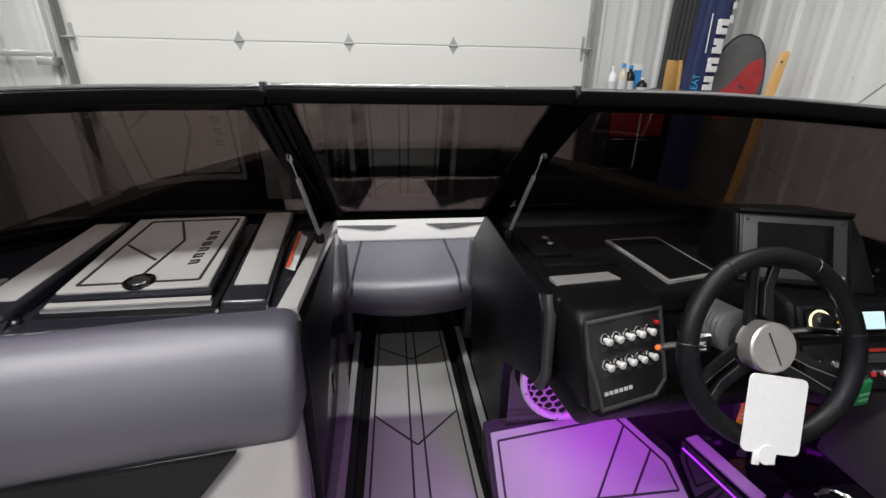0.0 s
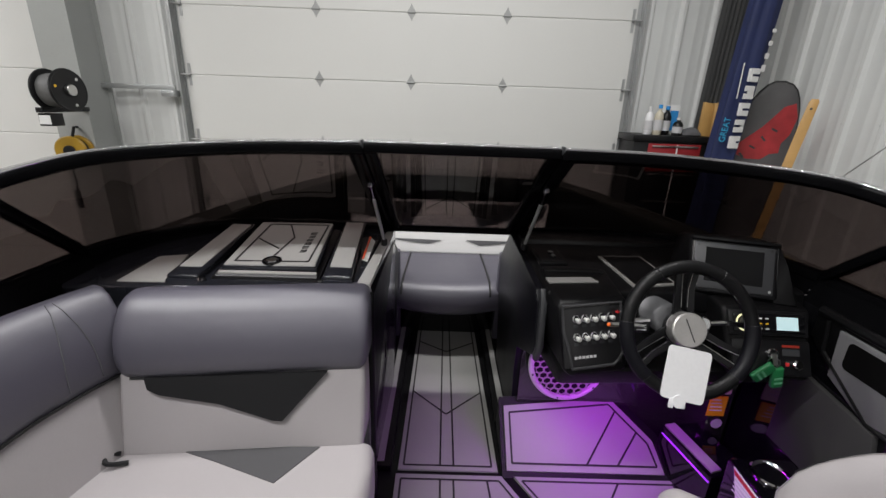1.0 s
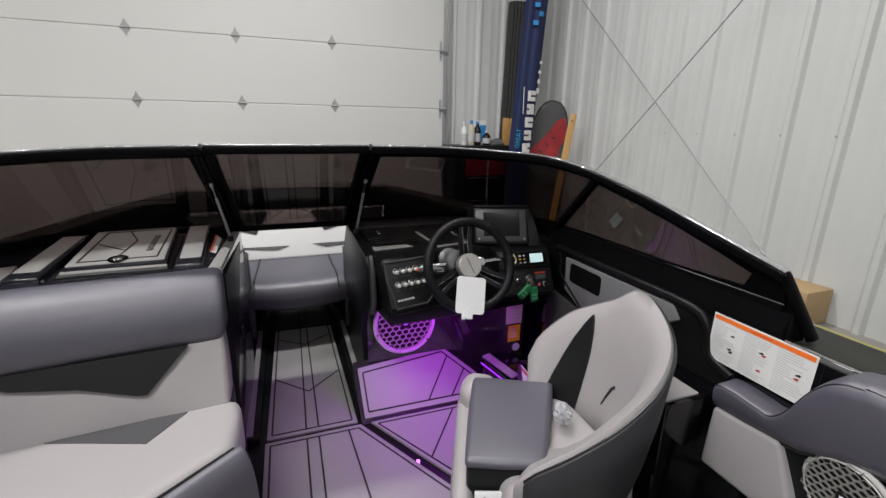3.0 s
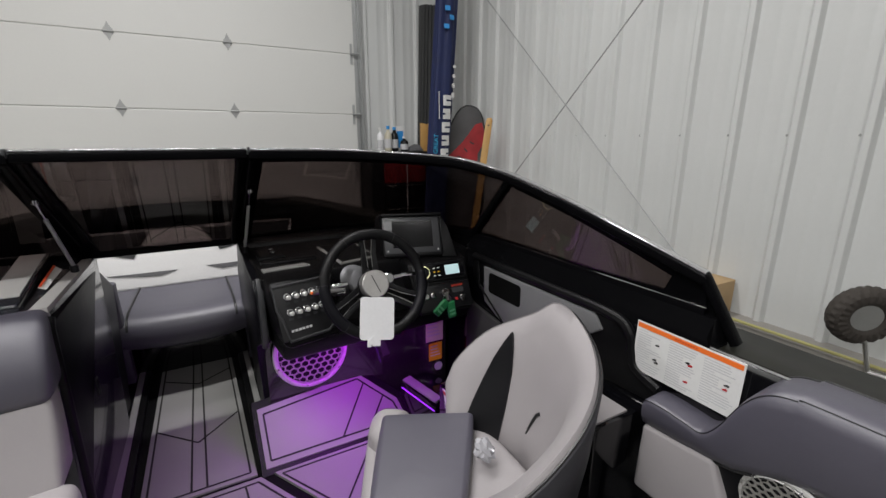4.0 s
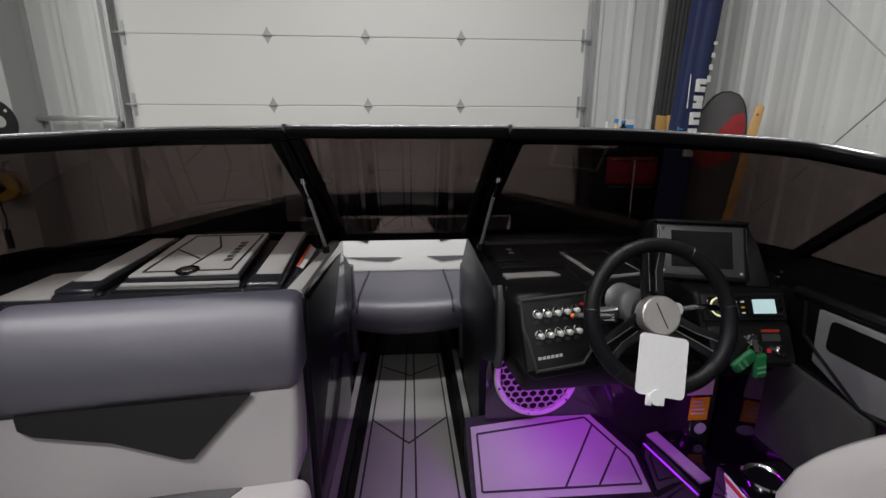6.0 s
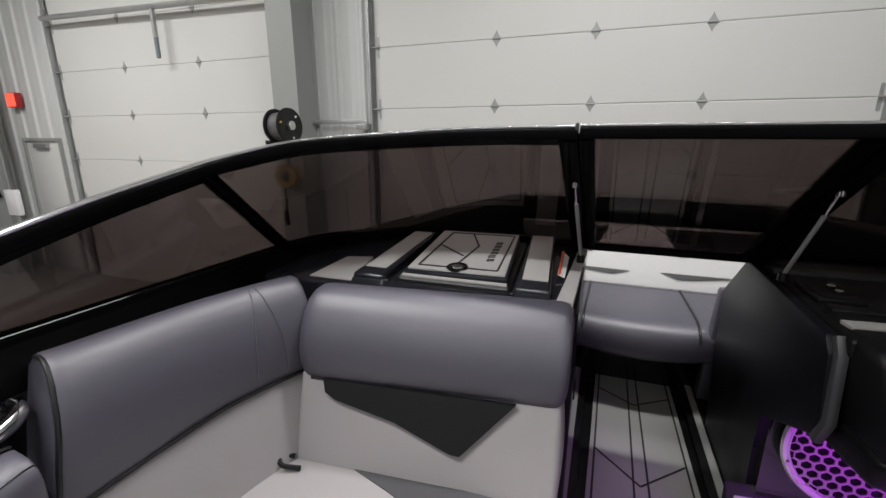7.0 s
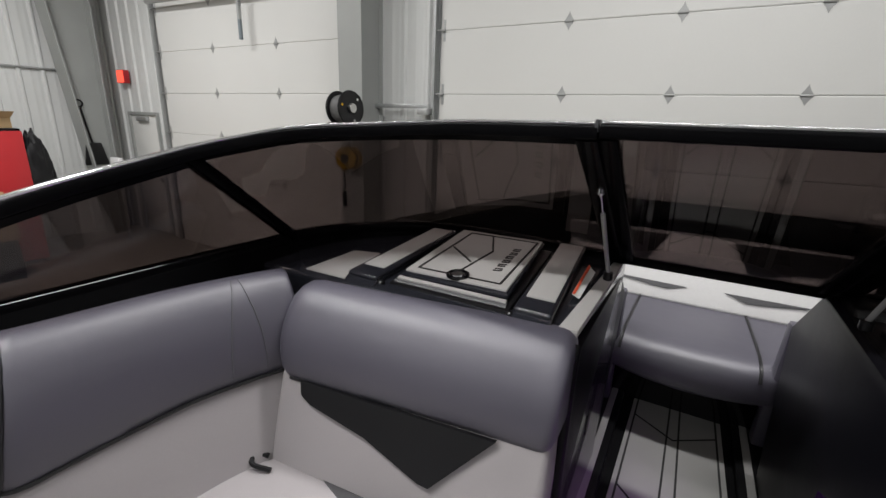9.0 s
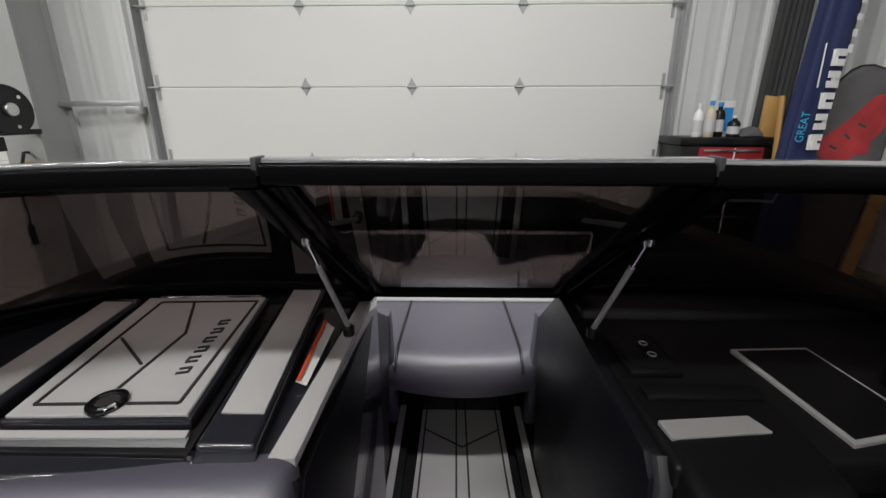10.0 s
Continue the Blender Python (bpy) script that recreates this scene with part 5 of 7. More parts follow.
part("top_roll", rings([[V(x, 2.395 + 0.105 * math.cos(a * 0.5236) * e, 0.692 + h / 2 + h / 2 * math.sin(a * 0.5236) * e) for a in range(12)] for x in TRX for e in (0.86 if abs(x) > 0.65 else 1.0,) for h in (0.145 - 0.055 * min(1.0, max(0.0, (abs(x) - 0.20) / 0.36)),)]), MATTE, bow, "black roll along the bow back", sharp=60)
part("bow_bolster", pillow(blk(-0.55, 0.55, 2.45, 2.85, 0.45, 0.775), 0.05, 0.01, 8), MATTE, bow, "black bow bolster")

# ---- helm ----
helm = thing("helm_console", "black textured helm console with switches and screen", "boat console")
part("walkway_panel", prism([V(0.237 + 0.034 * (0.78 - z), y, z) for y, z in ((1.62, 0.02), (1.62, 0.60), (1.38, 0.785), (0.845, 0.772), (0.820, 0.74), (0.805, 0.60), (0.835, 0.545), (1.09, 0.43), (1.12, 0.30), (1.12, 0.02))], (0.0, 0, 0), (0.03, 0, 0), 0.006), PANEL, helm, "dark upholstered walkway panel")
part("panel_edge", sweep([(0.258, 0.838, 0.770), (0.258, 0.818, 0.74), (0.258, 0.803, 0.60), (0.258, 0.833, 0.543)], rrect(0.030, 0.022, 0.008, 2), V(1, 0, 0)), BEZEL, helm)
part("bulkhead", join(box(0.277, 1.03, 1.10, 1.13, -0.004, 0.62), box(0.94, 1.02, 0.95, 1.11, -0.004, 0.62, 0.01)), BULK, helm, "glossy black footwell bulkhead")
part("dash_top", hexa([(0.262, 0.80, 0.74), (1.06, 0.83, 0.70), (1.06, 1.40, 0.75), (0.25, 1.40, 0.75), (0.262, 0.80, 0.782), (1.06, 0.86, 0.782), (1.06, 1.40, 0.80), (0.25, 1.40, 0.785)], 0.010, 3), DASH, helm, "textured black dash top")
part("dash_brow", hexa([(0.26, 1.22, 0.77), (1.06, 1.22, 0.77), (1.06, 1.36, 0.77), (0.26, 1.36, 0.77), (0.26, 1.26, 0.802), (1.06, 1.20, 0.815), (1.06, 1.33, 0.815), (0.26, 1.37, 0.80)], 0.008, 2), DASH, helm)
SW = [V(0.268, 0.712, 0.786), V(0.480, 0.765, 0.786), V(0.300, 0.650, 0.590), V(0.485, 0.690, 0.590)]
part("switch_housing", hexa([SW[2], SW[3], (0.50, 1.0, 0.60), (0.262, 1.0, 0.60), SW[0], SW[1], (0.50, 1.0, 0.79), (0.262, 0.98, 0.79)], 0.022, 4), DASH, helm)
part("underside", hexa([(0.30, 0.72, 0.52), (1.0, 0.76, 0.52), (1.0, 1.05, 0.56), (0.27, 1.05, 0.50), (0.29, 0.68, 0.60), (1.03, 0.72, 0.60), (1.03, 1.1, 0.62), (0.265, 1.1, 0.62)], 0.02, 3), DASH, helm)
part("binnacle", hexa([(0.48, 0.76, 0.60), (0.77, 0.74, 0.60), (0.77, 1.0, 0.62), (0.48, 1.0, 0.62), (0.47, 0.84, 0.775), (0.77, 0.86, 0.770), (0.77, 1.0, 0.78), (0.47, 1.0, 0.78)], 0.012, 2), DASH, helm)
ST = [V(0.745, 0.757, 0.774), V(0.987, 0.747, 0.774), V(0.755, 0.667, 0.600), V(0.967, 0.657, 0.598)]
part("stereo_housing", hexa([ST[2], ST[3], (1.04, 1.0, 0.60), (0.755, 1.0, 0.60), ST[0], ST[1], (1.05, 1.0, 0.782), (0.755, 1.0, 0.782)], 0.014, 3), DASH, helm)

# switch panel
def plane(q):
    """A matrix on a panel given by its upper-left, upper-right and lower-left corners; x to the right, y up, z out of the face."""
    o = (q[1] + q[2]) / 2
    return frame_of(o, q[1] - q[0], q[0] - q[2])


SM = plane(SW)
SM.translation = SM @ V(-0.015, 0.007, 0)
PLATE = material("dark_switch_plate", (0.014, 0.014, 0.015), 0.38, var=0.12, bump=0.06)
sp = part("switch_panel", moved(box(-0.092, 0.086, -0.080, 0.088, -0.002, 0.006, 0.004), SM), PLATE, helm, "black switch panel")
part("bezel", moved(sweep([V(-0.092, 0.088, 0.007), V(0.086, 0.088, 0.007), V(0.086, -0.055, 0.007), V(0.058, -0.082, 0.007), V(-0.070, -0.082, 0.007), V(-0.080, -0.02, 0.007), V(-0.092, 0.02, 0.007)], circle(0.0045, 8), Z, True), SM), material("satin_grey_trim", (0.055, 0.055, 0.058), 0.34, metal=0.3, var=0.1), sp)
for row in range(2):
    for col in range(5):
        x, y = -0.054 + 0.0262 * col, 0.052 - 0.049 * row
        tg = part("toggle", moved(torus((x, y, 0.008), (0, 0, 1), 0.0092, 0.0022, 20, 8), SM), CHROME, sp)
        part("lever", moved(join(cyl((x, y - 0.001, 0.008), (x, y - 0.003, 0.020), 0.0042, 12, 0.0058), cyl((x, y - 0.003, 0.018), (x, y - 0.004, 0.026), 0.0074, 12, bevel=0.003)), SM), SILVER, tg)
        part("boot", moved(cyl((x, y, 0.006), (x, y, 0.0095), 0.0082, 16), SM), BLACKP, tg)
        part("caption", moved(box(x - 0.007, x + 0.007, y - 0.024, y - 0.016, 0.006, 0.0068), SM), BEZEL, sp)
for k in range(6):
    part("logo_shape", moved(box(-0.062 + 0.0115 * k, -0.0535 + 0.0115 * k, -0.057, -0.050, 0.006, 0.0072), SM), INK, sp)
part("kill_switch", moved(cyl((0.073, 0.062, 0.006), (0.073, 0.062, 0.014), 0.004, 10), SM), RED, sp)

# dash pads, tray
tri = part("dash_pad", prism([V(0.529, 0.84, 0.7845), V(0.673, 0.872, 0.7845), V(0.655, 1.095, 0.792), V(0.505, 1.090, 0.790)], (0, 0, -0.004), (0, 0, 0.005), 0.001, 1), MAT, helm, "grey foam framed dash pad")
part("pad_centre", prism([V(0.537, 0.850, 0.7895), V(0.664, 0.878, 0.7895), V(0.647, 1.086, 0.797), V(0.515, 1.081, 0.795)], (0, 0, -0.002), (0, 0, 0.0015)), DASH, tri)
part("foam_strip", prism([V(0.278, 0.846, 0.789), V(0.430, 0.862, 0.789), V(0.416, 0.898, 0.789), V(0.274, 0.884, 0.789)], (0, 0, -0.006), (0, 0, 0.003), 0.001, 1), MAT, helm)
tray = part("phone_tray", box(0.280, 0.375, 1.005, 1.145, 0.781, 0.797, 0.005), DASH, helm)
part("tray_floor", box(0.290, 0.365, 1.015, 1.135, 0.7965, 0.798), DASH, tray)
for y in (1.05, 1.09):
    part("socket", cyl((0.335, y, 0.797), (0.335, y, 0.806), 0.010, 12, bevel=0.002), BLACKP, tray)
    part("socket_ring", torus((0.335, y, 0.806), (0, 0, 1), 0.0075, 0.0010, 16, 6), HINGE, tray)
part("tray_lip", box(0.28, 0.47, 0.935, 0.975, 0.784, 0.797, 0.006), DASH, helm)

# screen pod
PU, PV = V(0.148, -0.043, 0.0).normalized(), V(0.006, 0.043, 0.089).normalized()
PC = V(0.813, 0.8435, 0.862)
PD = [PC + PU * a + PV * b for a, b in ((-0.120, 0.082), (0.112, 0.082), (-0.122, -0.095), (0.122, -0.095))]
pod = thing("screen_pod", "black helm display in a raised pod on the dash", "display")
part("shell", hexa([PD[2], PD[3], (1.02, 1.0, 0.77), (0.70, 1.0, 0.77), PD[0], PD[1], (0.96, 1.00, 0.91), (0.73, 1.03, 0.91)], 0.016, 3), DASH, pod)
PMX = plane(PD)
part("bezel", moved(box(-0.112, 0.110, -0.078, 0.074, -0.004, 0.006, 0.006), PMX), BLACKP, pod)
part("fascia", moved(box(-0.106, 0.102, -0.068, 0.068, 0.004, 0.008, 0.002), PMX), BEZEL, pod)
part("hood_rib", moved(join(*[box(-0.09 + 0.062 * k, -0.035 + 0.062 * k, 0.079, 0.084, -0.09, -0.004, 0.003) for k in range(3)]), PMX), DASH, pod)
part("screen", moved(box(-0.076, 0.074, -0.046, 0.054, 0.0075, 0.0095), PMX), SCREEN, pod)
for x, y, m in ((-0.096, 0.060, INKB), (0.093, 0.060, INKB), (-0.096, -0.058, HINGE), (0.093, -0.058, HINGE)):
    part("screw", moved(cyl((x, y, 0.007), (x, y, 0.0095), 0.0038, 10), PMX), m, pod)
part("hood_wing", moved(prism([V(0.108, 0.084, 0), V(0.118, 0.080, 0), V(0.140, 0.020, 0), V(0.170, -0.088, 0), V(0.108, -0.088, 0)], (0, 0, -0.055), (0, 0, -0.001), 0.006, 2), PMX), DASH, pod)
part("hood_lip", moved(box(-0.116, 0.116, 0.074, 0.086, -0.06, 0.012, 0.005, 3), PMX), DASH, pod)

# stereo and ignition panel
STM = plane(ST)
rad = thing("stereo", "black marine stereo with a lit display", "stereo")
part("fascia", moved(box(-0.118, 0.098, 0.022, 0.090, 0.001, 0.009, 0.004), STM), BLACKP, rad)
part("body", moved(box(-0.108, 0.086, 0.030, 0.082, 0.008, 0.014, 0.003), STM), SCREEN, rad)
part("display", moved(box(0.008, 0.066, 0.038, 0.074, 0.0135, 0.0152), STM), LCD, rad)
part("knob", moved(cyl((-0.078, 0.056, 0.012), (-0.078, 0.056, 0.030), 0.018, 20, bevel=0.004), STM), BLACKP, rad)
part("knob_ring", moved(torus((-0.078, 0.056, 0.016), (0, 0, 1), 0.0225, 0.0024, 24, 6), STM), glowing("ring_glow", (0.9, 0.85, 0.5), 0.7), rad, "lit ring of the knob")
for k in range(6):
    part("button", moved(box(-0.040 + 0.018 * (k % 2), -0.031 + 0.018 * (k % 2), 0.038 + 0.014 * (k // 2), 0.042 + 0.014 * (k // 2), 0.0135, 0.0152, 0.001), STM), (PLASTICW, YELLOW, PLASTICW)[k // 2], rad)
ign = thing("ignition_panel", "black ignition panel with knobs and a red caption", "ignition panel")
part("plate", moved(box(-0.112, 0.098, -0.084, 0.010, 0.001, 0.009, 0.004), STM), BLACKP, ign)
DRED = material("dark_red_print", (0.25, 0.02, 0.01), 0.5, bump=0)
part("caption", moved(box(0.022, 0.068, -0.008, -0.001, 0.0085, 0.0105), STM), DRED, ign)
part("caption", moved(box(0.022, 0.068, -0.030, -0.012, 0.0085, 0.0100), STM), BEZEL, ign)
for x, y, r in ((-0.088, -0.030, 0.012), (-0.011, -0.026, 0.015), (0.056, -0.053, 0.013), (-0.060, -0.030, 0.010)):
    part("knob", moved(cyl((x, y, 0.008), (x, y, 0.024), r, 18, bevel=0.003), STM), CHROME, ign)
part("warning_dot", moved(box(0.028, 0.038, -0.058, -0.048, 0.009, 0.011), STM), RED, ign)
keys = thing("boat_keys", "boat keys with green foam floats hanging from the ignition", "keys")
kp = STM @ V(-0.011, -0.026, 0.024)
part("key", moved(box(-0.006, 0.006, -0.03, 0.0, 0.0, 0.003), Matrix.Translation(kp) @ Matrix.Rotation(radians(60), 4, "X")), STEEL, keys)
part("ring", torus(kp + V(0, -0.008, -0.022), (0.5, 1, 0), 0.014, 0.0015, 20, 6), STEEL, keys)
for dx, rz, dz in ((-0.026, 48, -0.050), (0.016, -10, -0.064)):
    fl = part("float", moved(box(-0.016, 0.016, -0.008, 0.008, -0.032, 0.032, 0.006, 3), Matrix.Translation(kp + V(dx, -0.012, dz)) @ Matrix.Rotation(radians(rz), 4, "Y")), GREENF, keys)
    for k in range(2):
        part("print", moved(box(-0.011, 0.011, -0.0088, -0.0078, -0.018 + 0.014 * k, -0.012 + 0.014 * k), Matrix.Translation(kp + V(dx, -0.012, dz)) @ Matrix.Rotation(radians(rz), 4, "Y")), material("pale_green_print", (0.12, 0.35, 0.2), 0.5) if dx < 0 and k == 0 else bpy.data.materials["pale_green_print"], fl)

# steering wheel
HUB, WN = V(0.568, 0.607, 0.776), V(-0.02, -0.93, 0.37).normalized()
wu = V(1, 0, 0)
wv = WN.cross(wu).normalized()
WM = frame_of(HUB, wu, wv)
wheel = thing("steering_wheel", "black leather steering wheel with a brushed hub", "steering wheel")
part("rim", moved(torus((0, 0, 0.005), (0, 0, 1), 0.156, 0.0165, 64, 14), WM), DASH, wheel)
for a in (200, 340):
    pts = [V(0.1565 * math.cos(radians(q)), 0.1565 * math.sin(radians(q)), 0.005) for q in range(a - 26, a + 27, 4)]
    part("grip", moved(tube(pts, 0.0175, 12), WM), PANEL, wheel)
for q in (60, 120, 174, 226, 314, 366):
    p = V(0.1565 * math.cos(radians(q)), 0.1565 * math.sin(radians(q)), 0.005)
    part("seam", moved(torus(p, V(-math.sin(radians(q)), math.cos(radians(q)), 0), 0.0162, 0.0012, 16, 4), WM), PIPING, wheel)
for a in (90, 210, 330):
    d, s = V(math.cos(radians(a)), math.sin(radians(a)), 0), V(-math.sin(radians(a)), math.cos(radians(a)), 0)
    for k in (-1, 1):
        arm = [d * 0.034 + s * k * 0.027 + V(0, 0, -0.024), d * 0.100 + s * k * 0.023 + V(0, 0, -0.020), d * 0.150 + s * k * 0.030 + V(0, 0, -0.004), d * 0.154 + s * k * 0.014 + V(0, 0, -0.004), d * 0.100 + s * k * 0.009 + V(0, 0, -0.020), d * 0.050 + s * k * 0.008 + V(0, 0, -0.024)]
        spoke = part("spoke", moved(prism(arm, (0, 0, -0.006), (0, 0, 0.004), 0.0018, 2), WM), BLACKP, wheel)
        # Steel line painted in for the highlight on the black spoke's slot edge.
        part("edge_glint", moved(tube([d * 0.054 + s * k * 0.0075 + V(0, 0, -0.020), d * 0.100 + s * k * 0.0082 + V(0, 0, -0.016), d * 0.146 + s * k * 0.0130 + V(0, 0, -0.001)], 0.0010, 6), WM), STEEL, spoke, "thin steel line for the slot edge's highlight")
part("hub", moved(cyl((0, 0, -0.03), (0, 0, 0.008), 0.0435, 32, bevel=0.003), WM), material("brushed_aluminium", (0.58, 0.565, 0.55), 0.42, metal=0.8, var=0.10, scale=30, bump=0.15, bscale=400), wheel, "brushed aluminium hub cap")
part("hub_base", moved(cyl((0, 0, -0.04), (0, 0, -0.028), 0.045, 28), WM), BLACKP, wheel)
part("column", moved(cyl((0, 0, -0.20), (0, 0, -0.035), 0.036, 24, 0.030), WM), BLACKP, wheel)
part("logo_shape", moved(moved(box(-0.0011, 0.0011, -0.031, 0.029, 0.0078, 0.0088), Matrix.Rotation(radians(20), 4, "Z")), WM), INKB, wheel)
tag = thing("hang_tag", "blank white plastic card hanging on the steering wheel", "card")
WM = WM @ Matrix.Rotation(radians(-11), 4, "Z")
part("card", moved(prism([V(0.001 + a, -0.106 + b, 0) for a, b in rrect(0.106, 0.127, 0.010)], (0, 0, 0.022), (0, 0, 0.025)), WM), PLASTICW, tag)
part("card_tab", moved(join(cyl((-0.005, -0.172, 0.022), (-0.005, -0.172, 0.027), 0.016, 16), box(-0.028, -0.016, -0.190, -0.166, 0.022, 0.026, 0.001), box(0.002, 0.012, -0.187, -0.168, 0.022, 0.026, 0.001)), WM), PLASTICW, tag)
WM = WM @ Matrix.Rotation(radians(11), 4, "Z")
lev = thing("shift_lever", "chrome shift lever with an orange tip beside the wheel", "lever")
part("base", moved(box(-0.120, -0.070, -0.016, 0.018, -0.075, -0.048, 0.007, 3), WM), BLACKP, lev)
part("chrome_cap", moved(box(-0.121, -0.069, 0.008, 0.022, -0.076, -0.046, 0.005, 3), WM), CHROME, lev)
for k in range(3):
    part("print", moved(box(-0.108, -0.082, -0.010 + 0.006 * k, -0.0075 + 0.006 * k, -0.0482, -0.0475), WM), INK, lev)
part("column_boot", moved(rings([[V(-0.020 - 0.0015 * k + q * math.cos(a * 0.2244), 0.016 + 0.0015 * k + q * math.sin(a * 0.2244), -0.046 - 0.0035 * k) for a in range(28)] for k in range(15) for q in (0.042 if k % 2 else 0.038,)]), WM), material("grey_ribbed_metal", (0.10, 0.10, 0.105), 0.40, metal=0.5, var=0.1), lev, "ribbed grey column boot")
part("stalk", moved(tube([(-0.09, 0.0, -0.05), (-0.15, 0.004, -0.04), (-0.185, 0.004, -0.03)], 0.006, 8), WM), STEEL, lev)
part("tip", moved(cyl((-0.183, 0.004, -0.03), (-0.190, 0.004, -0.028), 0.0045, 12, bevel=0.0015), WM), ORANGE, lev)
ge = thing("throttle_stalk", "short chrome stalk on the other side of the wheel", "lever")
part("stalk", moved(tube([(0.06, 0.012, -0.05), (0.12, 0.016, -0.04), (0.16, 0.012, -0.03)], 0.007, 8), WM), CHROME, ge)
part("base", moved(cyl((0.062, 0.012, -0.07), (0.062, 0.012, -0.035), 0.018, 14, bevel=0.003), WM), CHROME, ge)

# board behind the side speaker
niche = thing("side_board", "black board under the armrest behind a speaker", "board")
part("board", box(-1.05, -0.985, -0.9, -0.06, -0.004, 0.60, 0.004), BLACKP, niche)

# speaker with a honeycomb grille


def speaker(c, nrm, up, R, label, lit=True):
    root = thing("speaker", label, "speaker", "boat speakers")
    nrm = Vector(nrm).normalized()
    m = frame_of(c, nrm.cross(Vector(up)) * -1, up)
    part("ring", moved(join(torus((0, 0, 0.0), (0, 0, 1), R * 0.93, R * 0.075, 44, 8), torus((0, 0, 0.010), (0, 0, 1), R * 0.90, R * 0.02, 44, 6)), m), SILVER, root)
    part("cone", moved(rings([[V(q * math.cos(a * 0.2618), q * math.sin(a * 0.2618), h) for a in range(24)] for q, h in ((R * 0.92, -0.002), (R * 0.85, -0.004), (R * 0.3, -0.030), (R * 0.05, -0.02))]), m), BLACKP, root)
    g = bmesh.new()
    cell = R * 0.205
    for iy in range(-7, 8):
        for ix in range(-6, 7):
            x, y = (ix + 0.5 * (iy % 2)) * cell, iy * cell * 0.866 * 0.82
            if math.hypot(x, y) > R * 0.88 or math.hypot(x, y) < R * 0.13:
                continue
            pts = [(x + k * cell * 0.5774 * math.cos(radians(30 + 60 * i)), y + k * cell * 0.5774 * 0.82 * math.sin(radians(30 + 60 * i))) for k in (1.0, 0.80) for i in range(6)]
            for z0, z1 in ((0.008, 0.012),):
                o0 = [g.verts.new((*p, z1)) for p in pts[:6]]
                i0 = [g.verts.new((*p, z1)) for p in pts[6:]]
                i1 = [g.verts.new((*p, z0)) for p in pts[6:]]
                for i in range(6):
                    j = (i + 1) % 6
                    g.faces.new((o0[i], o0[j], i0[j], i0[i]))
                    g.faces.new((i0[i], i0[j], i1[j], i1[i]))
    part("grille", moved(g, m), GRILLE, root, "honeycomb grille")
    if lit:
        part("led_ring", moved(torus((0, 0, -0.006), (0, 0, 1), R * 0.62, R * 0.05, 36, 6), m), SPEAKERLED, root, "violet light ring")
    part("badge", moved(cyl((0, 0, 0.008), (0, 0, 0.016), R * 0.17, 20, bevel=0.003), m), BLACKP, root)
    part("badge_mark", moved(box(-R * 0.06, R * 0.06, -R * 0.06, R * 0.06, 0.016, 0.017), m), PLASTICW, root)
    for a in range(6):
        part("screw", moved(cyl((R * 0.93 * math.cos(a * 1.047 + 0.3), R * 0.93 * math.sin(a * 1.047 + 0.3), 0.006), (R * 0.93 * math.cos(a * 1.047 + 0.3), R * 0.93 * math.sin(a * 1.047 + 0.3), 0.0125), R * 0.03, 8), m), CHROME, root)
    return root


speaker(V(0.450, 1.078, 0.362), (0.05, -1, 0.12), (0, 0.12, 1), 0.152, "round boat speaker with a steel honeycomb grille at the footwell", False)
speaker(V(-0.972, -0.205, 0.515), (1, 0.05, 0.05), (0.05, 0, 1), 0.088, "round boat speaker with a steel honeycomb grille under the armrest")
speaker(V(1.005, -0.345, 0.535), (-1, 0.05, 0.1), (-0.1, 0, 1), 0.085, "round boat speaker with a steel honeycomb grille in the side")

# starboard side: cubby panel, label
cub = thing("cubby_liner", "padded cockpit side liner with a storage cubby", "cockpit liner")
part("trim", prism([V(1.052, y, z) for y, z in ((0.78, 0.765), (0.08, 0.765), (0.04, 0.73), (0.03, 0.655), (-0.05, 0.625), (-0.05, 0.58), (0.45, 0.55), (0.68, 0.60), (0.78, 0.68))], (0.012, 0, 0), (-0.010, 0, 0), 0.004, 2), DASH, cub, "black textured trim")
part("pad", prism([V(1.046, y, z) for y, z in ((0.697, 0.742), (0.16, 0.748), (0.13, 0.71), (0.28, 0.60), (0.56, 0.552), (0.688, 0.605))], (0.004, 0, 0), (-0.012, 0, 0), 0.006, 3), material("mid_grey_carpet", (0.13, 0.13, 0.135), 0.8, var=0.1, scale=20, fine=0.15, fscale=600, bump=0.5, bscale=800), cub, "grey padded panel")
# Thin matte black plate on the pad stands in for the hole's shade.
part("cubby", prism([V(1.0345, 0.565 + a, 0.690 + b) for a, b in rrect(0.185, 0.078, 0.014)], (0, 0, 0), (-0.0015, 0, 0)), MATTE, cub, "flat black plate for the shade inside the cubby")
part("piping", tube([(1.036, y, z) for y, z in ((0.735, 0.75), (0.72, 0.66), (0.55, 0.555), (0.20, 0.555))], 0.006, 8), DASH, cub)
part("rim_bead", tube(smooth_path([(1.044, y, z) for y, z in ((0.77, 0.765), (0.40, 0.765), (0.12, 0.763), (0.055, 0.738), (0.040, 0.69), (0.022, 0.648), (-0.045, 0.622))], 4), 0.014, 10), DASH, cub)
lab = thing("warning_label", "white warning label with an orange header and pictograms", "label")
LA, LB, LC = V(1.044, 0.027, 0.779), V(1.044, -0.223, 0.777), V(1.041, 0.034, 0.650)
LMX = plane([LA, LB, LC, LB + LC - LA])
LMX.translation = LMX.translation + (LMX.to_3x3() @ V(0, 0, 0.001))
part("sheet", moved(box(-0.125, 0.125, -0.0645, 0.0645, 0.0, 0.0016), LMX), PAPER, lab)
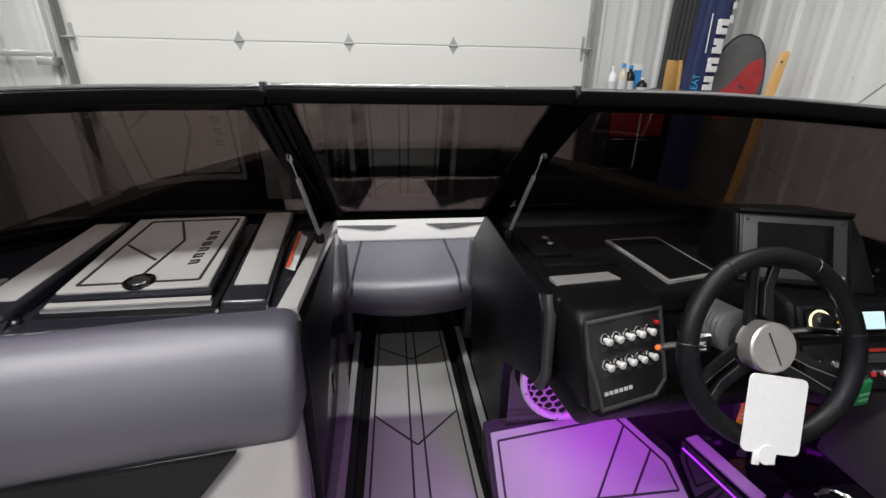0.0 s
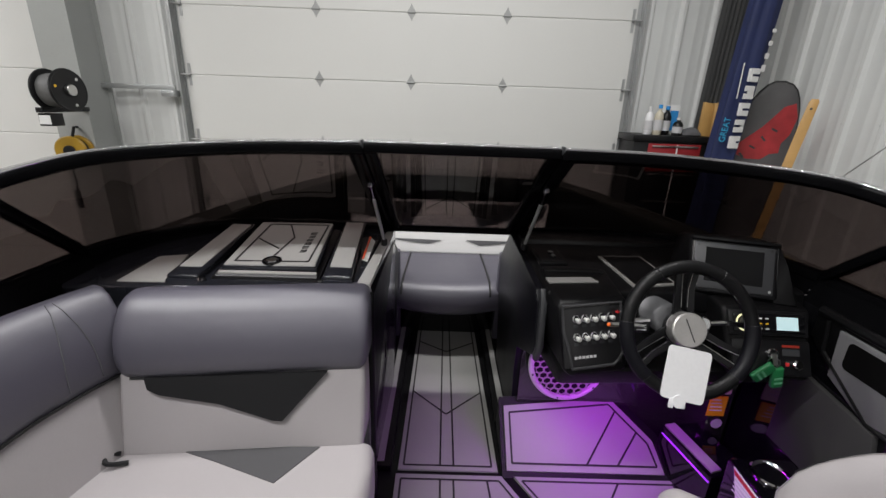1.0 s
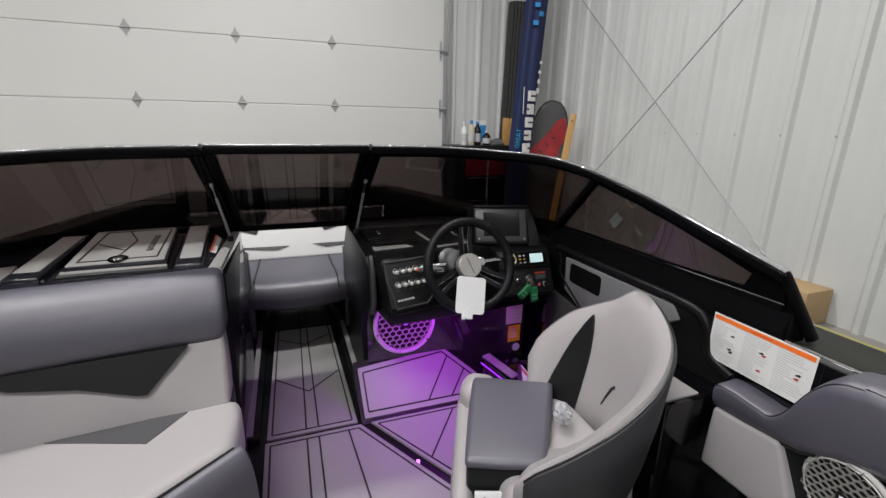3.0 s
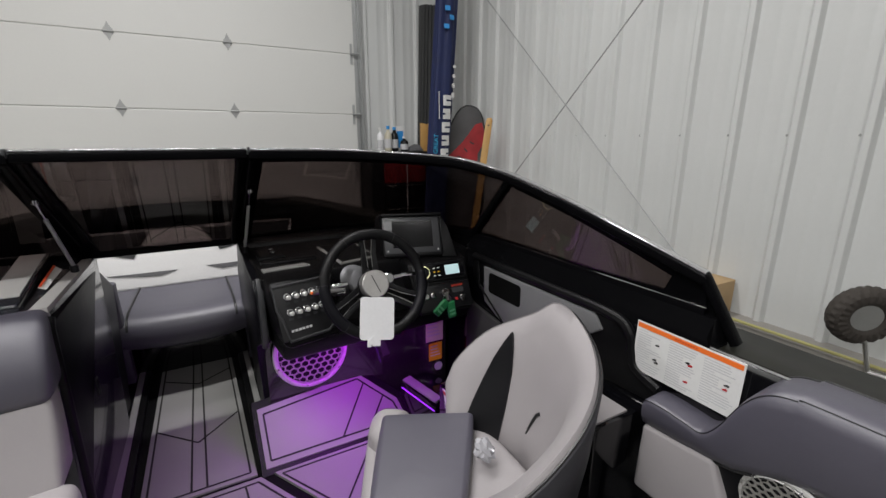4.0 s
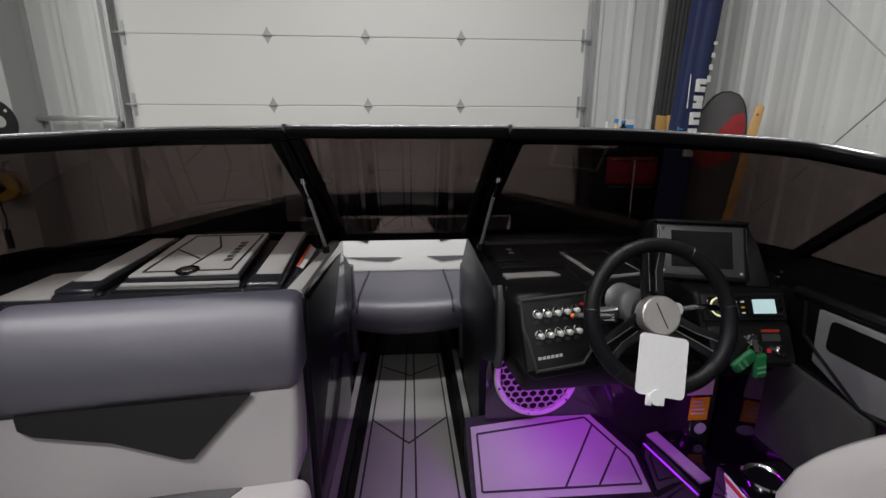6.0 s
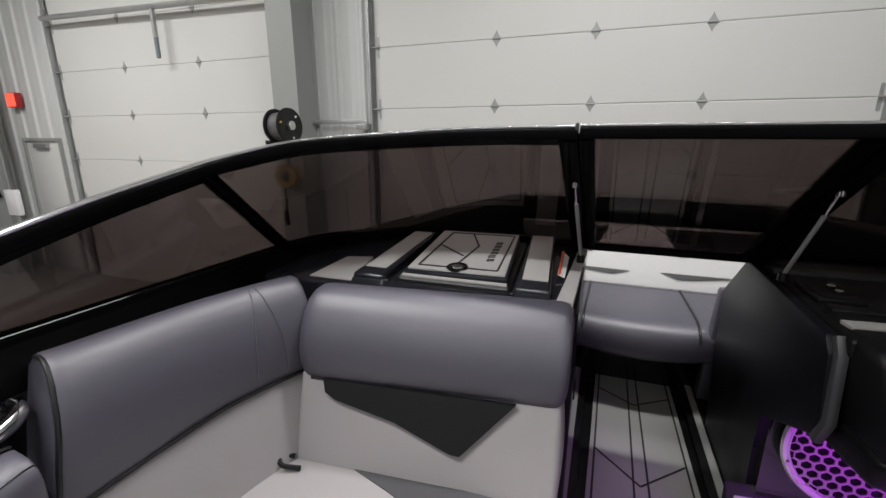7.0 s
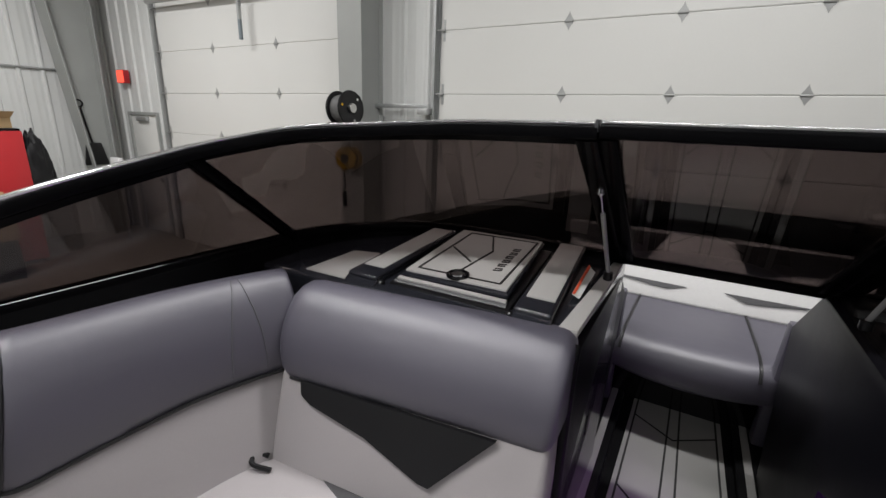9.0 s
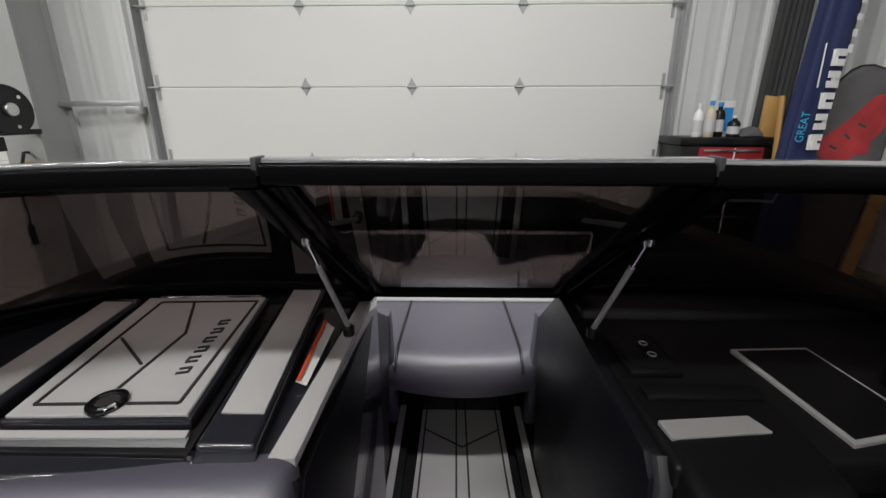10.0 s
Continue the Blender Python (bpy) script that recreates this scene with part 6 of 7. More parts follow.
part("band", moved(box(-0.122, 0.121, 0.049, 0.0605, 0.0016, 0.0022), LMX), ORANGE, lab)
for k in range(9):
    part("text_bar", moved(box(-0.026 + 0.006 * k, -0.0215 + 0.006 * k, 0.0532, 0.0568, 0.0022, 0.0026), LMX), bpy.data.materials["red_orange_print"], lab)
for col in range(3):
    for k in range(17):
        x0 = -0.118 + 0.081 * col
        y = 0.041 - 0.0061 * k
        beside = any(abs(y + 0.001 - py) < 0.010 for py in ((0.020, -0.020), (0.010, -0.034), (-0.002,))[col])
        w = 0.036 if beside else 0.072 - 0.018 * random.random() if (k + col) % 6 else 0.025
        part("text_bar", moved(box(x0, x0 + w, y, y + 0.0024, 0.0016, 0.0020), LMX), INK, lab)
for x, y, m in ((-0.066, 0.020, INKB), (-0.068, -0.018, INKB), (-0.063, -0.024, INKB), (0.010, 0.012, INKB), (0.017, 0.008, RED), (0.012, -0.034, RED), (0.096, 0.002, INKB), (0.094, -0.008, RED)):
    part("pictogram", moved(prism([V(-0.006, -0.001, 0), (-0.003, -0.003, 0), (0.005, -0.0025, 0), (0.006, 0.001, 0), (0.002, 0.003, 0), (-0.002, 0.001, 0)], (x, y, 0.0016), (x, y, 0.0024)), LMX), m, lab)

# behind the helm: box with light top and panel
aft = thing("aft_locker", "pale grey vinyl locker front behind the helm seat", "locker")
part("panel", pillow([(0.978, -0.290, 0.385), (1.04, -0.290, 0.385), (1.04, -0.052, 0.385), (0.978, -0.052, 0.385), (0.988, -0.213, 0.566), (1.05, -0.213, 0.566), (1.05, -0.052, 0.552), (0.988, -0.052, 0.552)], 0.010, 0.004, 6), LIGHT, aft)
part("speaker_board", box(1.005, 1.05, -0.9, -0.18, 0.02, 0.60, 0.006), BLACKP, aft, "black speaker board")
part("aft_panel", pillow(blk(0.985, 1.05, -0.9, -0.46, 0.02, 0.60), 0.012, 0.004, 6), LIGHT, aft)
part("step_box", box(0.86, 1.045, -0.02, 0.36, -0.004, 0.560, 0.01), GEL, aft)
part("step_pad", box(0.87, 0.985, -0.010, 0.25, 0.560, 0.567, 0.002), LIGHT, aft)
CARPET = material("dark_grey_carpet", (0.030, 0.029, 0.030), 0.9, var=0.15, scale=14, fine=0.2, fscale=500, bump=0.5, bscale=700)
shelf = thing("side_shelf", "low black shelf with a cup holder beside the helm", "shelf")
part("body", box(0.842, 1.045, 0.36, 0.70, -0.004, 0.300, 0.012, 3), GEL, shelf)
part("carpet_panel", prism([V(1.040, y, z) for y, z in ((0.80, 0.575), (0.52, 0.545), (0.46, 0.30), (0.80, 0.30))], (0.006, 0, 0), (-0.012, 0, 0), 0.004, 2), CARPET, shelf, "dark grey carpet panel")
cup = part("cup_holder", rings([[V(0.925 + q * math.cos(a * 0.2618), 0.632 + q * math.sin(a * 0.2618), h) for a in range(24)] for q, h in ((0.052, 0.299), (0.053, 0.306), (0.048, 0.309), (0.043, 0.305), (0.041, 0.301))], caps=False), CHROME, shelf, "polished cup holder")
part("well", cyl((0.925, 0.632, 0.2985), (0.925, 0.632, 0.3015), 0.043, 24), SCREEN, cup)
notice = thing("paper_notice", "white paper notice with a red stripe on the shelf", "notice")
part("paper", prism([V(0.8405, y, z) for y, z in ((0.662, 0.298), (0.50, 0.290), (0.51, 0.205), (0.62, 0.205), (0.64, 0.250))], (0, 0, 0), (-0.003, 0, 0)), PAPER, notice)
part("stripe", prism([V(0.8372, y, z) for y, z in ((0.657, 0.294), (0.503, 0.287), (0.504, 0.275), (0.651, 0.281))], (0, 0, 0), (-0.001, 0, 0)), RED, notice)
for k in range(4):
    part("text_bar", prism([V(0.8372, y, 0.268 - 0.013 * k + dz) for y, dz in ((0.645, 0), (0.545, 0), (0.545, 0.004), (0.645, 0.004))], (0, 0, 0), (-0.0008, 0, 0)), INK, notice)

# stickers and pedals in the footwell
for x, z, w, h, m, n in ((0.955, 0.392, 0.042, 0.050, material("cream_paper", (0.62, 0.60, 0.42), 0.6), "notice"), (0.960, 0.290, 0.032, 0.042, YELLOW, "notice")):
    st = thing("sticker", "small printed notice on the footwell side", "sticker", "footwell notices")
    part("paper", moved(box(-w, w, -h, h, 0, 0.0015), frame_of(V(x, 0.946, z), (1, 0.0, 0), (0, 0, 1))), m, st)
    for k in range(4):
        part("text_bar", moved(box(-w * 0.8, w * (0.3 + 0.12 * k), h * (0.6 - 0.35 * k), h * (0.7 - 0.35 * k), 0.0015, 0.002), frame_of(V(x, 0.946, z), (1, 0, 0), (0, 0, 1))), PAPER if m is YELLOW and k > 1 else INK, st)
seal = thing("round_sticker", "small round grey sticker in the footwell", "sticker")
part("disc", cyl((0.975, 0.946, 0.215), (0.975, 0.944, 0.215), 0.020, 20), INK, seal)
fr = thing("side_foot_rest", "sloping black footrest with a pale foam strip", "footrest")
part("body", hexa([(0.795, 0.985, 0.0), (0.845, 0.745, 0.0), (1.01, 0.745, 0.0), (0.96, 1.0, 0.0), (0.806, 0.992, 0.163), (0.856, 0.752, 0.161), (0.99, 0.757, 0.188), (0.95, 1.0, 0.176)], 0.008, 2), GEL, fr)
part("strip", prism([V(0.815, 0.983, 0.170), V(0.864, 0.766, 0.168), V(0.898, 0.770, 0.176), V(0.852, 0.985, 0.178)], (0, 0, -0.005), (-0.002, -0.002, 0.004), 0.001, 1), MAT, fr, "pale foam strip")
part("led_strip", tube([(0.806, 0.975, 0.140), (0.853, 0.755, 0.138)], 0.003, 6), glowing("led_glow", (0.45, 0.06, 1.0), 0.5), fr, "lit accent strip")

# ---- driver's seat, swivelled to face port ----
seat = thing("captain_chair", "pale grey bucket helm seat with black wedge, swivelled sideways", "boat seat")
SC = V(0.560, 0.115, 0)


def shell_loop(u, a, zb, zt, r0, r1):
    """One upright section of the bucket at the angle a round the seat."""
    e = V(math.cos(a), math.sin(a), 0)
    s = max(0.0, min(1.0, (-u - 0.05) / 0.5))
    prof = [(r0 - 0.13 * s, zb + 0.05 * s), (r0 + 0.02 - 0.085 * s, zb + (0.25 + 0.1 * s) * (zt - zb)), (r0 + 0.045 - 0.045 * s, zb + 0.6 * (zt - zb)), (r0 + 0.062 - 0.014 * s, zt - 0.055 + 0.01 * s), (r0 + 0.080, zt - 0.020), (r0 + 0.096, zt - 0.004), (r1 + 0.020, zt), (r1 + 0.031, zt - 0.014), (r1 + 0.020, zb + 0.6 * (zt - zb)), (r1 + 0.002, zb + 0.25 * (zt - zb)), (r1 - 0.03, zb - 0.06)]
    return [SC + e * q + V(0, 0, z) for q, z in prof]


def seat_top(u):
    """Height of the bucket's rim: u from -1 (near arm) over 0 (back) to 1 (far arm)."""
    us = (-0.98, -0.94, -0.90, -0.86, -0.68, -0.45, -0.2, 0.0, 0.14, 0.25, 0.32, 0.40, 0.45, 0.50, 0.65, 0.78, 0.87, 0.95, 1.0, 1.03)
    zs = (0.53, 0.568, 0.588, 0.604, 0.662, 0.722, 0.766, 0.796, 0.816, 0.832, 0.837, 0.831, 0.806, 0.785, 0.742, 0.704, 0.660, 0.616, 0.578, 0.54)
    return sum(float(np.interp(u + d, us, zs)) for d in (-0.03, -0.01, 0.01, 0.03)) / 4


inner = []
N = 44
for k in range(N + 1):
    u = -0.98 + 2.01 * k / N
    a = radians(-36 + 97 * u)
    lp = shell_loop(u, a, 0.40, seat_top(u), 0.190, 0.265)
    if k in (0, N):
        c = sum(lp, Vector()) / len(lp)
        lp = [q.lerp(c, 0.25) for q in lp]
    inner.append(lp)
shell = rings(inner)
part("bucket", shell, LIGHT, seat, "pale grey bucket shell", sharp=60)
oloops = []
for k, lp in enumerate(inner):
    c = V(SC.x, SC.y, 0)
    sub = [lp[6].lerp(lp[7], 0.75)] + lp[7:]
    rev = [q + (V(q.x, q.y, 0) - c).normalized() * 0.0035 for q in sub]
    back = [q + (V(q.x, q.y, 0) - c).normalized() * -0.012 for q in sub[::-1]]
    oloops.append(rev + back)
part("outer_panel", rings(oloops[1:-1]), CHARCOAL, seat, "charcoal vinyl outer panel", sharp=60)
part("piping", tube([lp[6].lerp(lp[7], 0.7) + (V(lp[7].x, lp[7].y, 0) - V(SC.x, SC.y, 0)).normalized() * 0.001 for lp in inner[1:-1]], 0.003, 6), PIPING, seat)


def bucket_face(u, t, off=0.0):
    """A point on the bucket's inner face: u round it, t up it."""
    a = radians(-36 + 97 * u)
    zb, zt = 0.40, seat_top(u)
    lv = [(0.0, 0.190), (0.25, 0.210), (0.6, 0.235), (0.88, 0.250), (1.0, 0.262)]
    r = np.interp(t, [p for p, _ in lv], [q for _, q in lv]) - off
    return SC + V(math.cos(a), math.sin(a), 0) * float(r) + V(0, 0, zb + t * (zt - zb))


bm = bmesh.new()
W0 = [(0.95, 0.60, 0.0), (0.905, 0.585, 0.2), (0.84, 0.57, 0.42), (0.775, 0.565, 0.60), (0.71, 0.575, 0.76), (0.645, 0.59, 0.87), (0.610, 0.602, 0.915)]
gr = [[bm.verts.new(bucket_face(ua + (ub - ua) * k / 4, t, 0.004)) for k in range(5)] for ua, ub, t in W0]
gb = [[bm.verts.new(bucket_face(ua + (ub - ua) * k / 4, t, -0.004)) for k in range(5)] for ua, ub, t in W0]
for g, flip in ((gr, 1), (gb, -1)):
    for a, b in zip(g, g[1:]):
        for k in range(4):
            bm.faces.new((a[k], a[k + 1], b[k + 1], b[k])[::flip])
for a, b, c, d in zip(gr, gr[1:], gb, gb[1:]):
    bm.faces.new((a[0], b[0], d[0], c[0]))
    bm.faces.new((a[4], b[4], d[4], c[4]))
part("wedge_inlay", bm, WEDGE, seat, "black vinyl wedge", sharp=60)
part("slit", tube(smooth_path([bucket_face(0.26, 0.40, 0.0), bucket_face(0.29, 0.37, 0.001), bucket_face(0.33, 0.29, -0.001), bucket_face(0.36, 0.22, -0.004)], 3), 0.0045, 6), INKB, seat)
part("bolster", pillow([(0.326, 0.044, 0.461), (0.502, -0.026, 0.461), (0.712, 0.262, 0.461), (0.490, 0.372, 0.461), (0.326, 0.044, 0.490), (0.502, -0.026, 0.490), (0.712, 0.262, 0.490), (0.490, 0.372, 0.490)], 0.013, 0.004, 8), GREY, seat, "slate grey flip-up bolster")
part("bolster_base", pillow([(0.334, 0.046, 0.30), (0.500, -0.020, 0.30), (0.700, 0.255, 0.30), (0.492, 0.362, 0.30), (0.330, 0.045, 0.468), (0.500, -0.022, 0.468), (0.706, 0.257, 0.468), (0.491, 0.366, 0.468)], 0.012, 0.0, 4), WEDGE, seat, "black bolster underside")
part("seat_pan", pillow([(0.36, -0.12, 0.24), (0.74, -0.10, 0.24), (0.78, 0.30, 0.24), (0.42, 0.36, 0.24), (0.40, -0.08, 0.452), (0.74, -0.08, 0.452), (0.76, 0.28, 0.44), (0.46, 0.30, 0.44)], 0.04, 0.0, 6), LIGHT, seat, "pale grey seat pan")
part("front_roll", pillow([(0.44, 0.36, 0.26), (0.50, 0.30, 0.26), (0.60, 0.40, 0.26), (0.50, 0.46, 0.26), (0.44, 0.36, 0.46), (0.50, 0.30, 0.46), (0.60, 0.40, 0.46), (0.50, 0.46, 0.46)], 0.035, 0.01, 5), LIGHT, seat, "pale grey seat roll")
part("front_skirt", pillow([(0.255, -0.05, 0.10), (0.30, -0.07, 0.10), (0.50, 0.38, 0.10), (0.46, 0.42, 0.10), (0.255, -0.05, 0.40), (0.30, -0.07, 0.40), (0.50, 0.38, 0.40), (0.46, 0.42, 0.40)], 0.02, 0.01, 5), LIGHT, seat, "pale grey vinyl skirt")
part("pedestal", cyl((0.565, 0.11, -0.004), (0.565, 0.11, 0.26), 0.055, 24), BLACKP, seat)
part("pedestal_base", cyl((0.565, 0.11, 0.0), (0.565, 0.11, 0.02), 0.12, 28, bevel=0.006), BLACKP, seat)
part("hinge_plate", moved(prism([V(-0.05, -0.012, 0), (0.03, -0.016, 0), (0.05, 0.0, 0), (0.03, 0.016, 0), (-0.05, 0.012, 0)], (0, 0, -0.006), (0, 0, 0.004), 0.002, 1), frame_of(V(0.392, 0.005, 0.395), (0.92, -0.38, 0), (0.10, 0.30, 0.95))), PLASTICW, seat, "white hinge plate")
for q in (-0.03, 0.02):
    part("screw", cyl(V(0.392, 0.000, 0.395) + V(0.92, -0.38, 0) * q, V(0.392, -0.006, 0.395) + V(0.92, -0.38, 0) * q, 0.004, 8), INKB, seat)
bag = thing("plastic_wrap", "crumpled clear plastic wrap beside the bolster", "plastic wrap")
wr = bmesh.new()
bmesh.ops.create_icosphere(wr, subdivisions=3, radius=1.0)
for v in wr.verts:
    n = noise.noise(v.co * 2.6) * 0.5 + noise.noise(v.co * 6) * 0.3
    v.co = V(0.650, 0.118, 0.494) + V(v.co.x * 0.020, v.co.y * 0.026, v.co.z * 0.026) * (1 + n)
part("film", wr, FILM, bag, sharp=40)
# ---- things along the west wall ----
shelf = thing("storage_shelf", "tan steel storage rack with boxes and tools", "shelf")
SX0, SX1, SY0, SY1 = -7.95, -7.40, -0.99, 0.33
for x in (SX0, SX1 - 0.05):
    for y in (SY0, SY1 - 0.08):
        part("post", box(x, x + 0.05, y, y + 0.08, FLOOR, 1.55, 0.004), TAN, shelf)
for z in (-0.85, -0.42, -0.05, 0.37, 0.92, 1.34):
    part("shelf_board", box(SX0, SX1, SY0, SY1, z - 0.05, z, 0.004), TAN if z > 0.2 else GALV, shelf)
random.seed(4)
for z, mats in ((-0.85, 0), (-0.42, 0), (-0.05, 0)):
    for k in range(6):
        y = SY1 - 0.12 - 0.19 * k
        bt = thing("battery", "black boat battery with green straps on the rack", "battery", "stored batteries")
        body = part("case", box(-7.62, -7.42, y - 0.165, y, z, z + 0.24, 0.008), BLACKP if (k + int(z * 10)) % 7 else GREYBOX, bt)
        part("strap", box(-7.415, -7.40, y - 0.14, y - 0.04 + 0.03 * (k % 2), z + 0.195, z + 0.225, 0.003), material("green_strap", (0.02, 0.30, 0.06), 0.5) if k == 0 and z < -0.8 else bpy.data.materials["green_strap"], bt)
        part("sticker", box(-7.419, -7.415, y - 0.09, y - 0.06, z + 0.05, z + 0.07), PAPER, bt)
for y0, y1, h, m, n in ((0.13, 0.21, 0.30, BLUE, "blue spray can"), (0.03, 0.09, 0.24, BLUE, "blue tube"), (-0.19, -0.03, 0.10, RED, "red carton"), (-0.44, -0.25, 0.14, ORANGE, "orange carton"), (-0.79, -0.51, 0.18, RED, "red carton"), (-0.01, 0.02, 0.2, PAPER, "white tube")):
    c = thing("shelf_item", f"{n} standing on the rack", "supplies", "rack supplies")
    part("body", cyl((-7.5, (y0 + y1) / 2, 0.37), (-7.5, (y0 + y1) / 2, 0.37 + h), (y1 - y0) / 2, 14, bevel=0.005) if "c" in n[-3:] else box(-7.6, -7.44, y0, y1, 0.37, 0.37 + h, 0.004), m, c)
solo("banner", prism([V(-7.46, -0.79, 1.55), V(-7.46, 0.16, 1.52), V(-7.46, 0.17, 0.93), V(-7.46, -0.14, 1.16), V(-7.46, -0.79, 1.30)], (0, 0, 0), (0.01, 0, 0)), RED, "red cloth banner hung on the rack", "banner")
solo("shelf_sign", box(-7.90, -7.885, -0.6, 0.24, 0.45, 0.84, 0.003), INKB, "dark printed sign at the back of the rack", "sign")
solo("wood_box", box(-7.7, -7.42, -0.5, 0.26, 1.345, 1.44, 0.005), WOOD, "pale wooden tray on top of the rack", "tray")

fridge = thing("refrigerator", "black top-freezer refrigerator with magnets", "refrigerator")
part("cabinet", box(-8.45, -7.80, 0.28, 1.06, FLOOR + 0.02, 0.66, 0.01), BLACKP, fridge)
part("freezer_door", box(-7.80, -7.74, 0.285, 1.055, 0.16, 0.655, 0.015, 3), GEL, fridge)
part("door", box(-7.80, -7.74, 0.285, 1.055, FLOOR + 0.06, 0.15, 0.015, 3), GEL, fridge)
part("handle", box(-7.735, -7.71, 0.42, 0.45, -0.35, 0.08, 0.008), PLASTICW, fridge)
part("handle", box(-7.735, -7.71, 0.33, 0.36, 0.20, 0.50, 0.008), BLACKP, fridge)
part("magnet", torus((-7.736, 0.74, 0.47), (1, 0, 0), 0.092, 0.016, 24, 6), BLUE, fridge)
for k in range(9):
    part("magnet", moved(box(-0.003, 0.003, -0.045, 0.045, -0.018, 0.018), Matrix.Translation((-7.736 + 0.001 * k, 0.74 + 0.05 * math.sin(2.4 * k), 0.47 + 0.045 * math.cos(1.7 * k))) @ Matrix.Rotation(0.7 * k, 4, "X")), (RED, PAPER, ORANGE)[k % 3], fridge)
for y, z, a, m in ((0.47, 0.47, 0.4, INK), (0.52, 0.33, 0.0, BLUE), (0.57, 0.29, 0.1, PAPER), (0.50, 0.355, 0.0, PAPER)):
    part("magnet", moved(box(-0.003, 0.003, -0.06, 0.06, -0.035, 0.035), Matrix.Translation((-7.736 + 0.001 * y, y, z)) @ Matrix.Rotation(a, 4, "X")), m, fridge)
part("badge", box(-7.738, -7.734, 0.93, 1.00, 0.60, 0.62), INK, fridge)
fridge.location.y = 0.12
bx = thing("stacked_boxes", "two brown cardboard boxes stacked on the refrigerator", "boxes")
part("box", box(-8.35, -7.85, 0.28, 0.92, 0.66, 0.88, 0.004), CARD, bx)
part("box", box(-8.30, -7.86, 0.30, 0.80, 0.885, 1.30, 0.004), CARD, bx)
part("print", box(-7.849, -7.846, 0.50, 0.70, 0.70, 0.82), RED, bx)
bx.location.y = 0.12

pl = thing("plywood_board", "plywood mounting board on the wall", "board")
part("sheet", box(-9.33, -9.30, 1.00, 2.45, -0.2, 1.44, 0.003), PLY, pl)
ep = thing("electrical_panel", "grey electrical panel with a warning sticker", "electrical panel")
part("case", box(-8.50, -8.30, 1.12, 1.70, 0.03, 0.97, 0.006), GREYBOX, ep)
part("cover", box(-8.305, -8.295, 1.14, 1.68, 0.05, 0.95, 0.003), GREYBOX, ep)
part("sticker", box(-8.295, -8.292, 1.32, 1.48, 0.76, 0.86), PAPER, ep)
part("sticker_band", box(-8.2925, -8.290, 1.32, 1.48, 0.835, 0.86), ORANGE, ep)
part("wall_mount", box(-9.30, -8.50, 1.30, 1.50, 0.30, 0.60), COLUMN, ep)
solo("conduit", tube([(-8.9, 1.35, 0.9), (-8.9, 1.30, CEIL)], 0.035, 10), GALV, "thick steel conduit above the electrical panel", "conduit", "wall conduits")
solo("conduit", tube([(-8.9, 1.18, 0.9), (-8.9, 1.16, CEIL)], 0.018, 8), GALV, "thin steel conduit above the electrical panel", "conduit", "wall conduits")
solo("conduit", tube([(-9.365, -3.0, 1.72), (-9.365, 4.0, 1.76)], 0.016, 8), GALV, "thin steel conduit along the wall", "conduit", "wall conduits")
solo("conduit", tube([(-9.365, -3.0, 1.86), (-9.365, 0.9, 1.88), (-9.365, 1.05, 1.76)], 0.016, 8), GALV, "thin steel conduit along the wall", "conduit", "wall conduits")
for z, y0, y1 in ((1.82, 0.95, 1.75), (3.1, 0.7, 1.5)):
    solo("strut_channel", box(-8.98, -8.93, y0, y1, z, z + 0.05, 0.004), COLUMN, "short grey strut channel holding conduits", "strut channel", "strut channels")
cabn = thing("red_cabinet", "red and black tool cabinet with one door open", "cabinet")
part("body", join(box(-8.60, -8.57, 1.72, 2.48, FLOOR, 0.88), box(-8.60, -8.02, 1.72, 1.76, FLOOR, 0.88), box(-8.60, -8.02, 2.44, 2.48, FLOOR, 0.88), box(-8.60, -8.02, 1.72, 2.48, 0.84, 0.88)), BLACKP, cabn)
for z in (-0.6, -0.1, 0.15, 0.45):
    part("shelf", box(-8.58, -8.06, 1.76, 2.44, z, z + 0.02), BLACKP, cabn)
part("door", box(-8.03, -8.00, 2.10, 2.49, FLOOR + 0.05, 0.85, 0.006), RED, cabn, "red steel door")
part("door", hexa([(-8.03, 1.73, -0.9), (-8.02, 1.76, -0.9), (-7.80, 1.66, -0.9), (-7.81, 1.63, -0.9), (-8.03, 1.73, 0.85), (-8.02, 1.76, 0.85), (-7.80, 1.66, 0.85), (-7.81, 1.63, 0.85)]), RED, cabn, "red steel door standing open")
cabn.location.y = -0.09
for y, z, h, m in ((1.84, 0.47, 0.26, RED), (1.92, 0.47, 0.18, RED), (2.02, 0.47, 0.2, BLUE), (1.85, 0.17, 0.12, PAPER), (1.98, -0.08, 0.15, YELLOW)):
    it = thing("cabinet_item", "bottle or tin on a shelf of the cabinet", "supplies", "cabinet supplies")
    part("body", cyl((-8.15, y - 0.09, z), (-8.15, y - 0.09, z + h), 0.045, 12, bevel=0.006), m, it)
ob = thing("open_carton", "open cardboard carton on top of the cabinet", "carton")
part("carton", box(-8.50, -8.05, 1.80, 2.42, 0.885, 1.02, 0.003), CARD, ob)
part("flap", hexa([(-8.06, 1.80, 1.01), (-8.04, 1.80, 1.02), (-8.04, 2.42, 1.02), (-8.06, 2.42, 1.01), (-7.95, 1.78, 1.10), (-7.93, 1.78, 1.10), (-7.93, 2.44, 1.10), (-7.95, 2.44, 1.10)]), CARD, ob)
ob.location.y = -0.09
film = bmesh.new()
bmesh.ops.create_icosphere(film, subdivisions=3, radius=1.0)
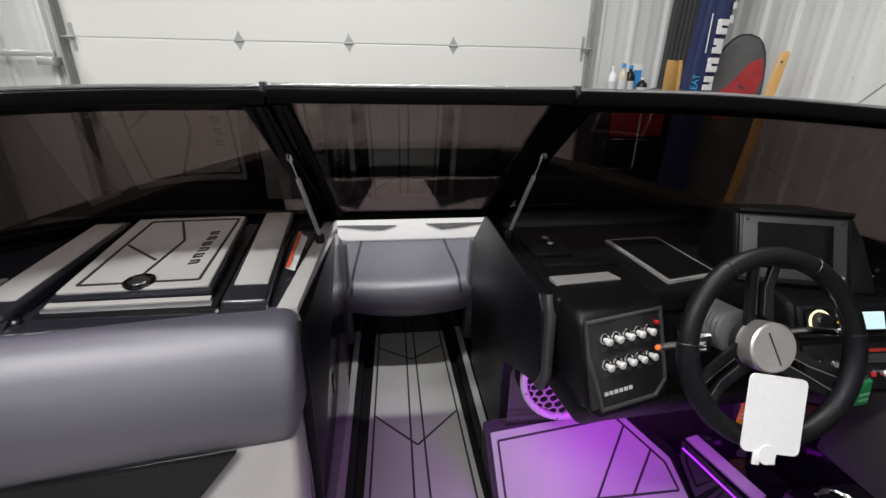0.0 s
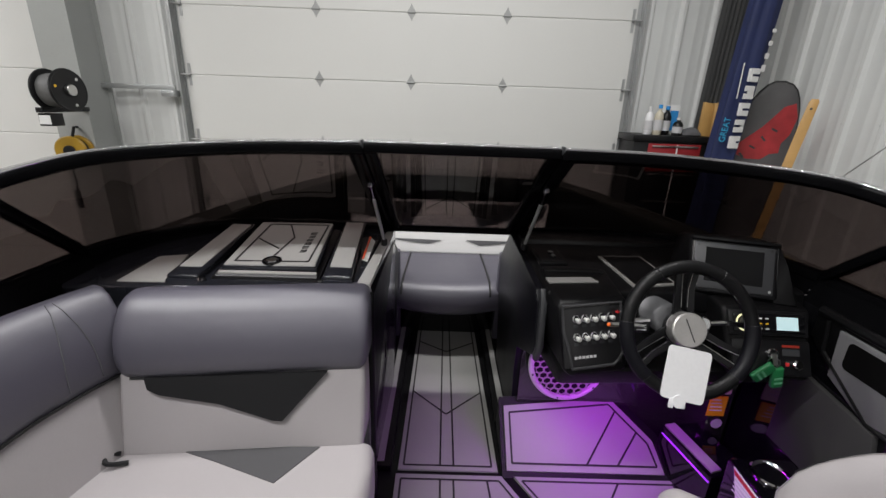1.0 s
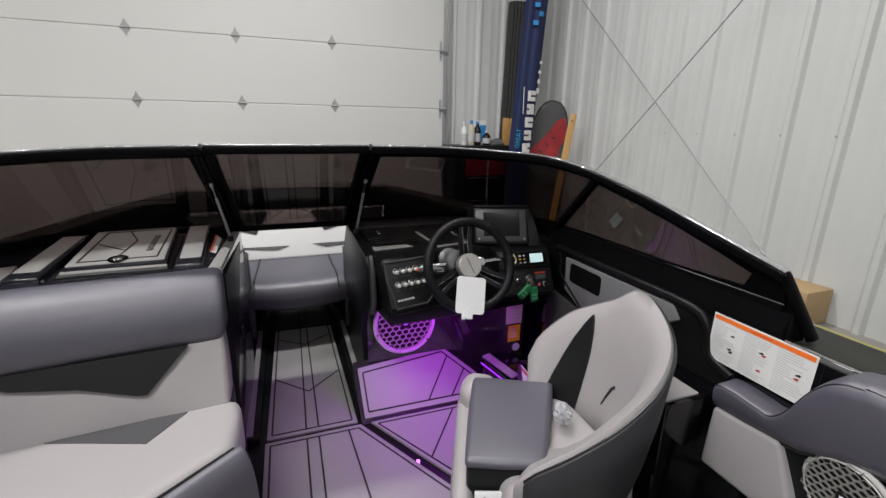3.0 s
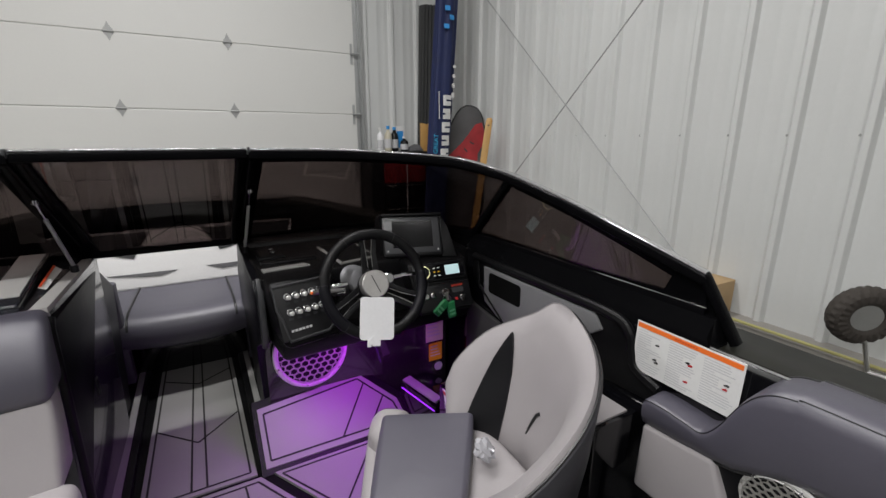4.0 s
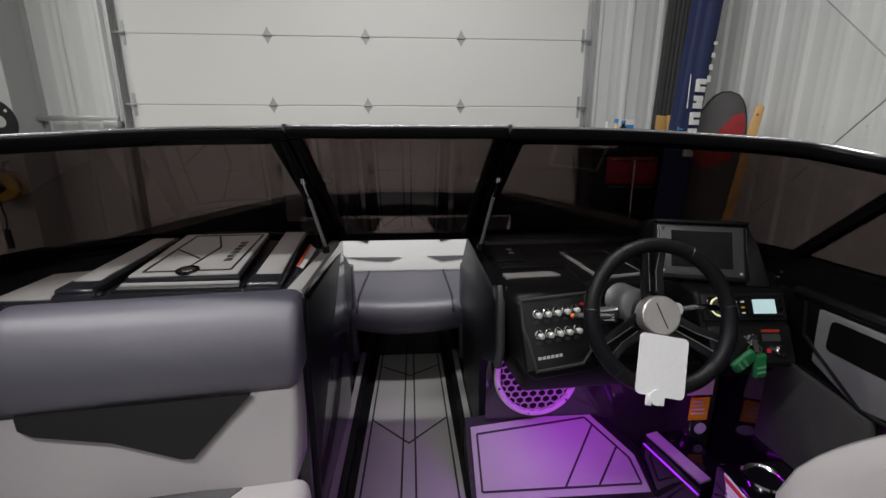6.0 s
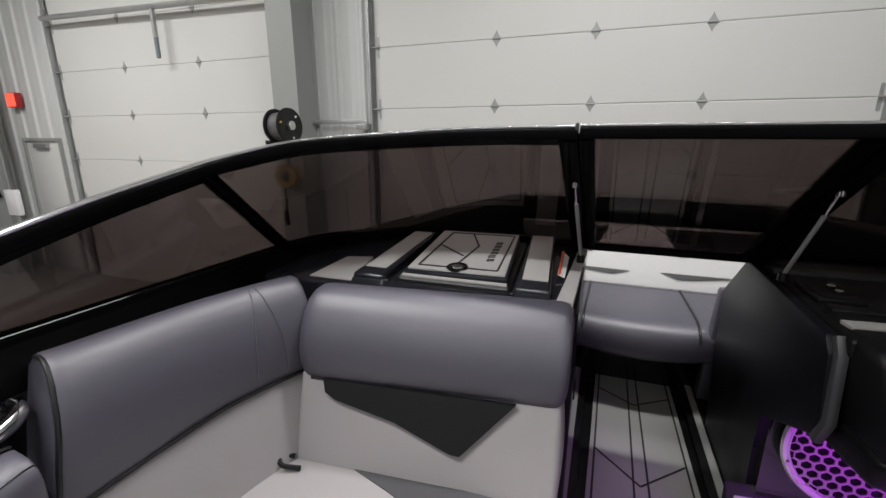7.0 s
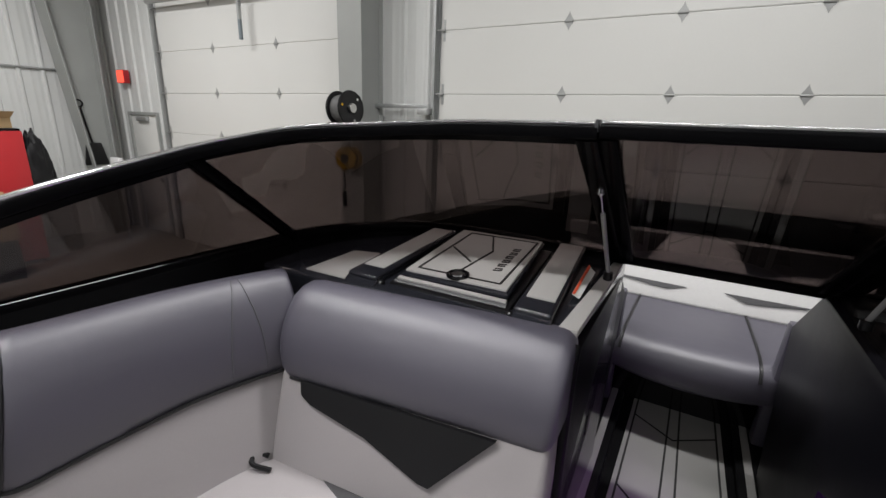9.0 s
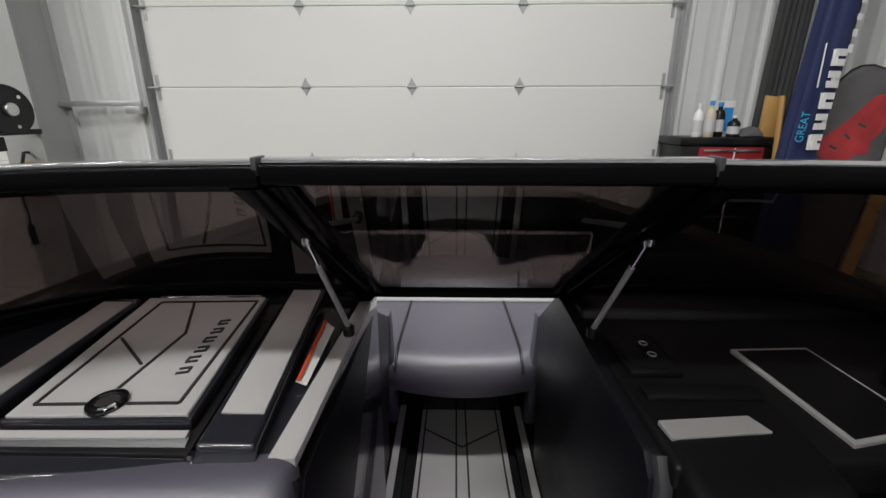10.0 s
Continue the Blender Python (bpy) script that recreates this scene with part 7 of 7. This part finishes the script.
for v in film.verts:
    v.co = V(-8.2, 1.66, 1.07) + V(v.co.x * 0.2, v.co.y * 0.45, v.co.z * 0.10) * (1 + 0.5 * noise.noise(v.co * 3))
solo("plastic_sheeting", film, FILM, "crumpled white plastic sheeting on the cabinet", "plastic sheeting", sharp=10)
film = bmesh.new()
bmesh.ops.create_icosphere(film, subdivisions=3, radius=1.0)
for v in film.verts:
    v.co = V(-8.1, 0.46, 1.36) + V(v.co.x * 0.25, v.co.y * 0.55, v.co.z * 0.16) * (1 + 0.5 * noise.noise(v.co * 3))
solo("plastic_sheeting", film, FILM, "crumpled white plastic sheeting on the boxes", "plastic sheeting", sharp=10)
low = thing("floor_carton", "open brown carton standing before the cabinet", "carton")
part("carton", box(-7.75, -7.35, 1.62, 2.05, -0.45, 0.0, 0.003), CARD, low)
part("flap", box(-7.78, -7.76, 1.55, 2.10, -0.02, 0.10), CARD, low)
low.location.y = -0.09
part("stand", box(-7.73, -7.37, 1.64, 2.03, FLOOR, -0.45), BLACKP, low)
can = thing("metal_drum", "dark metal drum with a wire rim", "drum")
part("drum", cyl((-7.75, 1.30, FLOOR), (-7.75, 1.30, -0.15), 0.22, 24, bevel=0.01), BLACKP, can)
part("rim", torus((-7.75, 1.30, -0.14), (0, 0, 1), 0.22, 0.012, 28, 6), STEEL, can)
part("lid", cyl((-7.75, 1.30, -0.15), (-7.75, 1.30, -0.11), 0.2, 24, bevel=0.01), GREYBOX, can)
rb = thing("red_carton", "red carton with open flaps on the floor", "carton")
for x0, x1, y0, y1 in ((-7.15, -7.14, -0.38, 0.12), (-6.76, -6.75, -0.38, 0.12), (-7.14, -6.76, -0.38, -0.37), (-7.14, -6.76, 0.11, 0.12)):
    part("side", box(x0, x1, y0, y1, FLOOR + 0.004, -0.75, 0.002), RED, rb)
part("bottom", box(-7.14, -6.76, -0.37, 0.11, FLOOR, FLOOR + 0.012), CARD, rb)
part("flap", hexa([(-6.76, -0.38, -0.755), (-6.74, -0.38, -0.745), (-6.74, 0.12, -0.745), (-6.76, 0.12, -0.755), (-6.98, -0.36, -0.66), (-6.96, -0.36, -0.65), (-6.96, 0.14, -0.65), (-6.98, 0.14, -0.66)]), CARD, rb)
coat = bmesh.new()
bmesh.ops.create_icosphere(coat, subdivisions=4, radius=1.0)
for v in coat.verts:
    v.co = V(-8.1, 2.50, 0.28) + V(v.co.x * 0.12, v.co.y * (0.13 + 0.06 * (1 - v.co.z)), v.co.z * 0.55) * (1 + 0.3 * noise.noise(v.co * 4))
solo("hanging_coat", coat, WEDGE, "black coat hanging on the cabinet side", "coat", sharp=60)
sh = thing("snow_shovel", "black shovel hanging by the column", "shovel")
part("shaft", tube([(-9.0, 3.50, 1.20), (-8.98, 3.58, 0.60)], 0.016, 8), BLACKP, sh)
part("grip", torus((-9.0, 3.49, 1.25), (1, 0, 0), 0.055, 0.014, 20, 6), BLACKP, sh)
part("blade", hexa([(-9.0, 3.42, 0.25), (-8.97, 3.42, 0.25), (-8.97, 3.78, 0.25), (-9.0, 3.78, 0.25), (-9.0, 3.48, 0.62), (-8.96, 3.48, 0.62), (-8.96, 3.70, 0.62), (-9.0, 3.70, 0.62)], 0.01), BLACKP, sh)
ex = thing("alarm_sign", "lit red sign box high on the wall", "sign")
part("case", box(-8.91, -8.69, 4.08, 4.17, 1.61, 1.82, 0.006), RED, ex)
part("lens", box(-8.90, -8.70, 4.072, 4.08, 1.62, 1.81), SIGN, ex)
wb = thing("wall_box", "white electrical box on a stand by the door", "electrical box")
part("box", box(-8.42, -8.16, 3.55, 3.62, 0.05, 0.42, 0.005), PLASTICW, wb)
part("stand", box(-8.32, -8.27, 3.57, 3.61, FLOOR, 0.05), GALV, wb)
op = thing("door_opener", "steel overhead rail with a hanging pull handle", "door opener")
part("rail", tube([(-7.55, 4.0, 2.72), (-3.8, 4.0, 2.64)], 0.035, 8), GALV, op)
part("hanger", box(-5.48, -5.44, 3.98, 4.02, 2.33, 2.66), GALV, op)
part("handle", cyl((-5.46, 4.0, 2.10), (-5.46, 4.0, 2.34), 0.026, 10, bevel=0.006), GREYBOX, op)
